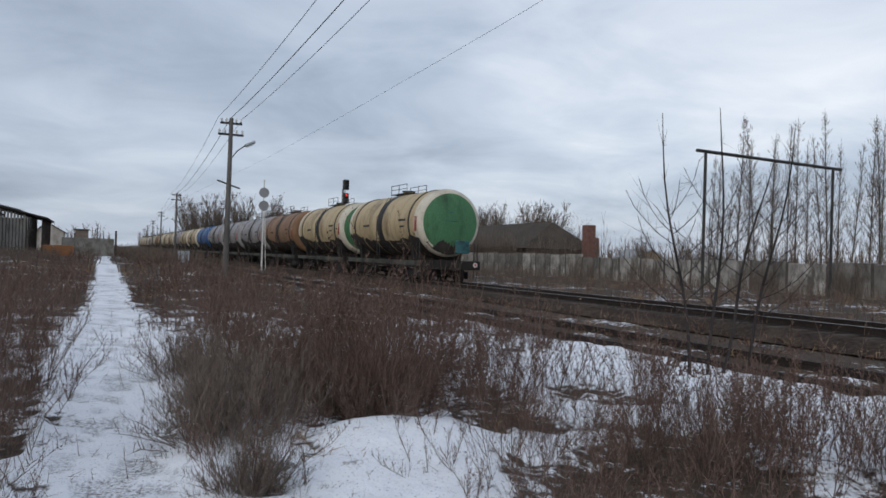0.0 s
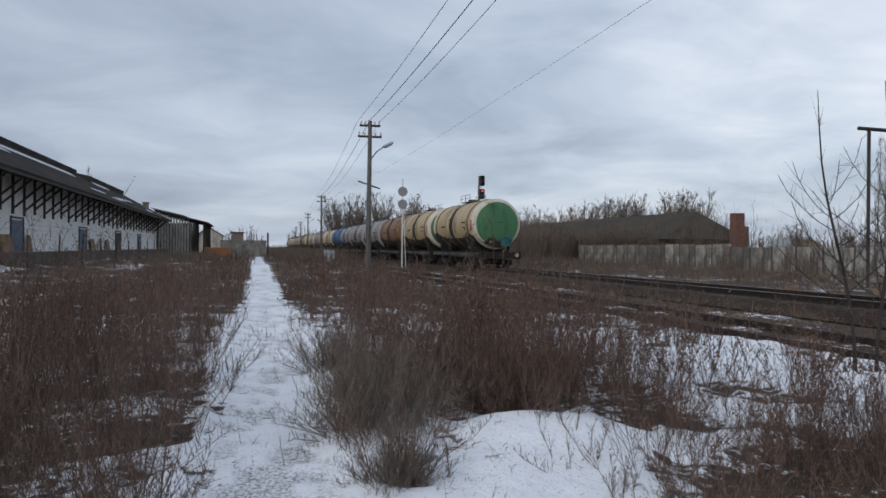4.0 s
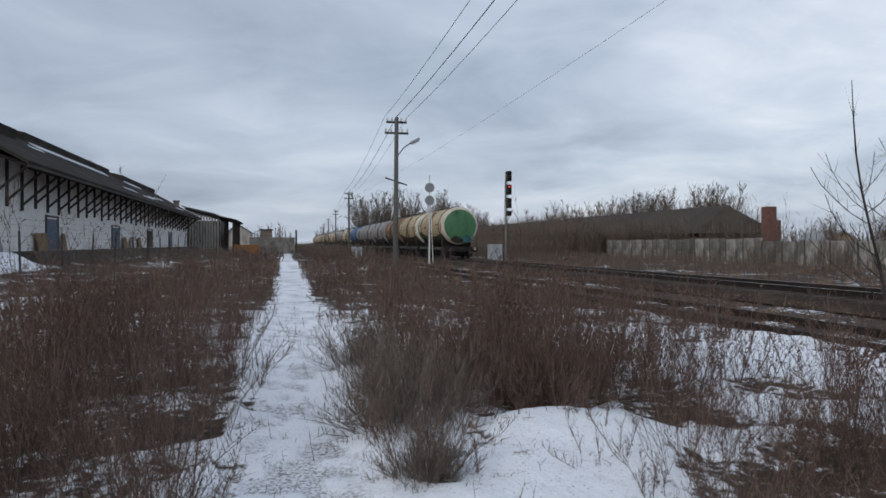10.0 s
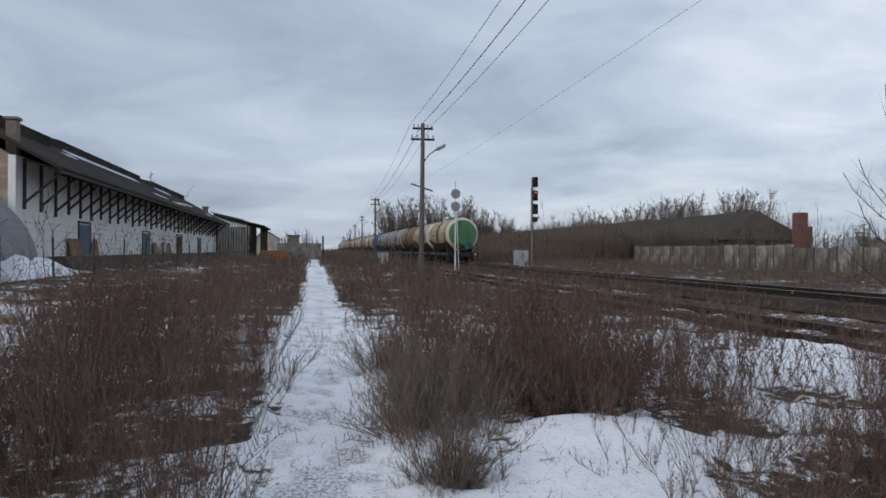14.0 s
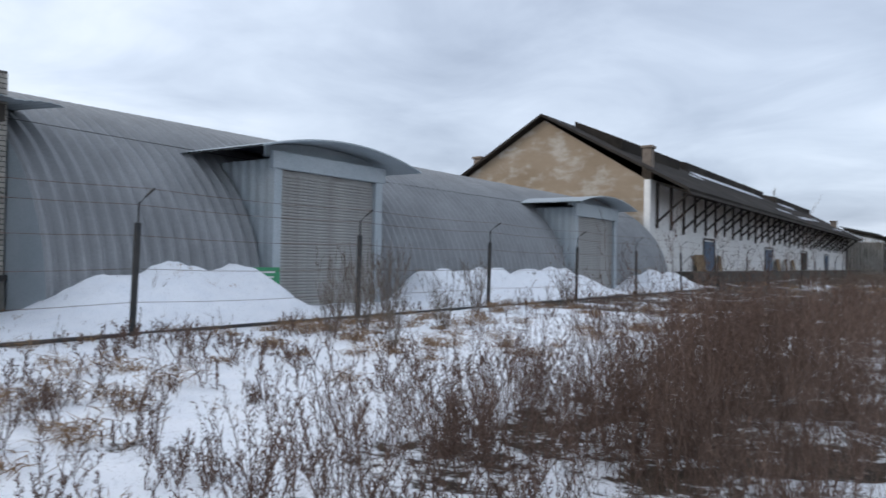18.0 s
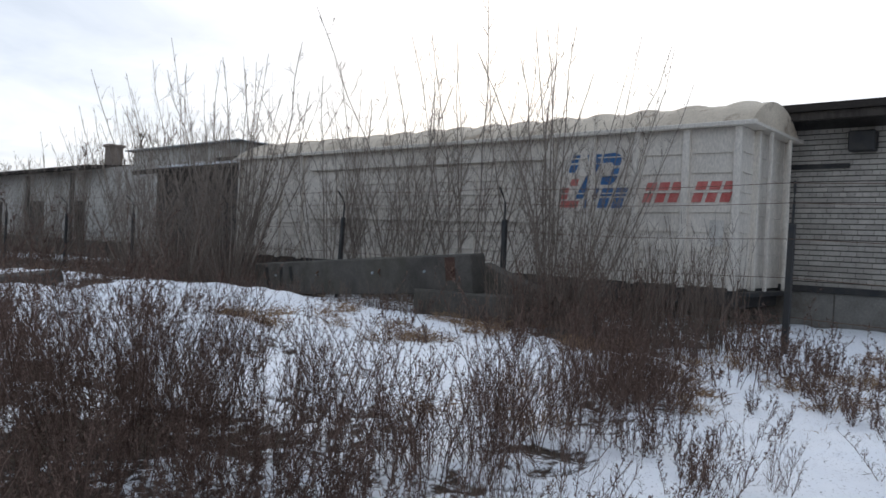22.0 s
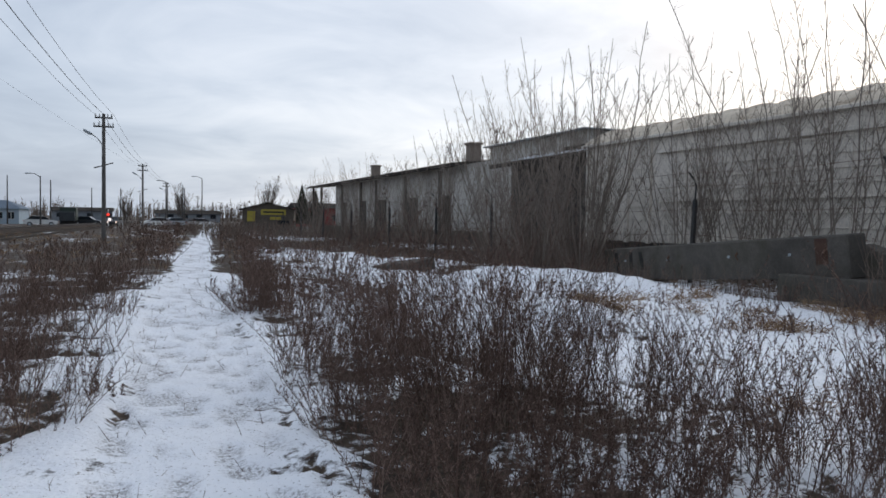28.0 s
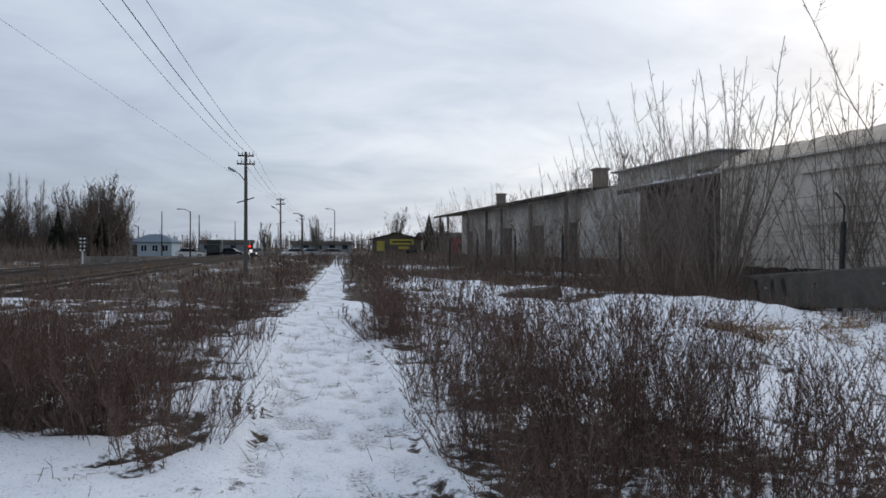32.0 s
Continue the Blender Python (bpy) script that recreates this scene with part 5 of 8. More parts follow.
M_GREENE = make_mat("green_tank_end_paint", (0.075, 0.20, 0.095), (0.06, 0.165, 0.08), 0.8, 0.5, 0.06, 25, stain=(0.03, 0.06, 0.035), stain_scale=1.4, stain_amount=0.8, stretch=(1, 1, 0.35))
M_CREAMR = make_mat("pale_ring_paint", (0.66, 0.62, 0.52), (0.58, 0.53, 0.43), 0.8, 0.55, 0.06, 25, stain=(0.2, 0.16, 0.11), stain_scale=0.9, stain_amount=0.5)
M_UNDER = make_mat("oily_black_steel", (0.014, 0.013, 0.012), (0.028, 0.024, 0.021), 3, 0.8, 0.2, 40)
M_GRIME = make_mat("black_oily_grime", (0.022, 0.020, 0.018), (0.045, 0.038, 0.032), 2, 0.7, 0.2, 20)
M_TEAL = make_mat("teal_hatch_paint", (0.025, 0.115, 0.125), (0.04, 0.14, 0.15), 2, 0.5, 0.1, stain=(0.02, 0.03, 0.03), stain_scale=3.0, stain_amount=0.8)
M_REDP = make_mat("faded_red_plate", (0.38, 0.06, 0.045), (0.30, 0.05, 0.04), 3, 0.6, 0.05, stain=(0.5, 0.45, 0.4), stain_scale=4.0, stain_amount=0.6)
M_OLIVE = make_mat("grey_green_frame_paint", (0.055, 0.060, 0.050), (0.10, 0.105, 0.085), 2, 0.7, 0.15, 25, stain=(0.02, 0.018, 0.016), stain_scale=1.2, stain_amount=0.85, cut=0.44)


def tank_wagon(mat_tank, mat_end, mat_ring, label):
    """A four-axle tank wagon; its south end at y = 0, running north to y = 12."""
    t = thing("tank_wagon", label, "tank wagon", "tank wagons of the train")
    y0, y1 = 0.62, 11.4
    n = 40
    def ring(y, r):
        return [(r * math.sin(2 * math.pi * k / n), y, TANK_Z + r * math.cos(2 * math.pi * k / n)) for k in range(n)]
    def lathe(sections):
        vs = [p for y, r in sections for p in ring(y, r)]
        fs = [(i * n + k, i * n + (k + 1) % n, (i + 1) * n + (k + 1) % n, (i + 1) * n + k) for i in range(len(sections) - 1) for k in range(n)]
        return Geo().add(vs, fs)
    R = TANK_R
    part("barrel", lathe([(y0 + 0.75, R), (y1 - 0.75, R)]), mat_tank, t, smooth=True)
    for s, e in ((1, y0), (-1, y1)):
        part("end_ring", lathe([(e + s * 0.75, R), (e + s * 0.42, R), (e + s * 0.24, R * 0.97), (e + s * 0.15, R * 0.91), (e + s * 0.12, R * 0.86)]), mat_ring, t, smooth=True)
        g = lathe([(e + s * 0.12, R * 0.86), (e + s * 0.06, R * 0.7), (e + s * 0.02, R * 0.45), (e + s * 0.005, R * 0.2), (e, 0.01)])
        part("end_dish", g, mat_end, t, smooth=True)
    for y in (3.2, 5.1, 6.9, 8.8):
        part("weld_band", lathe([(y - 0.03, R), (y - 0.03, R + 0.012), (y + 0.03, R + 0.012), (y + 0.03, R)]), mat_tank, t, smooth=True)
    for y in (2.0, 9.95):
        part("tie_strap", lathe([(y - 0.07, R), (y - 0.07, R + 0.03), (y + 0.07, R + 0.03), (y + 0.07, R)]), M_STEEL, t, "dark tie strap", smooth=True)
    part("oil_streak", lathe([(5.6, R + 0.002), (5.6, R + 0.008), (6.35, R + 0.008), (6.35, R + 0.002)]), M_STEEL, t, "black oil stain round the barrel", smooth=True)
    # ragged grime that has run down and splashed up the belly
    vs, fs = [], []
    m, rag = 15, random.Random(17)
    ys = [y0 + 0.45 + k * (y1 - y0 - 0.9) / 60 for k in range(61)]
    lo, hi = 0.64, 0.64
    for y in ys:
        lo, hi = [min(max(v + rag.uniform(-0.022, 0.022), 0.58), 0.68) for v in (lo, hi)]
        for k in range(m):
            a = math.pi * (lo + (2.0 - hi - lo) * k / (m - 1))
            vs.append(((R + 0.007) * math.sin(a), y, TANK_Z + (R + 0.007) * math.cos(a)))
    fs = [(i * m + k, i * m + k + 1, (i + 1) * m + k + 1, (i + 1) * m + k) for i in range(60) for k in range(m - 1)]
    part("grimy_belly", Geo().add(vs, fs), M_GRIME, t, "black grime under the barrel", smooth=True)
    for x in (-1, 1):
        side = x * (R + 0.004)
        part("warning_plate", Geo().box(side - 0.012, side + 0.012, 1.02, 1.24, TANK_Z - 0.45, TANK_Z + 0.25, 0.006), M_REDP, t, "red warning plate")
        part("text_bar", Geo().box(side - 0.010, side + 0.010, 2.4, 3.3, TANK_Z + 0.08, TANK_Z + 0.18), M_STEEL, t)
        part("text_bar", Geo().box(side - 0.010, side + 0.010, 7.6, 8.5, TANK_Z - 0.10, TANK_Z + 0.02), M_STEEL, t)
        part("text_bar", Geo().box(side - 0.010, side + 0.010, 2.6, 3.1, TANK_Z - 0.22, TANK_Z - 0.14), M_STEEL, t)
        for y in (0.8, 1.15):
            part("stanchion", Geo().tube([(x * 1.5, y, 0.6), (x * 1.5, y, 2.25)], 0.022, 5), M_STEEL, t)
    dome = part("hatch", Geo().tube([(0, 6.0, TANK_Z + R - 0.05), (0, 6.0, TANK_Z + R + 0.16)], 0.3, 14), mat_tank, t)
    part("hatch_lid", Geo().tube([(0, 6.0, TANK_Z + R + 0.16), (0, 6.0, TANK_Z + R + 0.22)], 0.34, 14), M_STEEL, dome)
    plat = part("walkway", Geo().box(-0.55, 0.55, 4.9, 7.1, TANK_Z + R + 0.02, TANK_Z + R + 0.06), M_STEEL, t)
    for x in (-0.55, 0.55):
        g = Geo()
        for y in (4.9, 6.0, 7.1):
            g.tube([(x, y, TANK_Z + R + 0.04), (x, y, TANK_Z + R + 0.52)], 0.018, 4)
        g.tube([(x, 4.9, TANK_Z + R + 0.5), (x, 7.1, TANK_Z + R + 0.5)], 0.018, 4).tube([(x, 4.9, TANK_Z + R + 0.28), (x, 7.1, TANK_Z + R + 0.28)], 0.014, 4)
        part("handrail", g, M_STEEL, plat)
    for x in (-R - 0.06, R + 0.06):
        g = Geo()
        for dy in (-0.2, 0.2):
            g.tube([(x * 0.62, 6.0 + dy, TANK_Z + R * 0.9), (x, 6.0 + dy, TANK_Z + 0.35), (x, 6.0 + dy, TANK_Z - 0.4), (x * 0.95, 6.0 + dy, 1.15)], 0.02, 4)
        for k in range(9):
            g.tube([(x, 5.8, 1.3 + k * 0.28), (x, 6.2, 1.3 + k * 0.28)], 0.013, 4)
        part("ladder", g, M_STEEL, t)
    frame_ = part("underframe", Geo().box(-0.28, 0.28, 0.55, 11.5, 1.0, 1.32, 0.02), M_UNDER, t)
    for x in (-1.42, 1.42):
        part("side_sill", Geo().box(x - 0.06, x + 0.06, 0.5, 11.55, 1.14, 1.36, 0.01), M_OLIVE, frame_)
    for y in (0.45, 11.4):
        part("headstock", Geo().box(-1.48, 1.48, y, y + 0.16, 0.98, 1.4, 0.02), M_UNDER, frame_)
    for y in (2.2, 9.8):
        part("saddle", Geo().prism([(-1.2, 1.3), (1.2, 1.3), (1.35, 2.2), (0.8, 1.78), (0, 1.6), (-0.8, 1.78), (-1.35, 2.2)], y - 0.18, y + 0.18), M_UNDER, frame_)
    part("brake_cylinder", Geo().tube([(-0.7, 4.4, 0.85), (-0.7, 5.3, 0.85)], 0.2, 10), M_UNDER, frame_)
    part("air_reservoir", Geo().tube([(0.6, 6.2, 0.8), (0.6, 7.2, 0.8)], 0.16, 10), M_UNDER, frame_)
    part("drain_valve", Geo().tube([(0, 6.0, 1.6), (0, 6.0, 0.75)], 0.09, 8), M_UNDER, frame_)
    for s, e in ((-1, 0.45), (1, 11.56)):
        c = part("coupler", Geo().box(-0.11, 0.11, min(e, e + s * 0.42), max(e, e + s * 0.42), 1.0, 1.2, 0.03), M_UNDER, t)
        part("coupler_jaw", Geo().box(-0.2, 0.22, min(e + s * 0.3, e + s * 0.46), max(e + s * 0.3, e + s * 0.46), 0.95, 1.26, 0.05), M_UNDER, c)
        part("brake_hose", Geo().tube([(0.35, e, 1.05), (0.36, e + s * 0.15, 0.9), (0.35, e + s * 0.1, 0.62)], 0.03, 6), M_BLACK, c)
    for yb in (2.2, 9.8):
        b = part("bogie_frame", Geo().box(-1.12, -0.98, yb - 1.3, yb + 1.3, 0.55, 0.9, 0.05).box(0.98, 1.12, yb - 1.3, yb + 1.3, 0.55, 0.9, 0.05).box(-1.1, 1.1, yb - 0.2, yb + 0.2, 0.6, 0.95, 0.04), M_UNDER, t)
        for dy in (-0.925, 0.925):
            g = Geo().tube([(-1.1, yb + dy, 0.475 + RAIL_TOP), (1.1, yb + dy, 0.475 + RAIL_TOP)], 0.08, 8)
            for s in (-1, 1):
                g.tube([(s * 0.69, yb + dy, 0.745), (s * 0.72, yb + dy, 0.745), (s * 0.725, yb + dy, 0.745), (s * 0.85, yb + dy, 0.745)], [0.5, 0.5, 0.475, 0.47], 24)
            part("wheelset", g, M_UNDER, b)
            for s in (-1, 1):
                part("axle_box", Geo().box(s * 1.05 - 0.13, s * 1.05 + 0.13, yb + dy - 0.16, yb + dy + 0.16, 0.6, 0.9, 0.04), M_UNDER, b)
    return t


kinds = {"cream": tank_wagon(M_CREAM, M_GREENE, M_CREAMR, "cream tank wagon with a green end, oil-stained"),
         "grey": tank_wagon(M_SILVER, M_SILVER, M_SILVER, "dull silver-grey tank wagon, grimy"),
         "brown": tank_wagon(M_BROWN, M_BROWN, M_BROWN, "rust-brown tank wagon with grimy flanks"),
         "blue": tank_wagon(M_BLUET, M_BLUET, M_BLUET, "blue tank wagon streaked with grime")}
RAKE = ["cream", "cream", "brown", "grey", "grey", "grey", "blue", "cream", "cream", "grey", "cream", "cream", "cream", "brown", "cream", "grey", "cream", "cream", "cream", "cream"]
TRAIN = []
used = set()
for k in RAKE:
    if k in used:
        TRAIN.append(copy_thing(kinds[k], pose(0, 0, 0)))
    else:
        used.add(k)
        TRAIN.append(kinds[k])
last = TRAIN[0]
# soot on the lower end, with a ragged upper edge
def dish_y(r):
    return float(np.interp(r / TANK_R, [0, 0.2, 0.45, 0.7, 0.86, 0.91, 0.97], [0.62, 0.625, 0.64, 0.68, 0.74, 0.77, 0.86]))


g, rag = Geo(), random.Random(12)
cols, rows_n = 32, 8
vs = []
for k in range(cols + 1):
    x = -1.15 + 2.3 * k / cols
    low = TANK_Z - math.sqrt(max((0.93 * TANK_R) ** 2 - x * x, 0.01))
    top = max(low + 0.05, 2.12 + 0.26 * math.exp(-((x + 0.35) / 0.3) ** 2) + rag.uniform(-0.14, 0.06) - 0.35 * max(0, x - 0.3))
    for q in range(rows_n + 1):
        z = low + (top - low) * q / rows_n
        vs.append((x, dish_y(math.hypot(x, z - TANK_Z)) - 0.008, z))
g.add(vs, [(k * (rows_n + 1) + q, (k + 1) * (rows_n + 1) + q, (k + 1) * (rows_n + 1) + q + 1, k * (rows_n + 1) + q + 1) for k in range(cols) for q in range(rows_n)])
part("end_soot", g, M_GRIME, last, "black soot on the lower end dish")
part("end_hatch", Geo().box(0.2, 0.9, 0.46, 0.6, 1.75, 2.35, 0.03), M_TEAL, last, "teal box on the end")
for x in (1.2,):
    part("tail_lamp", Geo().tube([(x, 0.40, 1.22), (x, 0.46, 1.22)], 0.11, 14), M_WHITEP, last)
    part("tail_lamp_lens", Geo().tube([(x, 0.39, 1.22), (x, 0.405, 1.22)], 0.06, 12), plain("tail_lamp_red", (0.6, 0.05, 0.04), 0.3), last)
part("lettering_bar", Geo().box(-0.3, 0.3, 0.60, 0.615, 3.22, 3.25), M_TEAL, last)
part("lettering_bar", Geo().box(-0.12, 0.12, 0.605, 0.62, 3.62, 3.66), M_TEAL, last)

TRAIN_Y = [(0.0, 30.9), (1.0, 34.2), (2.0, 37.5), (3.0, 40.8), (4.0, 43.9), (7.0, 52.7), (9.0, 58.2), (11.0, 63.3), (13.0, 68.0), (16.0, 75.3), (18.0, 80.2), (32.0, 115.0)]

# ---- weeds, grass, shrubs and trees ----
def leafy_mat(name, c1, c2, c3):
    """Dry stems: every stalk takes its own shade."""
    m = bpy.data.materials.new(name)
    m.use_nodes = True
    nt = m.node_tree
    n, l = nt.nodes, nt.links
    b = n["Principled BSDF"]
    geo, r = n.new("ShaderNodeNewGeometry"), n.new("ShaderNodeValToRGB")
    e = r.color_ramp.elements
    e[0].color, e[1].color = (*c1, 1), (*c3, 1)
    mid = e.new(0.5)
    mid.color = (*c2, 1)
    l.new(geo.outputs["Random Per Island"], r.inputs[0])
    l.new(r.outputs[0], b.inputs["Base Color"])
    b.inputs["Roughness"].default_value, b.inputs["Specular IOR Level"].default_value = 0.9, 0.1
    return m


M_MUGW = leafy_mat("dry_mugwort", (0.072, 0.047, 0.038), (0.125, 0.082, 0.066), (0.225, 0.157, 0.126))
M_FINE = leafy_mat("dry_reddish_stems", (0.074, 0.050, 0.041), (0.132, 0.090, 0.073), (0.235, 0.170, 0.138))
M_GREYB = leafy_mat("grey_brown_twigs", (0.105, 0.085, 0.072), (0.165, 0.136, 0.114), (0.24, 0.20, 0.168))
M_STRAW = leafy_mat("dry_straw", (0.19, 0.118, 0.070), (0.27, 0.175, 0.105), (0.37, 0.26, 0.165))
RNG = np.random.RandomState(21)


class Soup:
    """Triangles gathered in arrays."""

    def __init__(self):
        self.v, self.t, self.k = [], [], 0

    def put(self, v, t):
        self.v.append(v.reshape(-1, 3)), self.t.append(t.reshape(-1, 3) + self.k)
        self.k += len(self.v[-1])

    def axes(self, a, b):
        d = b - a
        d = d / np.maximum(np.linalg.norm(d, axis=1, keepdims=True), 1e-6)
        ref = np.where(np.abs(d[:, 2:3]) > 0.9, np.array([[1.0, 0, 0]]), np.array([[0, 0, 1.0]]))
        u = np.cross(d, ref)
        u /= np.maximum(np.linalg.norm(u, axis=1, keepdims=True), 1e-6)
        return d, u, np.cross(d, u)

    def ring(self, c, u, w, r, n):
        th = np.arange(n) * 2 * np.pi / n
        return c[:, None] + (u[:, None] * np.cos(th)[None, :, None] + w[:, None] * np.sin(th)[None, :, None]) * r[:, None, None]

    def spikes(self, a, b, r, n=3):
        """Tapered spikes from a to b."""
        d, u, w = self.axes(a, b)
        v = np.concatenate([self.ring(a, u, w, r, n), b[:, None]], 1)
        k = np.arange(n)
        f = np.stack([k, (k + 1) % n, np.full(n, n)], 1)
        self.put(v, (np.arange(len(a)) * (n + 1))[:, None, None] + f[None])

    def rods(self, a, b, r0, r1, n=3):
        """Tapered rods, open at the ends."""
        d, u, w = self.axes(a, b)
        v = np.concatenate([self.ring(a, u, w, r0, n), self.ring(b, u, w, r1, n)], 1)
        k = np.arange(n)
        q = (k + 1) % n
        f = np.concatenate([np.stack([k, q, k + n], 1), np.stack([q, q + n, k + n], 1)])
        self.put(v, (np.arange(len(a)) * (2 * n))[:, None, None] + f[None])

    def buds(self, a, b, r):
        """Spindles from a to b, thickest in the middle."""
        d, u, w = self.axes(a, b)
        v = np.concatenate([a[:, None], self.ring((a + b) / 2, u, w, r, 3), b[:, None]], 1)
        f = np.array([[0, 2, 1], [0, 3, 2], [0, 1, 3], [1, 2, 4], [2, 3, 4], [3, 1, 4]])
        self.put(v, (np.arange(len(a)) * 5)[:, None, None] + f[None])

    def slivers(self, a, b, r):
        """Thin pointed blades from a to b, each turned its own way."""
        d, u, w = self.axes(a, b)
        t = (RNG.rand(len(a)) * np.pi)[:, None]
        o = (u * np.cos(t) + w * np.sin(t)) * np.asarray(r).reshape(-1, 1)
        k = np.arange(len(a))[:, None, None] * 3 + np.arange(3)[None, None]
        self.put(np.stack([a - o, a + o, b], 1), k)

    def mesh(self, name, mat):
        v, t = np.concatenate(self.v).astype(np.float32), np.concatenate(self.t).astype(np.int32)
        me = bpy.data.meshes.new(name)
        me.vertices.add(len(v))
        me.vertices.foreach_set("co", v.ravel())
        me.loops.add(t.size)
        me.loops.foreach_set("vertex_index", t.ravel())
        me.polygons.add(len(t))
        me.polygons.foreach_set("loop_start", np.arange(0, t.size, 3, dtype=np.int32))
        me.update(calc_edges=True)
        me.materials.append(mat)
        return me


def turned(n, tilt_lo, tilt_hi):
    """n directions, leaning from the upright by so many degrees."""
    a, t = RNG.rand(n) * 2 * np.pi, np.radians(tilt_lo + (tilt_hi - tilt_lo) * RNG.rand(n))
    return np.stack([np.cos(a) * np.sin(t), np.sin(a) * np.sin(t), np.cos(t)], 1)


def stalks(soup, p, h, thick, branches, tilt=(18, 40), reach=(0.12, 0.32), lean=9, low=0.3):
    """Bare shoots at the points p, h high: a bent stem with side twigs."""
    n = len(p)
    mid = p + turned(n, 0, lean) * (h * 0.55)[:, None]
    top = mid + turned(n, 0, lean * 1.6) * (h * 0.45)[:, None]
    soup.rods(p, mid, thick, thick * 0.75)
    soup.spikes(mid, top, thick * 0.75)
    for k in range(branches):
        q = low + (0.98 - low) * (k + RNG.rand(n)) / branches
        a = np.where((q < 0.55)[:, None], p + (mid - p) * (q / 0.55)[:, None], mid + (top - mid) * ((q - 0.55) / 0.45)[:, None])
        ln = h * (reach[0] + (reach[1] - reach[0]) * RNG.rand(n)) * (1.15 - 0.75 * q)
        soup.slivers(a, a + turned(n, *tilt) * ln[:, None], thick * 0.8)


# bushy clumps: middle, radius, thickness
BUSHY_LEFT = [(-0.95, 4.0, 0.6, 1.2), (-1.8, 3.9, 0.7, 1.1), (-1.2, 5.2, 0.8, 1.3), (-2.3, 5.9, 0.9, 1.1), (-1.2, 7.2, 0.7, 1.2), (-1.6, 6.0, 1.3, 1.2),
              (-1.4, 8.8, 1.4, 1.2), (-2.2, 11.5, 1.6, 1.2), (-3.2, 4.8, 0.8, 1.0), (-8.8, 7.5, 0.8, 0.6)]
BUSHY_RIGHT = [(2.35, 6.9, 0.8, 1.4), (3.1, 8.0, 1.2, 1.4), (1.75, 8.4, 0.9, 1.2), (3.6, 9.8, 1.5, 1.2), (1.9, 10.5, 1.0, 1.1), (3.7, 6.3, 0.55, 1.0), (3.6, 4.9, 0.6, 1.1), (4.3, 4.3, 0.8, 1.0), (5.2, 4.8, 0.8, 0.85), (3.2, 4.6, 0.5, 1.1), (2.7, 4.5, 0.35, 0.9),
               (3.0, 4.0, 0.5, 1.0), (0.98, 4.7, 0.3, 1.0), (5.8, 3.4, 1.2, 0.65)]
BUSHY_SOUTH = [(-9.4, -3.0, 0.8, 0.55), (-8.4, -1.6, 0.6, 0.5), (-11.2, -3.6, 1.0, 0.6), (-2.75, -3.35, 0.6, 1.1), (-3.15, -2.95, 0.55, 1.0), (-3.5, -3.5, 0.6, 0.9), (-3.4, -2.35, 0.35, 0.8), (-2.6, -4.0, 0.9, 1.2), (-3.4, -4.4, 0.8, 1.0), (-4.9, -3.2, 0.5, 0.9), (-1.9, -4.3, 0.6, 1.2), (-2.0, -5.2, 0.9, 1.25), (-1.9, -7.6, 0.8, 1.2), (-2.9, -5.6, 0.9, 1.2),
               (1.9, -7.6, 1.0, 1.1), (3.2, -8.2, 1.3, 1.1), (-7.3, -3.7, 0.7, 1.2), (-6.0, -3.3, 0.5, 1.0), (-5.0, 0.0, 0.7, 0.7), (-4.0, -1.2, 0.5, 0.8), (-12.4, -6.6, 1.8, 1.2),
               (-2.0, -13.8, 0.8, 1.2), (1.0, -17, 1.0, 1.2), (2.6, -9.6, 1.5, 1.2), (4.2, -12, 2.2, 1.2)]
CLUMPS = BUSHY_LEFT + BUSHY_RIGHT + BUSHY_SOUTH


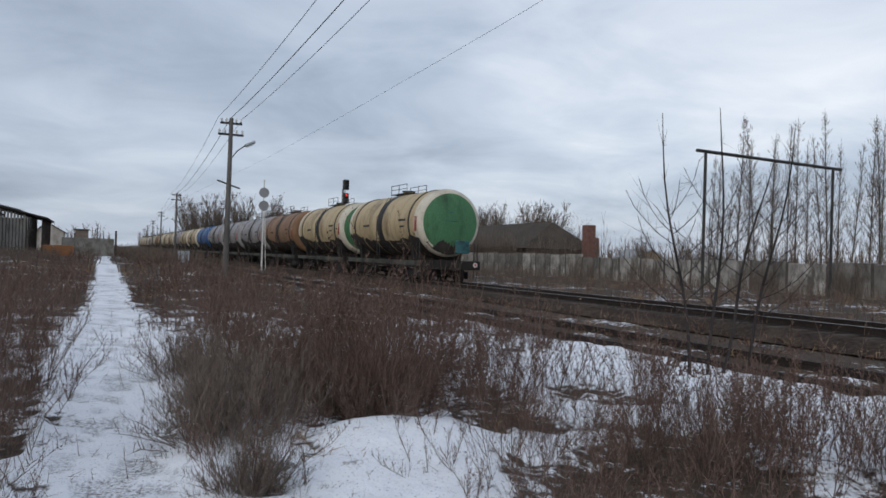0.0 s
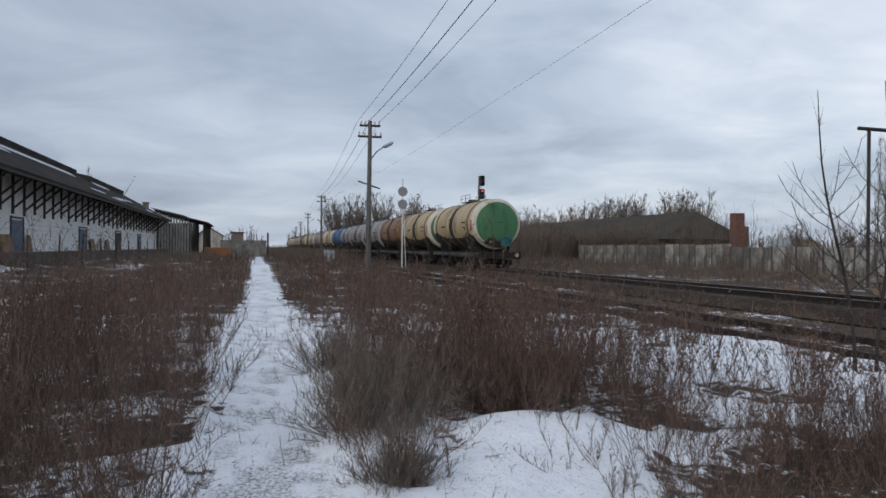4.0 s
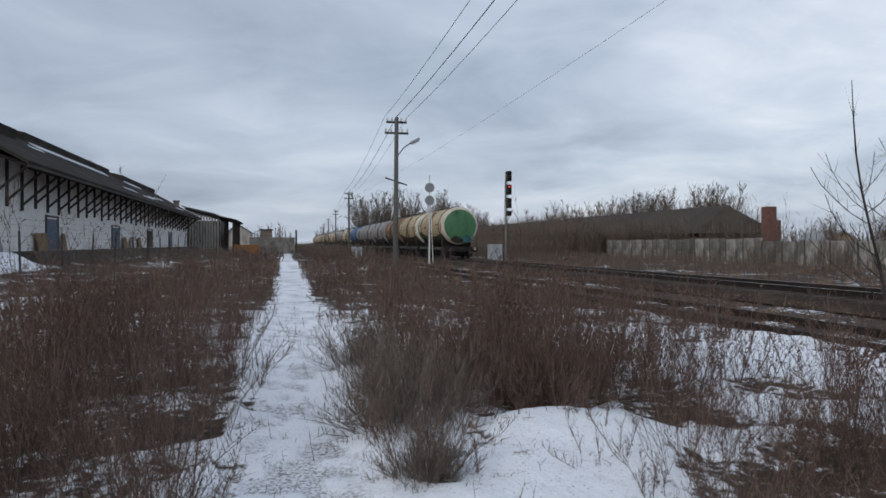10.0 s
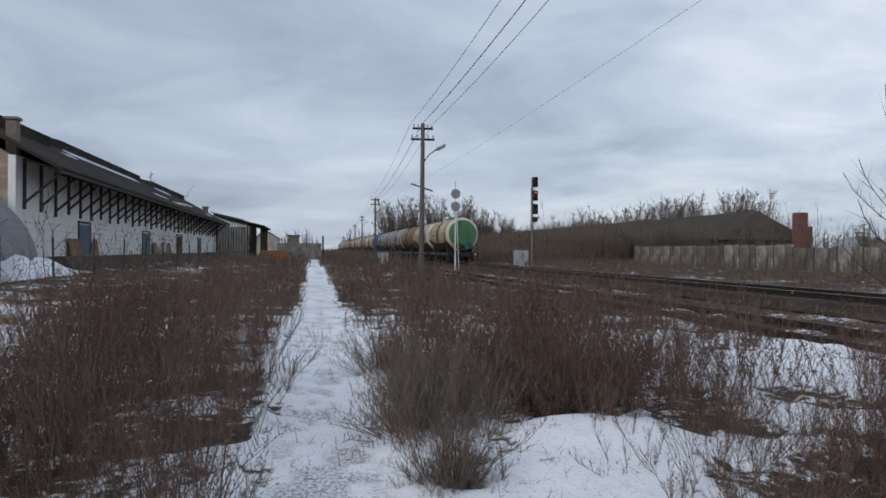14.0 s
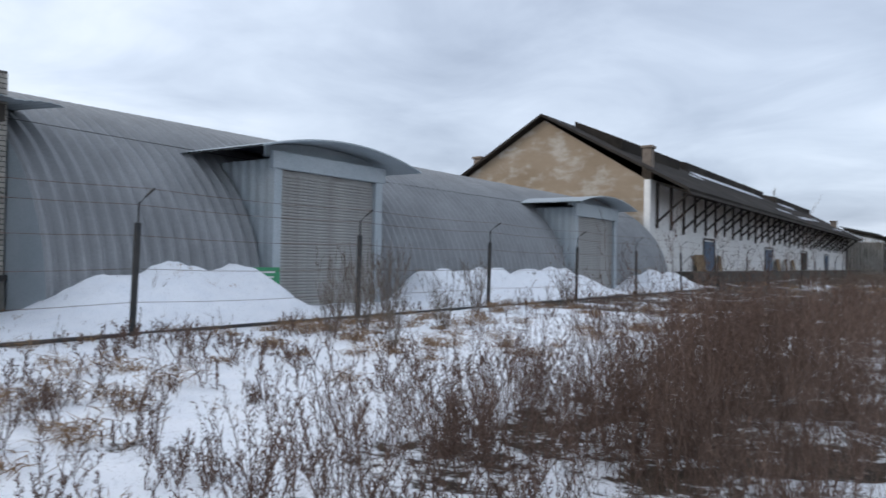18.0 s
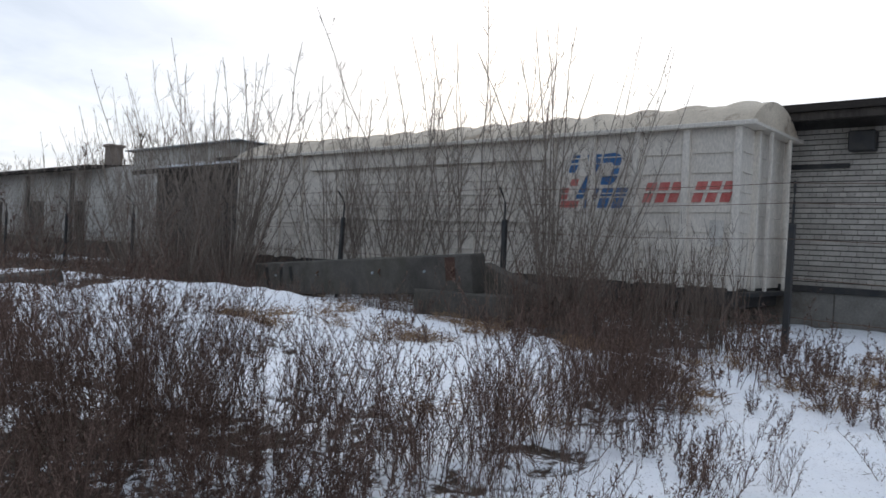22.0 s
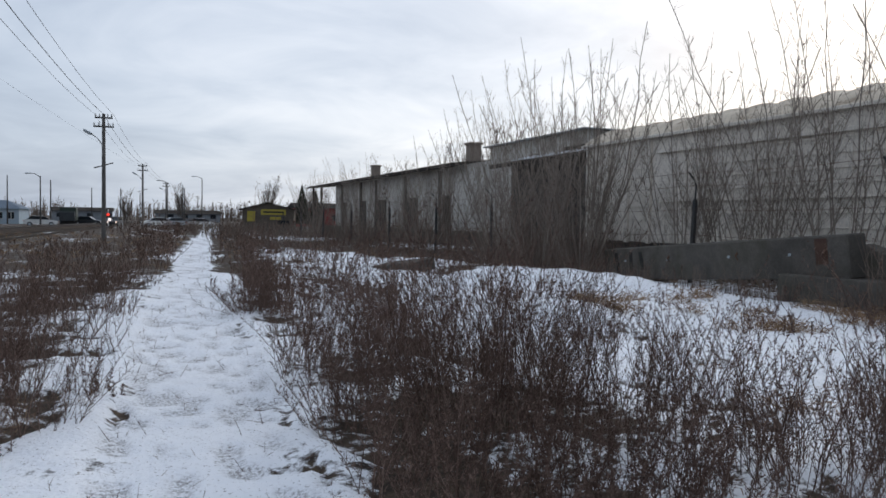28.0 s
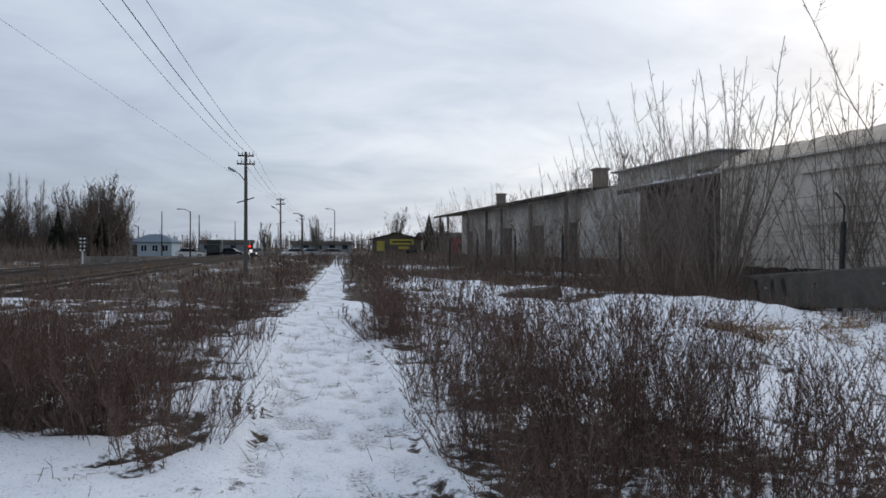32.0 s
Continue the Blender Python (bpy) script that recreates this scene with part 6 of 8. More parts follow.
def weed_at(x, y):
    """How thick the weeds stand, 0 to 1."""
    g = path_gap(x, y)
    r = np.hypot(x, y)
    north, left = y > 0, x < np.interp(y, PATH_Y, PATH_X)
    d = np.full_like(x, 0.30)
    # north of the standing point: a dense belt along the path, looser weeds on the yard side
    d = np.where(north & left, np.where(x > -3.2 - 0.10 * np.minimum(y, 20) + 0.03 * np.maximum(y - 20, 0), 1.0, np.where(y > -0.84 * x, 0.19, 0.30) + 0.11 * step(13, 24, y)), d)
    d = np.where(north & ~left & (x < 8.4), 0.62 + 0.3 * step(8, 14, y), d)
    d = np.where((x >= siding_x(y) - 1.4) & (x < 13.0) & (y < 60), 0.16, d)
    # west: the snowfield
    d = np.where((x < -1.6) & (y < 0.28 * -x) & (y > 0.85 * x), 0.28, d)
    # south-west: a dense belt, then open snow before the fence
    south = left & (y <= 0.85 * x)
    d = np.where(south, np.where(r < 6.2, np.where(y < 1.0 * x, 0.90, 0.62), 0.20), d)
    d = np.where(south & (x > -3.4) & (y > -17), 1.0, d)
    d = np.where(south & (y < -10) & (x <= -3.4) & (x > -9.5), 0.36, d)
    d = np.where(left & (y <= -17) & (x > -12), 0.62, d)
    d = np.where((x > -14.5) & (x < -10.5) & (y < -4.5) & (y > -10.5), 0.8, d)
    d = np.where(~left & (y < -5.8) & (x < 8.2), 0.95, d)
    d = np.where(~left & (y >= -5.8) & (y < 0), 0.36, d)
    clear = np.zeros_like(x)
    for cx, cy, rx, ry in PATCHES:
        clear = np.maximum(clear, np.exp(-0.9 * (((x - cx) / rx) ** 2 + ((y - cy) / ry) ** 2)))
    d = d * (1 - 0.8 * step(0.35, 0.75, clear))
    patchy = step(0.38, 0.54, fbm(x * 0.7 + 3, y * 0.7 + 11))
    d = d * (0.20 + 0.30 * step(0.6, 0.95, d) + (0.9 - 0.30 * step(0.6, 0.95, d)) * patchy)
    d = d * (0.35 + 0.75 * step(0.40, 0.56, fbm(x * 1.7 + 61, y * 1.7 + 23, 3)))
    for cx, cy, q, v in CLUMPS:
        d = np.maximum(d, v * step(1.5, 0.55, np.hypot(x - cx, y - cy) / q + (fbm(x * 1.3 + 8, y * 1.3) - 0.5)))
    d = d * step(-0.02, 0.5, g + 0.9 * (fbm(x * 1.6 + 12, y * 1.6 + 44, 3) - 0.5)) * step(0.04, 0.22, g)
    d = np.where(x < -13.6, d * 0.15, d)
    d = np.where(np.abs(x - track_x(y)) < 2.1, np.where(np.abs(x - track_x(y)) > 1.1, 0.14, 0.0), d)
    d = np.where((np.abs(x - siding_x(y)) < 1.4) & (y < 45), d * 0.35, d)
    return np.where((x < -17.5) & (y > -6.4), 0.0, d)


def scatter(r0, r1, per_m2, keep=weed_at):
    """Random places between two distances from the path's standing point, thinned by a density."""
    n = int(np.pi * (r1 * r1 - r0 * r0) * per_m2)
    r, a = np.sqrt(r0 * r0 + (r1 * r1 - r0 * r0) * RNG.rand(n)), RNG.rand(n) * 2 * np.pi
    x, y = r * np.cos(a), r * np.sin(a)
    ok = RNG.rand(n) < keep(x, y)
    ok &= ~((x > 4) & (y < -2.5) & (x > -1.1 * y)) & ~((x > 2) & (np.abs(y) <= 2.5))
    x, y = x[ok], y[ok]
    return np.stack([x, y, ground_z(x, y) + 0.0], 1)


def kind_at(p):
    """True where the fine reddish stems grow, false for mugwort."""
    x, y = p[:, 0], p[:, 1]
    v = fbm(x * 0.28 + 50, y * 0.28 + 4)
    v = v + np.where((y > 9) & (x < 0.2) & (x > -1.6), 0.10, 0.0) - np.where((y > 0) & (y < 11) & (x <= -1.6), 0.12, 0.0) + np.where((y > 10), 0.08, 0.0) - np.where((y > 0) & (x > 2.5) & (y < 9), 0.12, 0.0) - np.where((y < 0) & (x < -1), 0.10, 0.0) + np.where((y < -6) & (x > 0), 0.16, 0.0)
    return v > 0.5


def weed_plants(soup, c, height, stems, spread, thick, fan, twigs, reach, low, subs, flakes, flake, rise=(28, 58), wood=None):
    """Dry plants at the places c: stems fan from each root, curve up and carry sprays of twigs and crumpled seed leaves."""
    m = len(c)
    if not m:
        return
    unit = lambda v: v / np.maximum(np.linalg.norm(v, axis=1, keepdims=True), 1e-6)
    keep = RNG.rand(m, stems) < (0.45 + 0.55 * RNG.rand(m))[:, None]
    who = np.repeat(np.arange(m), stems)[keep.ravel()]
    n = len(who)
    a = RNG.rand(n) * 2 * np.pi
    out = np.stack([np.cos(a), np.sin(a), np.zeros(n)], 1)
    p = c[who] + out * (spread * np.sqrt(RNG.rand(n)))[:, None]
    p[:, 2] -= 0.03
    tip = np.radians(fan * RNG.rand(n) ** 1.2)
    h = height[who] * (0.55 + 0.45 * RNG.rand(n)) * (1 - 0.25 * np.sin(tip))
    lean = (RNG.randn(m, 3) * np.array([0.10, 0.10, 0.0]))[who]
    d1 = out * np.sin(tip)[:, None] + np.array([0, 0, 1.0]) * np.cos(tip)[:, None] + RNG.randn(n, 3) * 0.07 + lean
    d2 = unit(d1) * np.array([0.8, 0.8, 1.0]) + RNG.randn(n, 3) * 0.14 + lean
    d3 = unit(d2) * np.array([0.9, 0.9, 1.0]) + RNG.randn(n, 3) * 0.20
    p1 = p + unit(d1) * (h * 0.38)[:, None]
    p2 = p1 + unit(d2) * (h * 0.36)[:, None]
    p3 = p2 + unit(d3) * (h * 0.26)[:, None]
    r = thick * (0.7 + 0.6 * RNG.rand(n))
    wood = wood or soup
    wood.rods(p, p1, r, r * 0.85)
    wood.rods(p1, p2, r * 0.85, r * 0.6)
    wood.spikes(p2, p3, r * 0.6)
    def along(q):
        w = q[:, None]
        return np.where(w < 0.38, p + (p1 - p) * (w / 0.38), np.where(w < 0.74, p1 + (p2 - p1) * ((w - 0.38) / 0.36), p2 + (p3 - p2) * ((w - 0.74) / 0.26)))
    for k in range(twigs):
        q = low + (0.97 - low) * (k + RNG.rand(n)) / twigs
        b0 = along(q)
        ln = h * (reach[0] + (reach[1] - reach[0]) * RNG.rand(n)) * (1.15 - 0.75 * q)
        dt = unit(turned(n, *rise) + d2 * 0.35)
        b1 = b0 + dt * ln[:, None]
        soup.slivers(b0, b1, r * 0.75)
        for s in range(subs):
            e0 = b0 + (b1 - b0) * (0.15 + 0.75 * (s + RNG.rand(n)) / subs)[:, None]
            soup.slivers(e0, e0 + unit(turned(n, 5, 70) + dt * 0.6) * (ln * (0.3 + 0.4 * RNG.rand(n)))[:, None], r * 0.55)
        for s in range(flakes):
            g = 0.25 + 0.8 * (s + RNG.rand(n)) / flakes
            e0 = b0 + (b1 - b0) * g[:, None] + RNG.randn(n, 3) * flake * 0.35
            soup.slivers(e0, e0 + unit(dt + RNG.randn(n, 3) * 0.75) * (flake * (1.0 + 1.5 * RNG.rand(n)))[:, None], flake * (0.22 + 0.25 * RNG.rand(n)))
    if flakes:
        for s in range(6):
            e0 = along(0.72 + 0.27 * RNG.rand(n))
            soup.slivers(e0, e0 + unit(d3 + RNG.randn(n, 3) * 0.6) * (flake * (1.0 + 1.4 * RNG.rand(n)))[:, None], flake * (0.25 + 0.25 * RNG.rand(n)))


def make_weeds():
    mug, fine = Soup(), Soup()
    def grow(r0, r1, dens, mug_spec, fine_spec, hs=1.0):
        p = scatter(r0, r1, dens)
        k = kind_at(p)
        x, y = p[:, 0], p[:, 1]
        low = np.where((x > siding_x(y) - 1.75) & (x < 17.6) & (y < 60), 0.40, 1.0)
        low = np.where((y < -11) & (x > 0.4), np.where((x > 3.2) & (y < -13), 0.38, 0.65), low)
        thick = np.clip(weed_at(x, y), 0, 1)
        away = np.hypot(x, y)
        boost = (1.0 + 0.28 * step(0.95, 1.3, weed_at(x, y)) * step(4.6, 6.0, away)) * (0.66 + 0.34 * step(3.6, 5.4, away))
        boost = boost * np.where((y > 8) & (x < -1.8), 0.78, 1.0)
        ht = boost * hs * (0.42 + 0.58 * step(0.15, 0.85, thick)) * (0.82 + 0.5 * fbm(x * 0.6, y * 0.6)) * (0.62 + 0.55 * step(0.36, 0.62, fbm(x * 1.4 + 5, y * 1.4 + 90, 3))) * (0.75 + 0.45 * RNG.rand(len(p))) * low
        weed_plants(mug, p[~k], ht[~k] * 1.34, *mug_spec)
        weed_plants(fine, p[k], ht[k] * 1.2, *fine_spec)
    # stems, spread, thickness, fan, twigs, reach, lowest twig, sub-twigs, seed leaves, their size, rise
    grow(3.3, 9.0, 15.0, (7, 0.14, 0.0034, 26, 14, (0.10, 0.27), 0.14, 1, 6, 0.0118), (8, 0.16, 0.0029, 42, 14, (0.15, 0.36), 0.08, 4, 1, 0.010, (16, 68)))
    grow(9.0, 20.0, 9.5, (5, 0.18, 0.0052, 28, 8, (0.10, 0.28), 0.15, 0, 3, 0.026), (6, 0.20, 0.0050, 40, 9, (0.16, 0.36), 0.06, 2, 0, 0.0, (16, 64)))
    grow(20.0, 42.0, 2.2, (5, 0.28, 0.0095, 30, 6, (0.12, 0.30), 0.15, 0, 2, 0.045), (6, 0.30, 0.0105, 36, 7, (0.16, 0.38), 0.06, 1, 0, 0.0, (14, 48)))
    grow(42.0, 120.0, 0.26, (4, 0.5, 0.026, 34, 4, (0.2, 0.4), 0.1, 0, 1, 0.10), (4, 0.5, 0.034, 36, 5, (0.2, 0.42), 0.05, 0, 0, 0.0, (14, 48)), 1.05)
    tagged(new("mugwort_thicket", mug.mesh("mugwort_thicket", M_MUGW)), "thick dry dark-brown mugwort standing in old snow", "weeds", kind="stuff")
    tagged(new("dry_stem_thicket", fine.mesh("dry_stem_thicket", M_FINE)), "dense reddish-brown dry stems beside the path", "weeds", kind="stuff")


def make_grass():
    s, litter = Soup(), Soup()
    def tuft(x, y):
        bare = step(0.62, 0.42, snow_at(x, y))
        v = 0.08 + 0.75 * bare + 0.5 * step(0.55, 0.75, fbm(x * 0.8 + 20, y * 0.8)) + 0.15 * ((x < -4.5) & (y > -4))
        return v * np.where(np.abs(x - track_x(y)) < 1.9, 0.3, 1.0) * step(0.1, 0.4, path_gap(x, y))
    for r0, r1, dens, blades, ln, th in ((3.6, 12, 2.2, 10, 0.20, 0.0030), (12, 30, 0.8, 8, 0.28, 0.006), (30, 70, 0.3, 9, 0.42, 0.011)):
        p = scatter(r0, r1, dens, tuft)
        p = p[p[:, 0] > -19.5]
        for k in range(blades):
            n = len(p)
            a = p + np.concatenate([RNG.randn(n, 2) * 0.06 * ln / 0.24, np.zeros((n, 1))], 1)
            m = a + turned(n, 10, 60) * (ln * (0.3 + 0.4 * RNG.rand(n)))[:, None]
            e = m + turned(n, 45, 105) * (ln * (0.3 + 0.3 * RNG.rand(n)))[:, None]
            s.slivers(m, a, np.full(n, th * 1.1))
            s.slivers(m, e, np.full(n, th * 1.1))
    # thick straw tussocks in the snowfield before the brick store and the hangar
    n = 420
    c = np.stack([-5.0 - 8.0 * RNG.rand(n), -11.5 + 36 * RNG.rand(n), np.zeros(n)], 1)
    c = c[fbm(c[:, 0] * 0.5 + 71, c[:, 1] * 0.5) > 0.47]
    size = 0.8 + 1.1 * RNG.rand(len(c))
    for k in range(64):
        n = len(c)
        a = c + np.concatenate([RNG.randn(n, 2) * 0.09 * size[:, None], np.zeros((n, 1))], 1)
        a[:, 2] = ground_z(a[:, 0], a[:, 1]) + 0.02
        m = a + turned(n, 15, 62) * (0.13 * size * (0.6 + 0.8 * RNG.rand(n)))[:, None]
        e = m + turned(n, 60, 115) * (0.16 * size * (0.4 + 0.8 * RNG.rand(n)))[:, None]
        s.slivers(m, a, np.full(n, 0.0052))
        s.slivers(m, e, np.full(n, 0.0052))
    tagged(new("dry_grass", s.mesh("dry_grass", M_STRAW)), "tufts of flattened straw-coloured dry grass", "grass", kind="stuff")
    # broken stems lying about and stubble poking through the snow
    for r0, r1, dens, th in ((3.6, 14, 22.0, 0.0032), (14, 34, 5.0, 0.006)):
        p = scatter(r0, r1, dens, lambda x, y: np.where(x < 8.0, 0.35 + 0.6 * step(0.5, 0.0, np.abs(path_gap(x, y))), 0.1))
        n = len(p)
        p[:, 2] += 0.055
        lie = turned(n, 78, 93)
        s0 = RNG.rand(n) < 0.35
        lie[s0] = turned(int(s0.sum()), 5, 50)
        b = p + lie * (0.06 + 0.22 * RNG.rand(n) ** 2)[:, None]
        litter.spikes(p, b, np.full(n, th))
        mid = p + (b - p) * 0.5
        litter.spikes(mid, mid + turned(n, 40, 92) * (0.03 + 0.08 * RNG.rand(n))[:, None], np.full(n, th * 0.7))
    tagged(new("fallen_stems", litter.mesh("fallen_stems", M_MUGW)), "broken dry stems lying on and poking through the snow", "plant litter", kind="stuff")


make_ground()
make_weeds()
make_grass()


def twiggy(seed, height, spread, stems, forks, tilt, thick, density=1.0, straight=0.35, fat=1.0):
    """A bare woody plant: stems that fork into limbs and fine twigs. Returns the shoots' and the twigs' triangles."""
    rs = np.random.RandomState(seed)
    shoots, twigs = [Soup() for _ in range(stems)], Soup()
    def rows(n, tl, th, base=None, pull=0.0):
        a, t = rs.rand(n) * 2 * np.pi, np.radians(tl + (th - tl) * rs.rand(n))
        d = np.stack([np.cos(a) * np.sin(t), np.sin(a) * np.sin(t), np.cos(t)], 1)
        if base is not None:
            d = d * (1 - pull) + base * pull
            d /= np.linalg.norm(d, axis=1, keepdims=True)
        return d
    segs = 5
    base = np.concatenate([rs.randn(stems, 2) * spread * 0.07, np.full((stems, 1), -0.15)], 1)
    d = rows(stems, *tilt)
    h = height * (0.62 + 0.38 * rs.rand(stems))
    h[0] = height
    pts, p = [base], base
    for k in range(segs):
        d = d + rs.randn(stems, 3) * (0.02 if stems == 1 else 0.07) + np.array([0, 0, straight * 0.12])
        d /= np.linalg.norm(d, axis=1, keepdims=True)
        p = p + d * (h / segs)[:, None]
        pts.append(p)
    rad = thick * (h / height)
    for k in range(segs):
        a, b = rad * (1 - k / segs) ** 0.8 + 0.004, rad * max(1 - (k + 1) / segs, 0.02) ** 0.8 + 0.003
        for j in range(stems):
            shoots[j].rods(pts[k][j:j + 1], pts[k + 1][j:j + 1], a[j:j + 1], b[j:j + 1], 6 if thick > 0.05 else 4)
    P = np.stack(pts, 1)
    # limbs off the stems
    nb = int(forks * density)
    src = rs.randint(0, stems, nb * stems)
    q = 0.16 + 0.8 * rs.rand(len(src)) ** 0.85
    i = np.minimum((q * segs).astype(int), segs - 1)
    f = (q * segs - i)[:, None]
    a = P[src, i] * (1 - f) + P[src, i + 1] * f
    dd = rows(len(src), 22, 55)
    ln = h[src] * (0.10 + 0.28 * rs.rand(len(src))) * (1.12 - q) * (spread / max(height, 0.1) * 2.2 + 0.25)
    m = a + dd * (ln * 0.5)[:, None]
    d2 = dd + np.array([0, 0, 0.45])
    d2 /= np.linalg.norm(d2, axis=1, keepdims=True)
    e = m + d2 * (ln * 0.6)[:, None]
    r = rad[src] * (1 - q) * 0.42 + 0.004
    for j in range(stems):
        q_ = src == j
        if q_.any():
            shoots[j].rods(a[q_], m[q_], r[q_], r[q_] * 0.7, 3)
            shoots[j].spikes(m[q_], e[q_], r[q_] * 0.7, 3)
    # twigs off the limbs
    for k in range(7 if height < 3 else 5):
        g = rs.rand(len(src))[:, None]
        s0 = np.where(g < 0.5, a + (m - a) * g * 2, m + (e - m) * (g - 0.5) * 2)
        dt = rows(len(src), 10, 60, d2, 0.4)
        tl = (ln * (0.18 + 0.3 * rs.rand(len(src))))[:, None]
        s1 = s0 + dt * tl
        twigs.slivers(s0, s1, np.maximum(r * 0.35, 0.0038 * fat))
        for w in range(2):
            s2 = s0 + (s1 - s0) * (0.3 + 0.5 * rs.rand(len(src)))[:, None]
            twigs.slivers(s2, s2 + rows(len(src), 5, 60, d2, 0.3) * tl * 0.55, np.full(len(src), 0.0031 * fat))
    return shoots, twigs


def woody(name, label, category, group, spec, mats, parts=("trunk", "crown")):
    t = thing(name, label, category, group)
    shoots, twigs = twiggy(*spec)
    if len(shoots) > 30:
        # too fine to pick apart: one bundle
        for q in shoots[1:]:
            shoots[0].put(np.concatenate(q.v), np.concatenate(q.t))
        shoots = shoots[:1]
    for nm, q, mt in [(parts[0], q, mats[0]) for q in shoots] + [(parts[1], twigs, mats[1])]:
        o = new(nm, q.mesh(nm, mt))
        o.parent = t
    return t


def plant(protos, places):
    """Copies of a few grown plants: (x, y, turn, size) each."""
    done = set()
    for k, (x, y, turn, size) in enumerate(places):
        p = protos[k % len(protos)]
        m = pose(x, y, float(ground_z(np.array([x]), np.array([y]))[0]), 0, 0, turn) @ Matrix.Scale(size, 4)
        if k < len(protos):
            p.matrix_basis = m
        else:
            q = copy_thing(p, pose(0, 0, 0))
            q.matrix_basis = m


# the grey bush by the path, and others like it
def low_bush(roots, height, fan, mat, label, group):
    t = thing("twiggy_bush", label, "bush", group)
    a = RNG.rand(roots) * 2 * np.pi
    c = np.stack([np.cos(a) * 0.2, np.sin(a) * 0.2, np.zeros(roots)], 1)
    shoots, twigs = Soup(), Soup()
    weed_plants(twigs, c, np.full(roots, height), 16, 0.14, 0.0040, fan, 12, (0.14, 0.34), 0.15, 4, 0, 0.0, (12, 62), shoots)
    for nm, q in (("shoot", shoots), ("twig_crown", twigs)):
        o = tagged(new(nm, q.mesh(nm, mat)), kind="stuff")
        o.parent = t
    return t


GREY, RED = "low grey twiggy bush growing out of the snow", "dense reddish-brown bush among the dry weeds"
plant([low_bush(15, 1.08, 80, M_GREYB, GREY, "twiggy bushes"), low_bush(11, 1.1, 72, M_GREYB, GREY, "twiggy bushes")],
      [(1.08, 6.15, 0, 1.0), (1.15, 7.5, 300, 0.8), (1.0, 4.85, 60, 0.55), (0.95, 9.4, 140, 0.8), (2.6, -7.4, 200, 0.8)])
plant([low_bush(9, 1.12, 76, M_MUGW, RED, "reddish bushes"), low_bush(8, 1.15, 70, M_MUGW, RED, "reddish bushes")],
      [(2.3, 6.75, 0, 0.95), (2.9, 7.3, 120, 1.0), (1.95, 7.9, 240, 0.9), (3.4, 8.4, 60, 1.05), (2.6, 9.3, 200, 1.0), (-7.3, -3.7, 30, 1.1), (1.6, -7.0, 90, 0.95), (-1.75, -12.4, 80, 0.95), (1.3, -13.0, 10, 0.9), (0.6, -17.5, 45, 0.9), (-2.6, -17.0, 160, 0.95)])
plant([woody("sapling_bush", "sparse bush of thin upright shoots in the snow", "bush", "thin bushes by the hangar", (8 + k, 2.3, 1.0, 16, 7, (3, 24), 0.0075, 1.0, 0.7), (M_GREYB, M_GREYB), ("stem", "twig_crown")) for k in range(2)],
      [(-10.6, 12.4, 40, 1.0), (-10.2, 11.0, 90, 0.9), (-11.6, 14.6, 120, 1.05), (-9.2, 13.4, 200, 0.75), (-12.0, 19.2, 30, 0.9), (-11.8, 25.0, 170, 0.8), (-7.6, 9.6, 10, 0.6)])
# the young trees by the siding: a leader each, with a few long arching side branches
M_DTWIG = leafy_mat("dark_young_bark", (0.028, 0.024, 0.024), (0.040, 0.034, 0.033), (0.055, 0.047, 0.045))


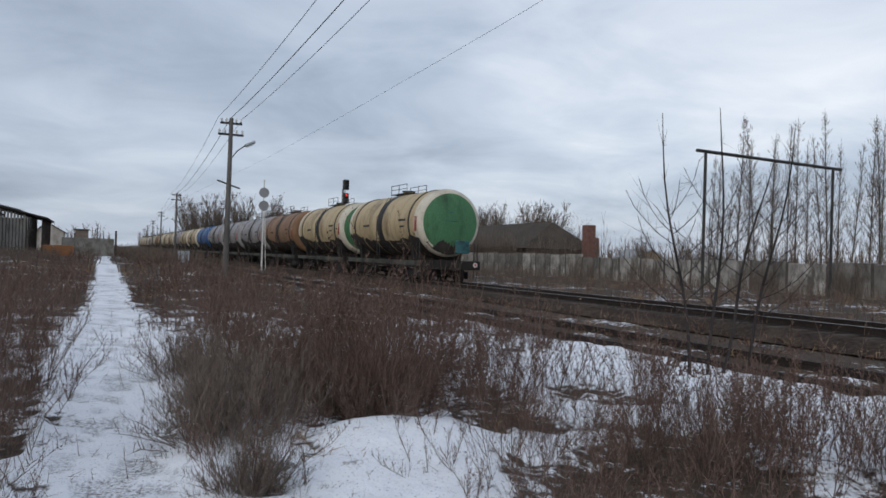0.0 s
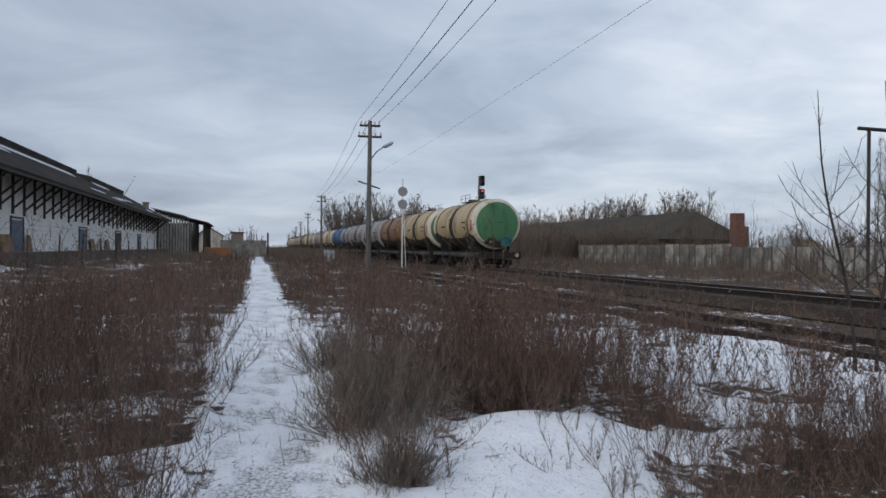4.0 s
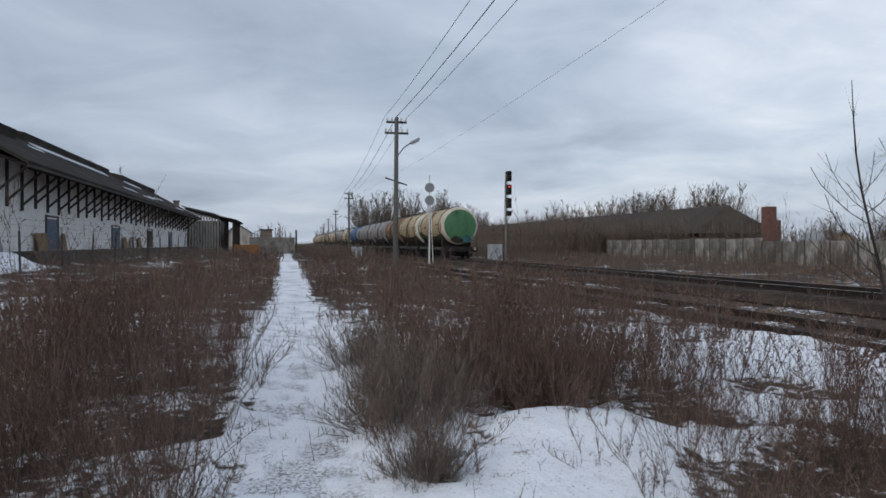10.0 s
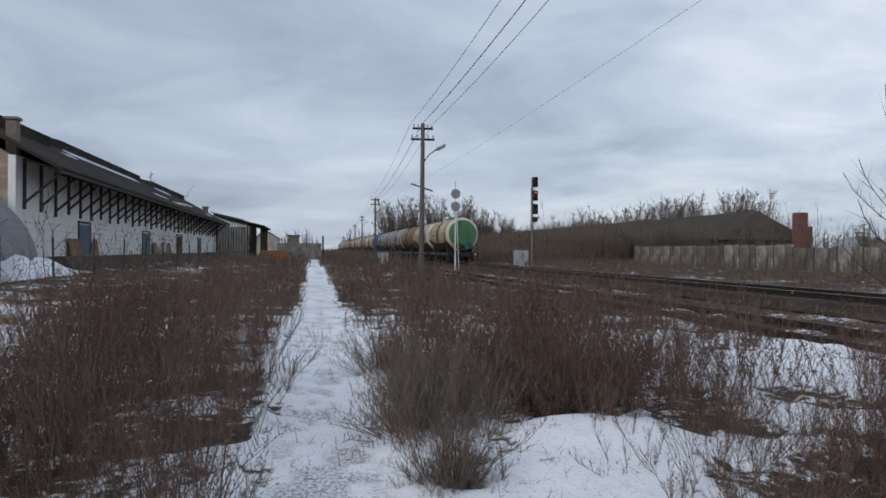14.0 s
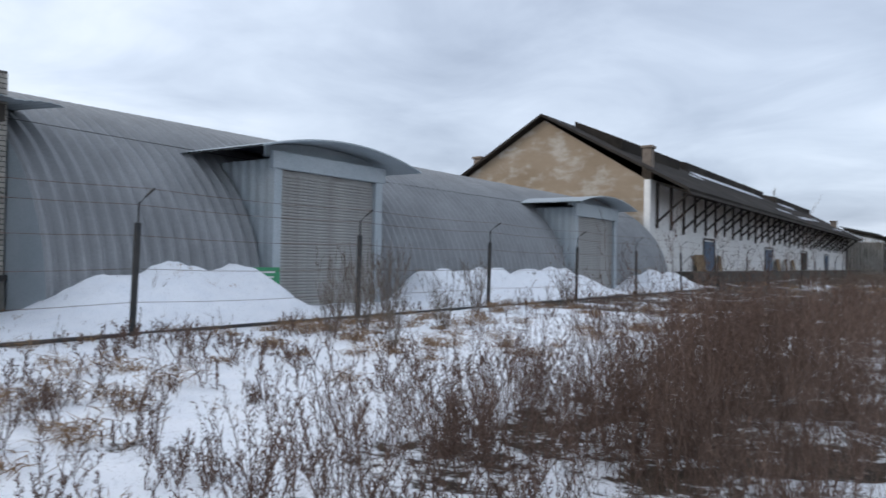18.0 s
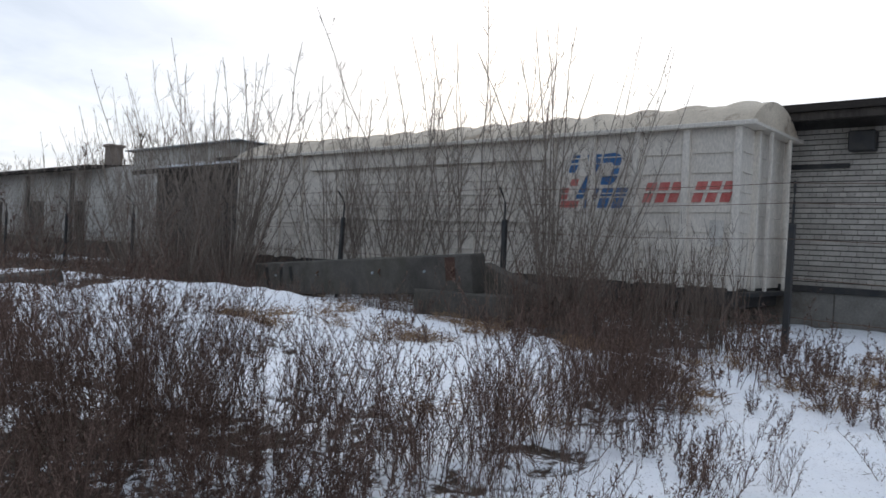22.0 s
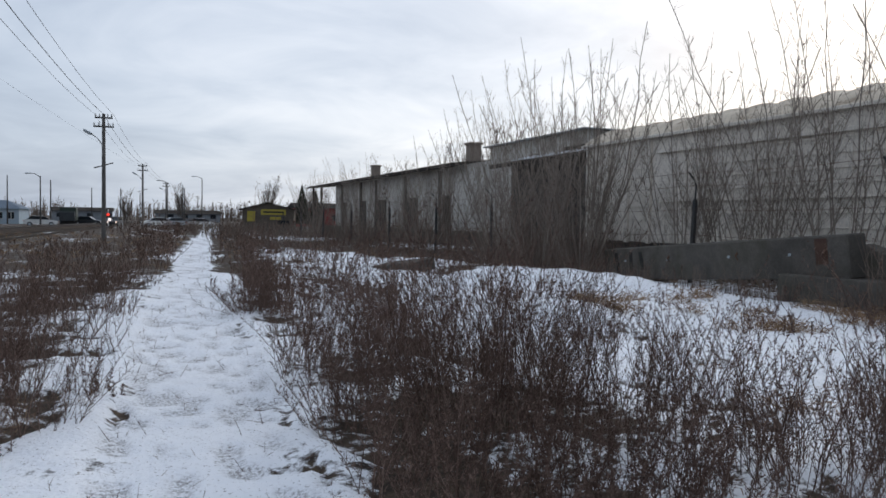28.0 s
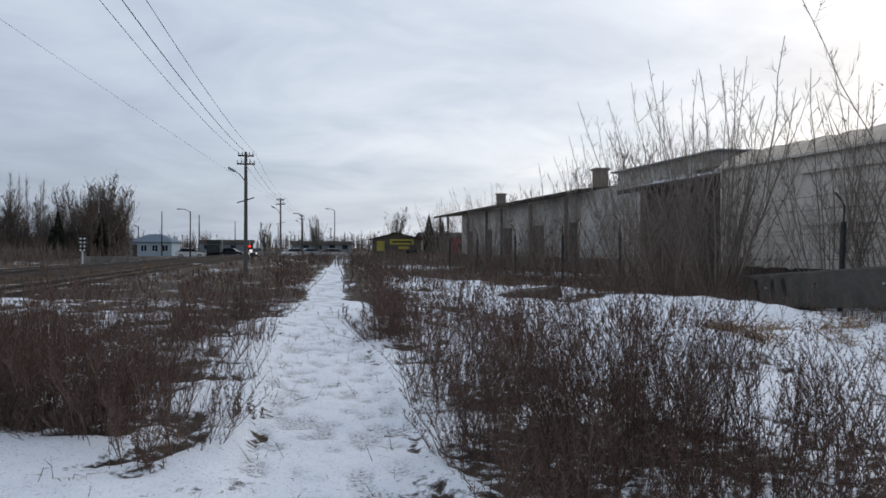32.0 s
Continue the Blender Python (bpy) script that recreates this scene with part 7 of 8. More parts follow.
def young_tree(x, y, height, lean, turn, forks, seed):
    t = thing("young_tree", "slender bare young tree with long arching side branches", "tree", "young trees by the siding", at=pose(x, y, 0, 0, 0, turn))
    rs = np.random.RandomState(seed)
    k = np.linspace(0, 1, 9)
    line = np.stack([math.tan(radians(lean)) * height * k + 0.05 * np.sin(k * 7 + seed), 0.05 * np.sin(k * 5 + 2 * seed), height * k - 0.1], 1)
    rad = 0.024 * (1 - k) ** 0.8 + 0.005
    trunk, twig = Soup(), Soup()
    trunk.rods(line[:-1], line[1:], rad[:-1], rad[1:], 6)
    o = new("trunk", trunk.mesh("trunk", M_DTWIG))
    o.parent = t
    for f in range(forks):
        q = 0.24 + 0.40 * (f + rs.rand()) / forks
        p = np.array([np.interp(q, k, line[:, c]) for c in range(3)])
        a, el, ln = f * 2.4 + rs.rand(), radians(rs.uniform(22, 42)), height * (0.46 - 0.40 * q) * rs.uniform(0.75, 1.25)
        pts = [p]
        for s in range(4):
            d = np.array([math.cos(a) * math.cos(el), math.sin(a) * math.cos(el), math.sin(el)]) + rs.randn(3) * 0.05
            pts.append(pts[-1] + d * ln / 4)
            el += radians(rs.uniform(4, 13))
        pts = np.array(pts)
        b = Soup()
        rr = 0.0055 * (1.1 - q) * np.array([1.0, 0.8, 0.6, 0.45, 0.3]) + 0.003
        b.rods(pts[:-1], pts[1:], rr[:-1], rr[1:], 4)
        m = 9
        w = rs.rand(m) * 3.9
        i = w.astype(int)
        s0 = pts[i] + (pts[i + 1] - pts[i]) * (w - i)[:, None]
        d = rs.randn(m, 3) * 0.6 + np.array([math.cos(a) * 0.5, math.sin(a) * 0.5, 0.9])
        twig.spikes(s0, s0 + d * (0.07 + 0.16 * rs.rand(m))[:, None] * ln, np.full(m, 0.0038))
        o = new("branch", b.mesh("branch", M_DTWIG))
        o.parent = t
    m = 26
    s0 = np.stack([np.interp(0.25 + 0.73 * rs.rand(m), k, line[:, c]) for c in range(3)], 1) * 0 + line[(2 + 6 * rs.rand(m)).astype(int)]
    twig.spikes(s0, s0 + (rs.randn(m, 3) * 0.5 + np.array([0, 0, 0.8])) * (0.08 + 0.22 * rs.rand(m))[:, None], np.full(m, 0.0038))
    o = tagged(new("twig_spray", twig.mesh("twig_spray", M_DTWIG)), kind="stuff")
    o.parent = t


young_tree(7.65, 8.11, 3.85, 7.5, 138, 13, 3)
young_tree(8.0, 8.07, 3.95, 2, 20, 13, 4)
young_tree(8.05, 8.0, 3.2, 11, -40, 3, 7)
young_tree(8.98, 8.35, 3.75, 9, -55, 11, 9)
M_WILLOW = leafy_mat("brown_willow_bark", (0.145, 0.118, 0.098), (0.215, 0.178, 0.150), (0.30, 0.255, 0.215))
# tall willow shoots in front of the wagon and the long store
def willow_clump(seed):
    """Straight young stems from one stool, with ascending side branches that carry fine twigs."""
    t = thing("willow_clump", "tall clump of bare straight willow shoots", "shrub", "willow clumps by the stores")
    rs = np.random.RandomState(seed)
    twig = Soup()
    k = np.linspace(0, 1, 8)
    for j in range(17):
        a, tilt = rs.rand() * 2 * np.pi, radians(2 + 27 * rs.rand() ** 0.9)
        ht = 7.0 * (0.62 + 0.38 * rs.rand()) * (1 if j else 1.08)
        out = np.array([math.cos(a), math.sin(a)])
        foot = out * 0.45 * rs.rand()
        bow = rs.randn(2) * 0.22
        line = np.concatenate([foot + out * math.tan(tilt) * ht * (k ** 0.85)[:, None] + bow * np.sin(k * np.pi)[:, None] + rs.randn(8, 2) * 0.035 * k[:, None], (ht * k - 0.12)[:, None]], 1)
        rad = (0.009 + 0.012 * rs.rand()) * (1 - 0.8 * k) + 0.004
        wood = Soup()
        wood.rods(line[:-1], line[1:], rad[:-1], rad[1:], 5)
        m = 18
        q = 0.22 + 0.74 * (np.arange(m) + rs.rand(m)) / m
        s0 = np.stack([np.interp(q, k, line[:, c]) for c in range(3)], 1)
        az, el = np.arange(m) * 2.4 + rs.rand(m), np.radians(38 + 26 * rs.rand(m))
        d = np.stack([np.cos(az) * np.cos(el), np.sin(az) * np.cos(el), np.sin(el)], 1)
        ln = (0.30 + 1.05 * rs.rand(m)) * (1.08 - q) ** 0.7
        s1 = s0 + d * (ln * 0.55)[:, None]
        s2 = s1 + (d + np.array([0, 0, 0.5])) * (ln * 0.42)[:, None]
        rr = 0.0045 * (1.1 - q) + 0.0038
        wood.rods(s0, s1, rr, rr * 0.8)
        wood.spikes(s1, s2, rr * 0.8)
        o = new("stem", wood.mesh("stem", M_WILLOW))
        o.parent = t
        for u in range(6):
            g = rs.rand(m)[:, None]
            e0 = np.where(g < 0.5, s0 + (s1 - s0) * g * 2, s1 + (s2 - s1) * (g - 0.5) * 2)
            e1 = e0 + (d + rs.randn(m, 3) * 0.45 + np.array([0, 0, 0.35])) * (ln * (0.28 + 0.34 * rs.rand(m)))[:, None]
            twig.slivers(e0, e1, np.full(m, 0.0052))
    o = tagged(new("twig_crown", twig.mesh("twig_crown", M_WILLOW)), kind="stuff")
    o.parent = t
    return t


willows = [willow_clump(30 + k) for k in range(3)]
willows_by_beam = [(-12.0, -18.6, 0, 1.0), (-12.7, -19.9, 70, 0.98), (-11.2, -19.8, 150, 0.85), (-14.4, -17.2, 310, 0.9), (-14.5, -14.2, 10, 0.98), (-14.4, -11.9, 40, 1.05),
                   (-14.7, -9.6, 170, 0.98), (-14.8, -15.7, 222, 0.85), (-13.9, -8.6, 280, 0.75)]
willows_by_store = [(-14.8, -24.5, 20, 0.9), (-12.6, -25.6, 140, 0.85), (-15.2, -30, 120, 1.0), (-15.6, -37, 210, 0.95), (-15.0, -45, 60, 0.9), (-15.5, -53, 160, 0.9),
                    (-13.5, -60, 260, 0.8), (-15.5, -68, 330, 0.9), (-13.0, -34, 75, 0.7), (-15.3, -27, 250, 0.9), (-15.4, -41, 15, 0.85), (-14.2, -49, 95, 0.8), (-15.0, -57, 40, 0.8)]
plant(willows, willows_by_beam + willows_by_store)
# poplars beyond the concrete fence
poplars = [woody("poplar", "tall slim bare poplar behind the fence", "tree", "poplars behind the fence", (50 + k, 13.2, 2.1, 1, 120, (0, 3), 0.065, 1.0, 1.0, 3.2), (M_BARK, M_GREYB)) for k in range(3)]
rows_ = random.Random(31)
pops = []
for k in range(25):
    az, far_ = -44.0 - 0.68 * k + rows_.uniform(-0.3, 0.3), rows_.uniform(60, 76)
    pops.append((-math.sin(radians(az)) * far_, math.cos(radians(az)) * far_, rows_.uniform(0, 360), rows_.uniform(0.85, 1.08) * far_ / 66 * (0.82 if k < 3 else 1.0)))
plant(poplars, pops + [(33.5, -112, 10, 0.9), (35.5, -116, 80, 0.95), (31.0, -113, 150, 0.82), (29.0, -116, 210, 0.85), (37.5, -118, 20, 0.9), (28.5, -120, 300, 0.8), (34.5, -119, 140, 0.95), (32.3, -118, 260, 0.9), (36.5, -113, 190, 0.85), (39.5, -116, 65, 0.95)])
# two tall trees behind the old warehouse
plant([woody("tall_bare_tree", "tall leafless tree standing behind the old warehouse", "tree", "trees behind the warehouse", (64, 25.5, 5.0, 3, 52, (1, 9), 0.28, 1.0, 0.6, 13.0), (M_BARK, M_TWIG))],
      [(-43.2, 233, 0, 1.0), (-44.8, 200, 140, 0.9)])
# broad bare trees far and near
oaks = [woody("bare_tree", "spreading leafless tree in the distance", "tree", "distant bare trees", (70 + k, 12.0, 7.0, 5, 42, (4, 28), 0.16, 1.0, 0.5, 9.0), (M_BARK, M_TWIG)) for k in range(3)]
trees_north = [(20, 172, 33, 1.0), (25, 178, 93, 1.15), (31, 184, 210, 1.25), (37, 180, 150, 1.2), (42, 186, 20, 1.1), (48, 196, 77, 1.0), (55, 205, 260, 1.0),
               (30, 215, 300, 1.5), (22, 190, 0, 1.25), (27, 205, 60, 1.35), (34, 200, 140, 1.5), (40, 196, 200, 1.4), (45, 205, 280, 1.2), (52, 215, 30, 1.2),
               (60, 218, 320, 1.1), (-60, 190, 210, 1.5), (-56, 180, 30, 1.55), (64, 182, 310, 0.9)]
trees_by_barn = [(66, 118, 0, 0.98), (66, 108, 50, 0.95), (66, 101, 100, 0.9), (68, 136, 200, 1.0), (67, 128, 240, 1.0), (68, 150, 260, 0.95), (70, 168, 20, 0.95),
                 (70, 112, 330, 1.0), (66, 123, 145, 1.0), (67, 143, 245, 1.0), (70, 158, 95, 0.95), (71, 180, 195, 0.9), (70, 84, 80, 0.5), (66, 72, 30, 0.45)]
trees_by_barn += [(64.5 + 3 * math.sin(k * 2.7), 100 + 5.3 * k, 71 * k, 0.86 + 0.1 * math.sin(k * 1.9)) for k in range(15)]
trees_crossing = [(25.5, -117, 0, 1.05), (23.5, -113, 80, 0.95), (27, -121, 150, 0.95), (22.0, -118, 220, 0.8), (28.5, -111, 20, 0.7), (24.5, -120, 280, 1.0),
                  (23.0, -121, 45, 0.9), (26.5, -113, 190, 0.9), (34, -114, 25, 0.8), (37, -117, 85, 0.85), (31.5, -115, 155, 0.75),
                  (39.5, -113, 235, 0.8), (24.8, -110, 310, 0.7), (68, -150, 70, 1.35), (76, -160, 130, 1.4), (62, -165, 240, 1.3), (84, -150, 290, 1.3),
                  (2, -230, 90, 0.8)]
trees_by_store = [(-27, -170, 0, 0.95), (-38, -185, 60, 0.9), (-31, -62, 90, 0.9), (-34, -75, 180, 0.85), (-32, -90, 240, 0.75),
                  (-12, -210, 10, 0.9)]
far_places = trees_north + trees_by_barn + trees_crossing + trees_by_store
shrubs = [(41.6 + 0.5 * math.sin(k * 2.3), 79 + 5.6 * k + 1.5 * math.sin(k * 4.1), 57 * k, 0.40 + 0.09 * math.sin(k * 3.3)) for k in range(12)]
plant(oaks, far_places + shrubs)


def make_thickets():
    """Brush along the line, before the barn and by the fences, and woods on the horizon."""
    s = Soup()
    def stand(x0, x1, y0, y1, n, h0, h1, th):
        p = np.stack([x0 + (x1 - x0) * RNG.rand(n), y0 + (y1 - y0) * RNG.rand(n), np.zeros(n)], 1)
        h = h0 + (h1 - h0) * RNG.rand(n) * (0.4 + 0.9 * fbm(p[:, 0] * 0.12, p[:, 1] * 0.12))
        stalks(s, p, h, np.full(n, th), 5, tilt=(10, 40), reach=(0.2, 0.5), lean=14, low=0.1)
    stand(23, 38, 93, 150, 2300, 1.4, 3.2, 0.035)
    stand(22, 39.4, 58, 93, 1100, 0.4, 1.0, 0.022)
    stand(36.5, 43.2, 93, 250, 4700, 2.6, 6.2, 0.045)
    stand(42.0, 43.2, 73, 93, 420, 2.6, 5.6, 0.03)
    stand(42.0, 52.0, 67, 75, 260, 2.0, 5.5, 0.03)
    stand(-13.0, -10.8, -8.6, -4.4, 430, 1.0, 2.7, 0.007)
    stand(-15.0, -10.0, -25, -17, 520, 0.8, 2.0, 0.007)
    stand(-13.4, -10.6, -21.4, -17.6, 260, 0.9, 2.4, 0.007)
    stand(-12.1, -10.8, -17.5, -8.2, 260, 0.4, 1.0, 0.006)
    stand(22, 46, 150, 330, 1500, 2.0, 5.0, 0.045)
    stand(20, 38, -30, 62, 2600, 0.5, 1.3, 0.016)
    for y in (18, 27, 33, 44, 52):
        stand(37.0, 38.6, y, y + 2.5, 70, 1.0, 2.6, 0.016)
    stand(60, 76, 98, 330, 3200, 6.0, 10.0, 0.04)
    stand(42, 60, -10, 60, 900, 2.0, 5.0, 0.025)
    stand(3.5, 11.5, 70, 240, 2000, 0.8, 2.2, 0.03)
    stand(-12, -4, 60, 128, 700, 0.7, 1.5, 0.02)
    stand(-20, -13.6, -80, -24, 1300, 0.8, 2.2, 0.014)
    stand(21.5, 46, -132, -110, 1000, 2.5, 6.5, 0.045)
    stand(19, 44, -108, -66, 800, 0.9, 2.4, 0.03)
    stand(24, 60, -130, -60, 1300, 1.0, 3.0, 0.03)
    stand(-14, -5, -110, -30, 900, 0.7, 1.7, 0.016)
    o = new("brush", s.mesh("brush", M_TWIG))
    tagged(o, "tangled bare brown brush along the railway", "brush", kind="stuff")
    w = Soup()
    for a0, a1, r0, r1, n, h0, h1 in ((-75, 16, 330, 520, 1500, 5, 12), (150, 215, 300, 480, 1500, 4, 9), (215, 285, 260, 420, 700, 6, 12)):
        a, r = np.radians(a0 + (a1 - a0) * RNG.rand(n)), r0 + (r1 - r0) * RNG.rand(n)
        p = np.stack([-np.sin(a) * r, np.cos(a) * r, np.zeros(n)], 1)
        p = p[np.abs(p[:, 0] - 15) > 8]
        stalks(w, p, h0 + (h1 - h0) * RNG.rand(len(p)), np.full(len(p), 0.2), 8, tilt=(15, 50), reach=(0.25, 0.55), lean=8, low=0.12)
    tagged(new("far_woods", w.mesh("far_woods", M_TWIG)), "leafless woods along the horizon", "woods", kind="stuff")


make_thickets()

# ---- far south: kiosk, house, cars and masts by the crossing ----
M_YELL = make_mat("yellow_banner", (0.42, 0.34, 0.05), (0.35, 0.28, 0.05), 3, 0.5, 0.05)
M_PALEB = make_mat("pale_blue_plaster", (0.42, 0.50, 0.56), (0.36, 0.44, 0.50), 0.8, 0.85, 0.1)
M_SLATE = make_mat("blue_grey_roof_sheet", (0.10, 0.14, 0.19), (0.14, 0.18, 0.22), 0.8, 0.6, 0.1)
M_GLASS = plain("dark_glass", (0.02, 0.025, 0.03), 0.1)


def kiosk():
    t = thing("kiosk", "small brown gabled kiosk with yellow banners", "kiosk", at=pose(-15.8, -97.0, 0, 0, 0, -14))
    part("wall", Geo().prism([(-3.2, -0.2), (3.2, -0.2), (3.2, 2.7), (0, 3.5), (-3.2, 2.7)], -6, 0), make_mat("brown_cladding", (0.09, 0.075, 0.06), (0.13, 0.11, 0.09), 1, 0.8, 0.1), t)
    # pale sheet over the brown east wall: its lit look put into colour
    part("side_cladding", Geo().box(3.2, 3.24, -5.9, -0.1, 0, 2.6), M_WAGON, t)
    for s in (-1, 1):
        part("roof_slope", Geo().prism([(0, 3.52), (0, 3.66), (s * 3.6, 2.74), (s * 3.6, 2.6)], -6.2, 0.3), M_ASPH, t)
    part("banner", Geo().box(-2.2, 0.9, 0.02, 0.06, 2.05, 2.75), M_YELL, t)
    part("banner", Geo().box(1.6, 2.6, 0.02, 0.06, 1.2, 2.5), M_YELL, t)
    part("banner", Geo().box(-1.6, -0.2, 0.02, 0.06, 1.45, 1.8), M_YELL, t)
    part("text_bar", Geo().box(-1.9, 0.6, 0.062, 0.07, 2.3, 2.5), M_BLACK, t)
    part("window", Geo().box(-2.6, -1.0, 0.02, 0.05, 0.9, 1.35), M_GLASS, t)


def house():
    t = thing("crossing_house", "small pale-blue house with a blue-grey hipped roof", "house", at=pose(21.5, -150.0, 0, 0, 0, -8))
    part("wall", Geo().box(-3.8, 3.8, -3, 3, -0.2, 2.7), M_PALEB, t)
    part("roof", Geo().add([(-4.3, -3.4, 2.6), (4.3, -3.4, 2.6), (4.3, 3.4, 2.6), (-4.3, 3.4, 2.6), (-1.2, 0, 4.1), (1.2, 0, 4.1)],
                           [(0, 1, 5, 4), (1, 2, 5), (2, 3, 4, 5), (3, 0, 4), (0, 3, 2, 1)]), M_SLATE, t)
    for x in (-2.6, -0.8, 1.2):
        w = part("window", Geo().box(x - 0.45, x + 0.45, 3.0, 3.05, 0.9, 2.0), M_GLASS, t)
        part("window_frame", Geo().box(x - 0.52, x + 0.52, 3.05, 3.08, 2.0, 2.1).box(x - 0.52, x + 0.52, 3.05, 3.08, 0.8, 0.9).box(x - 0.04, x + 0.04, 3.05, 3.08, 0.9, 2.0), M_WHITEP, w)
    part("door", Geo().box(2.4, 3.3, 3.0, 3.05, 0, 2.1), M_DWOOD, t)


def car(x, y, turn, paint, label, lit=False):
    t = thing("car", label, "car", "cars at the crossing", at=pose(x, y, 0, 0, 0, turn))
    part("body", Geo().prism([(-2.1, 0.35), (2.1, 0.3), (2.15, 0.75), (1.2, 0.95), (-1.9, 0.98), (-2.15, 0.7)], -0.85, 0.85), paint, t)
    cab = part("cabin", Geo().prism([(1.15, 0.95), (0.5, 1.42), (-1.1, 1.45), (-1.85, 0.98)], -0.74, 0.74), M_GLASS, t)
    part("roof", Geo().prism([(0.5, 1.42), (0.4, 1.49), (-1.05, 1.51), (-1.1, 1.44)], -0.72, 0.72), paint, cab)
    for wx in (-1.35, 1.35):
        for s in (-1, 1):
            w = part("wheel", Geo().tube([(wx, s * 0.68, 0.32), (wx, s * 0.86, 0.32)], 0.32, 16), M_BLACK, t)
            part("rim", Geo().tube([(wx, s * 0.861, 0.32), (wx, s * 0.875, 0.32)], 0.19, 12), M_GALVL, w)
    for s in (-0.6, 0.6):
        part("headlight", Geo().tube([(2.12, s, 0.66), (2.17, s, 0.66)], 0.12, 10), plain("lamp_lit", (1.0, 0.75, 0.6), 0.3, 0, 1.6) if lit else M_WHITEP, t)
        part("tail_light", Geo().box(-2.17, -2.1, s - 0.12, s + 0.12, 0.72, 0.88), plain("tail_red", (0.5, 0.03, 0.02), 0.3), t)


kiosk()
house()
M_DCAR = make_mat("dark_car_paint", (0.03, 0.035, 0.04), (0.04, 0.045, 0.05), 1, 0.3, 0.0)
car(12.3, -121, 185, M_WHITEP, "white saloon car seen from the side")
car(-3.2, -128, 15, M_WHITEP, "white estate car parked by the crossing")
car(-9.6, -120, 175, M_WHITEP, "white saloon car beside a snow heap")
car(-6.0, -134, 20, M_GALVL, "silver-grey hatchback parked near the kiosk")
car(7.2, -140, 170, M_DCAR, "dark saloon car at the crossing")
car(2.8, -130, 80, M_DCAR, "dark car facing the line with lit lamps", True)
van = thing("box_van", "dark green box van standing by the road", "van", at=pose(9.8, -136, 0, 0, 0, 0))
part("box", Geo().box(-1.2, 1.2, -3, 1.4, 0.8, 2.9, 0.06), make_mat("dark_green_paint", (0.03, 0.045, 0.035), (0.045, 0.06, 0.05), 1, 0.5, 0.05), van)
part("cab", Geo().box(-1.1, 1.1, 1.45, 3, 0.6, 2.2, 0.12), M_DCAR, van)
for y in (-2, 2.2):
    part("wheel", Geo().tube([(-1.1, y, 0.42), (1.1, y, 0.42)], 0.42, 14), M_BLACK, van)
cl = thing("crossing_lamp", "level-crossing lamp post glowing red", "signal lamp", at=pose(3.4, -118, 0))
part("post", Geo().tube([(0, 0, -0.2), (0, 0, 2.6)], 0.05, 8), M_WHITEP, cl)
part("backboard", Geo().box(-0.5, 0.5, -0.05, 0.05, 1.35, 2.0, 0.04), M_BLACK, cl)
part("lens", Geo().tube([(0.0, 0.06, 1.8), (0.0, 0.09, 1.8)], 0.2, 14), M_RED_ON, cl)
part("lens", Geo().tube([(-0.2, 0.06, 1.1), (-0.2, 0.09, 1.1)], 0.2, 14), plain("white_lamp_lit", (1.0, 0.85, 0.8), 0.3, 0, 1.2), cl)


def mast(x, y, h, arm):
    t = thing("mast", "thin dark steel mast on the horizon", "mast", "masts at the crossing", at=pose(x, y, 0))
    part("shaft", Geo().tube([(0, 0, -0.2), (0, 0, h)], [0.13, 0.07], 8), M_STEEL, t)
    if arm:
        part("lamp_arm", Geo().tube([(0, 0, h - 0.1), (0.7, 0, h + 0.3), (1.4, 0, h + 0.35)], 0.05, 6), M_STEEL, t)
        part("lamp_head", Geo().box(1.2, 1.9, -0.12, 0.12, h + 0.26, h + 0.42, 0.04), M_GALVL, t)


for x, y, h, arm in ((12.0, -118, 7.0, True), (11.0, -121, 6.6, False), (19.0, -140, 8.0, False), (24.5, -150, 5.5, True), (7.5, -160, 7.0, False), (5.5, -172, 8.5, False), (2.6, -175, 7.5, False),
                     (-1.2, -168, 6.5, False), (-5.8, -150, 8.0, True), (-8.6, -146, 7.0, False), (-9.0, -158, 8.0, False), (-12.0, -150, 9.0, True), (28, -160, 7, False), (33, -170, 7, False)):
    mast(x, y, h, arm)
M_SHEDG = make_mat("dull_grey_cladding", (0.16, 0.18, 0.20), (0.22, 0.235, 0.25), 0.5, 0.8, 0.05)
for x0, x1, y, h, mt, lb in ((-24, -6, -235, 2.6, M_SHEDG, "long low grey shed on the horizon"), (6, 22, -245, 3.0, M_SHEDG, "long low dull-grey shed behind the crossing"), (30, 40, -185, 2.6, M_SHEDG, "low pale shed beyond the line"), (-44, -30, -150, 3.8, make_mat("red_shop_cladding", (0.24, 0.05, 0.045), (0.3, 0.07, 0.06), 1, 0.7, 0.05), "low red-fronted shop far off")):
    t = thing("shed", lb, "shed")
    part("wall", Geo().box(x0, x1, y - 8, y, -0.2, h), mt, t)
    part("roof", Geo().prism([(y + 0.5, h), (y - 4, h + 1.1), (y - 8.5, h)], x0 - 0.4, x1 + 0.4, axis=0), M_ASPH, t)
    for k in range(int((x1 - x0) / 4)):
        part("window", Geo().box(x0 + 1.2 + 4 * k, x0 + 2.8 + 4 * k, y, y + 0.04, 1.2, 2.4), M_GLASS, t)
lw = thing("low_wall", "low pale concrete wall across the track", "wall")
for k in range(4):
    part("block", Geo().box(12.9 + k * 1.35, 14.2 + k * 1.35, -80 + 0.2 * k, -79.6 + 0.2 * k, -0.2, 0.7 - 0.1 * (k == 0), 0.04), M_CONC, lw)
sh = thing("shunting_signal", "short signal post with white spots on black boards", "railway signal", at=pose(14.4, -63.2, 0))
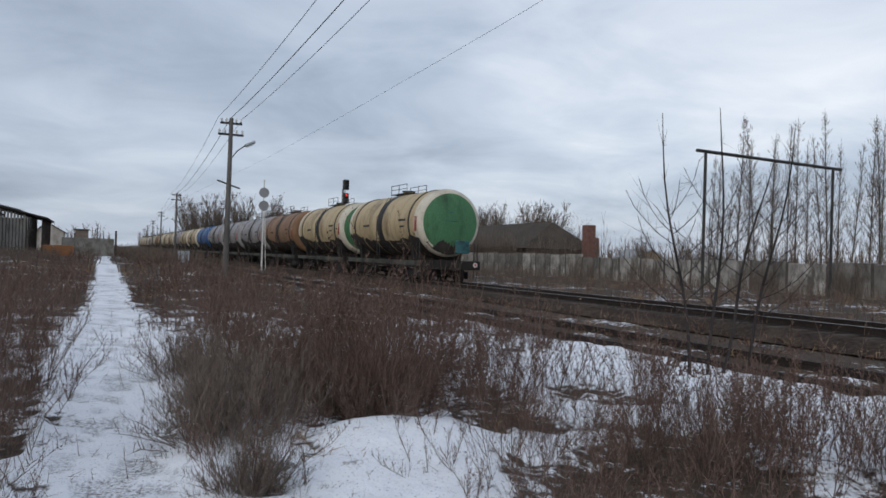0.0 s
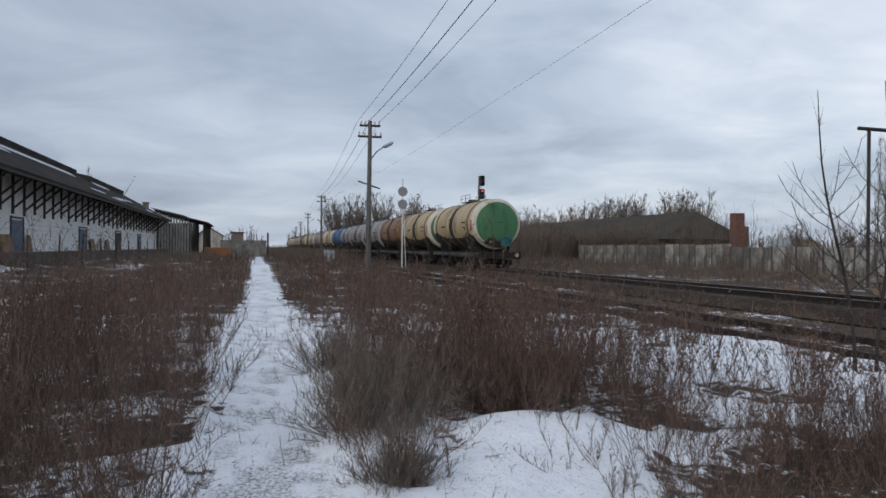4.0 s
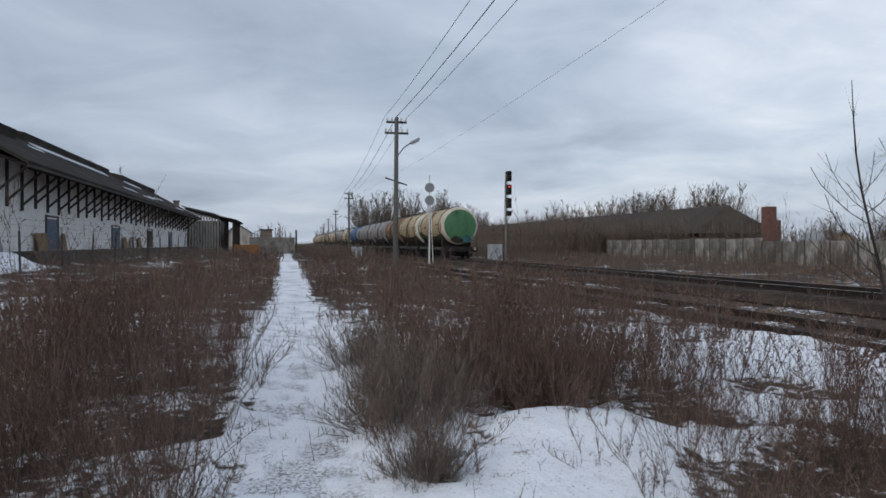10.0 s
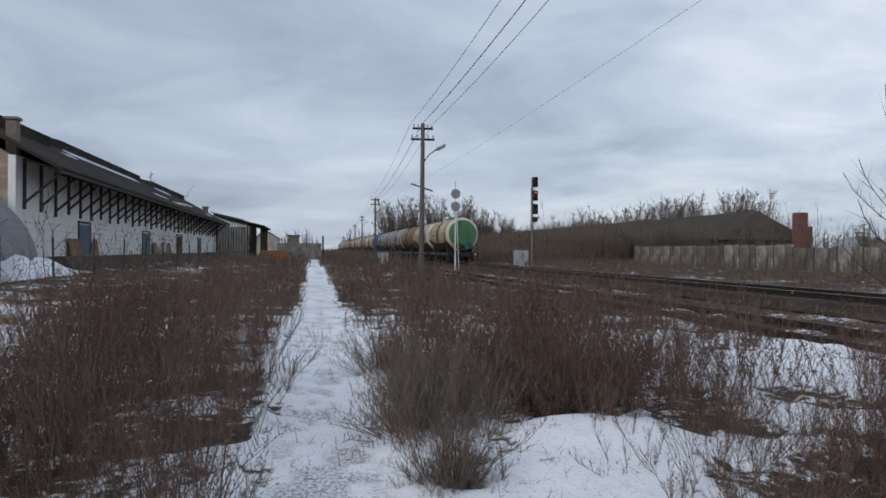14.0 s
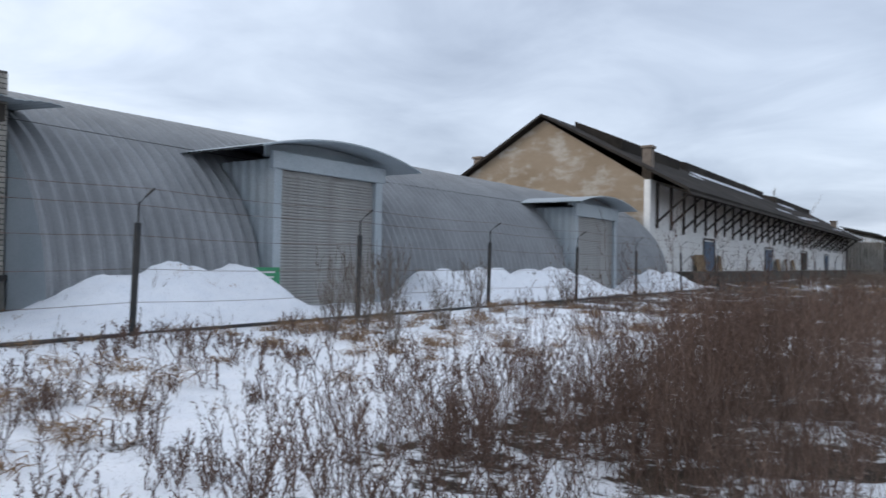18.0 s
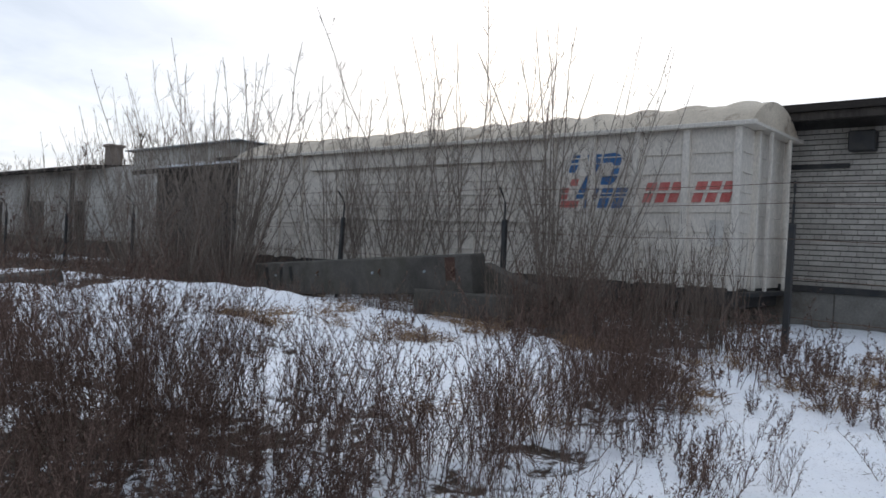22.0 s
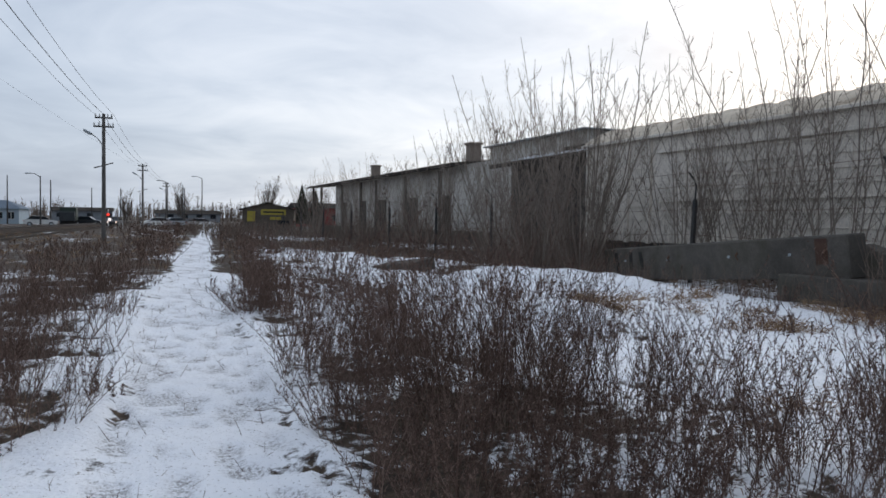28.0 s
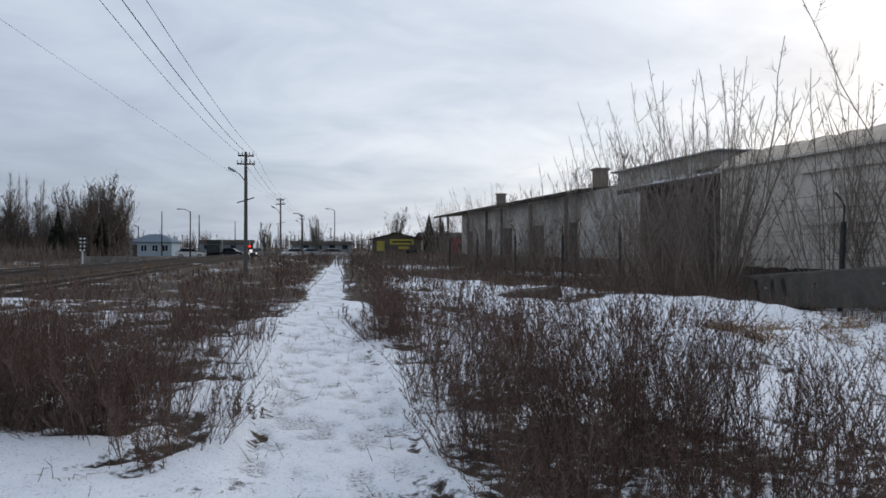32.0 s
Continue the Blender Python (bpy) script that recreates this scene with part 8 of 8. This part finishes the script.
part("post", Geo().tube([(0, 0, -0.2), (0, 0, 1.3)], 0.06, 8), M_WHITEP, sh)
b_ = part("board", Geo().box(-0.28, 0.28, -0.04, 0.04, 1.2, 2.5, 0.04), M_BLACK, sh)
for k in range(4):
    for x in (-0.14, 0.14):
        part("spot", Geo().tube([(x, 0.042, 1.38 + 0.3 * k), (x, 0.05, 1.38 + 0.3 * k)], 0.085, 12), M_WHITEP, b_)
M_SPRUCE = leafy_mat("dark_spruce_needles", (0.022, 0.028, 0.020), (0.034, 0.040, 0.028), (0.05, 0.054, 0.038))


def spruce():
    t = thing("spruce", "dark narrow spruce among bare trees", "tree", "spruces")
    part("trunk", Geo().tube([(0, 0, -0.2), (0, 0, 8)], [0.16, 0.02], 8), M_BARK, t)
    s = Soup()
    n = 900
    z = 0.8 + 7.0 * RNG.rand(n) ** 1.1
    a = RNG.rand(n) * 2 * np.pi
    r = (8.0 - z) * 0.36 * (0.55 + 0.45 * RNG.rand(n))
    root = np.stack([np.zeros(n), np.zeros(n), z + 0.15], 1)
    tip = np.stack([np.cos(a) * r, np.sin(a) * r, z - 0.12 * r], 1)
    s.buds(root + (tip - root) * 0.25, tip, 0.10 + 0.05 * RNG.rand(n))
    o = new("crown", s.mesh("crown", M_SPRUCE))
    o.parent = t
    return t


plant([spruce()], [(27.6, -108, 0, 0.8), (23.0, -112, 60, 0.75), (28.8, -110, 200, 0.6), (-29, -140, 20, 1.0), (-33, -146, 80, 0.9)])
crate = thing("orange_barrier", "low weathered orange barrier at the yard's end", "barrier", at=pose(-4.6, 118, 0))
for k in range(3):
    part("section", Geo().box(-1.9 + 1.3 * k, -0.65 + 1.3 * k, -0.2, 0.2, -0.1, 1.5, 0.05), make_mat("faded_orange", (0.34, 0.15, 0.06), (0.28, 0.12, 0.05), 2, 0.7, 0.1) if k == 0 else bpy.data.materials["faded_orange"], crate)

# ---- bricks of the store, the nearest singly ----
def lay_bricks():
    L, H, G = 0.345, 0.106, 0.028
    rnd = random.Random(5)
    one = Geo().box(-0.03, 0.016, 0, L, 0, H, 0.006)
    first = None
    rest, blotches = Geo(), Geo()
    singles = 0
    row, z = 0, 1.03
    while z < 4.95:
        L = 0.165 if row % 4 == 1 else 0.35
        y = -9.0 - (0.18 if row % 2 else 0.0)
        while y < 2.5:
            e = min(y + L, 2.54)
            hole = (-2.72 < y and y + L < -0.75 and 3.3 < z and z + H < 4.0)
            if e - y > 0.05 and not hole:
                if singles < 296 and -4.4 < y < 2.0 and 1.4 < z < 3.6 and e - y > 0.3:
                    m = pose(BX - 0.008 + rnd.uniform(-0.003, 0.003), y, z, 0, 0, 0)
                    if first is None:
                        first = part("brick", one, M_SBRICK, store)
                        first.matrix_basis = m
                    else:
                        same(first, "brick", store, m)
                    singles += 1
                else:
                    d = rnd.uniform(-0.003, 0.003)
                    rest.box(BX - 0.038, BX + 0.008 + d, y, e, z, z + H)
            y += L + 0.012
        # the recess beside and above the gates, in darker blotched brick
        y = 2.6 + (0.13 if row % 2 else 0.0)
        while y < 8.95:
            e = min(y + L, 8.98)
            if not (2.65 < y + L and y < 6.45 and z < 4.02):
                blotches.box(BX - 0.53, BX - 0.488, y, e, z, z + H)
            y += L + 0.012
        z += H + G
        row += 1
    row, z = 0, 1.03
    while z < 6.25:
        for a, b in (((9.0, 9.24), (9.26, 9.5)) if row % 2 else ((9.0, 9.12), (9.14, 9.38), (9.40, 9.5))):
            rest.box(-20.27, -20.235, a, b, z, z + H)
        x = -21.55 + (0.13 if row % 2 else 0)
        while x < -20.3:
            blotches.box(x, min(x + L, -20.28), 8.985, 9.02, z, z + H)
            x += L + G
        z += H + G
        row += 1
    tagged(part("brickwork", rest, M_SBRICKS, store), kind="stuff")
    tagged(part("sooty_brickwork", blotches, M_DARKB, store), kind="stuff")


lay_bricks()


def motions():
    for k, w in enumerate(TRAIN):
        walk(w, [(t, pose(15.0, y + k * SPACING, 0)) for t, y in TRAIN_Y])


motions()
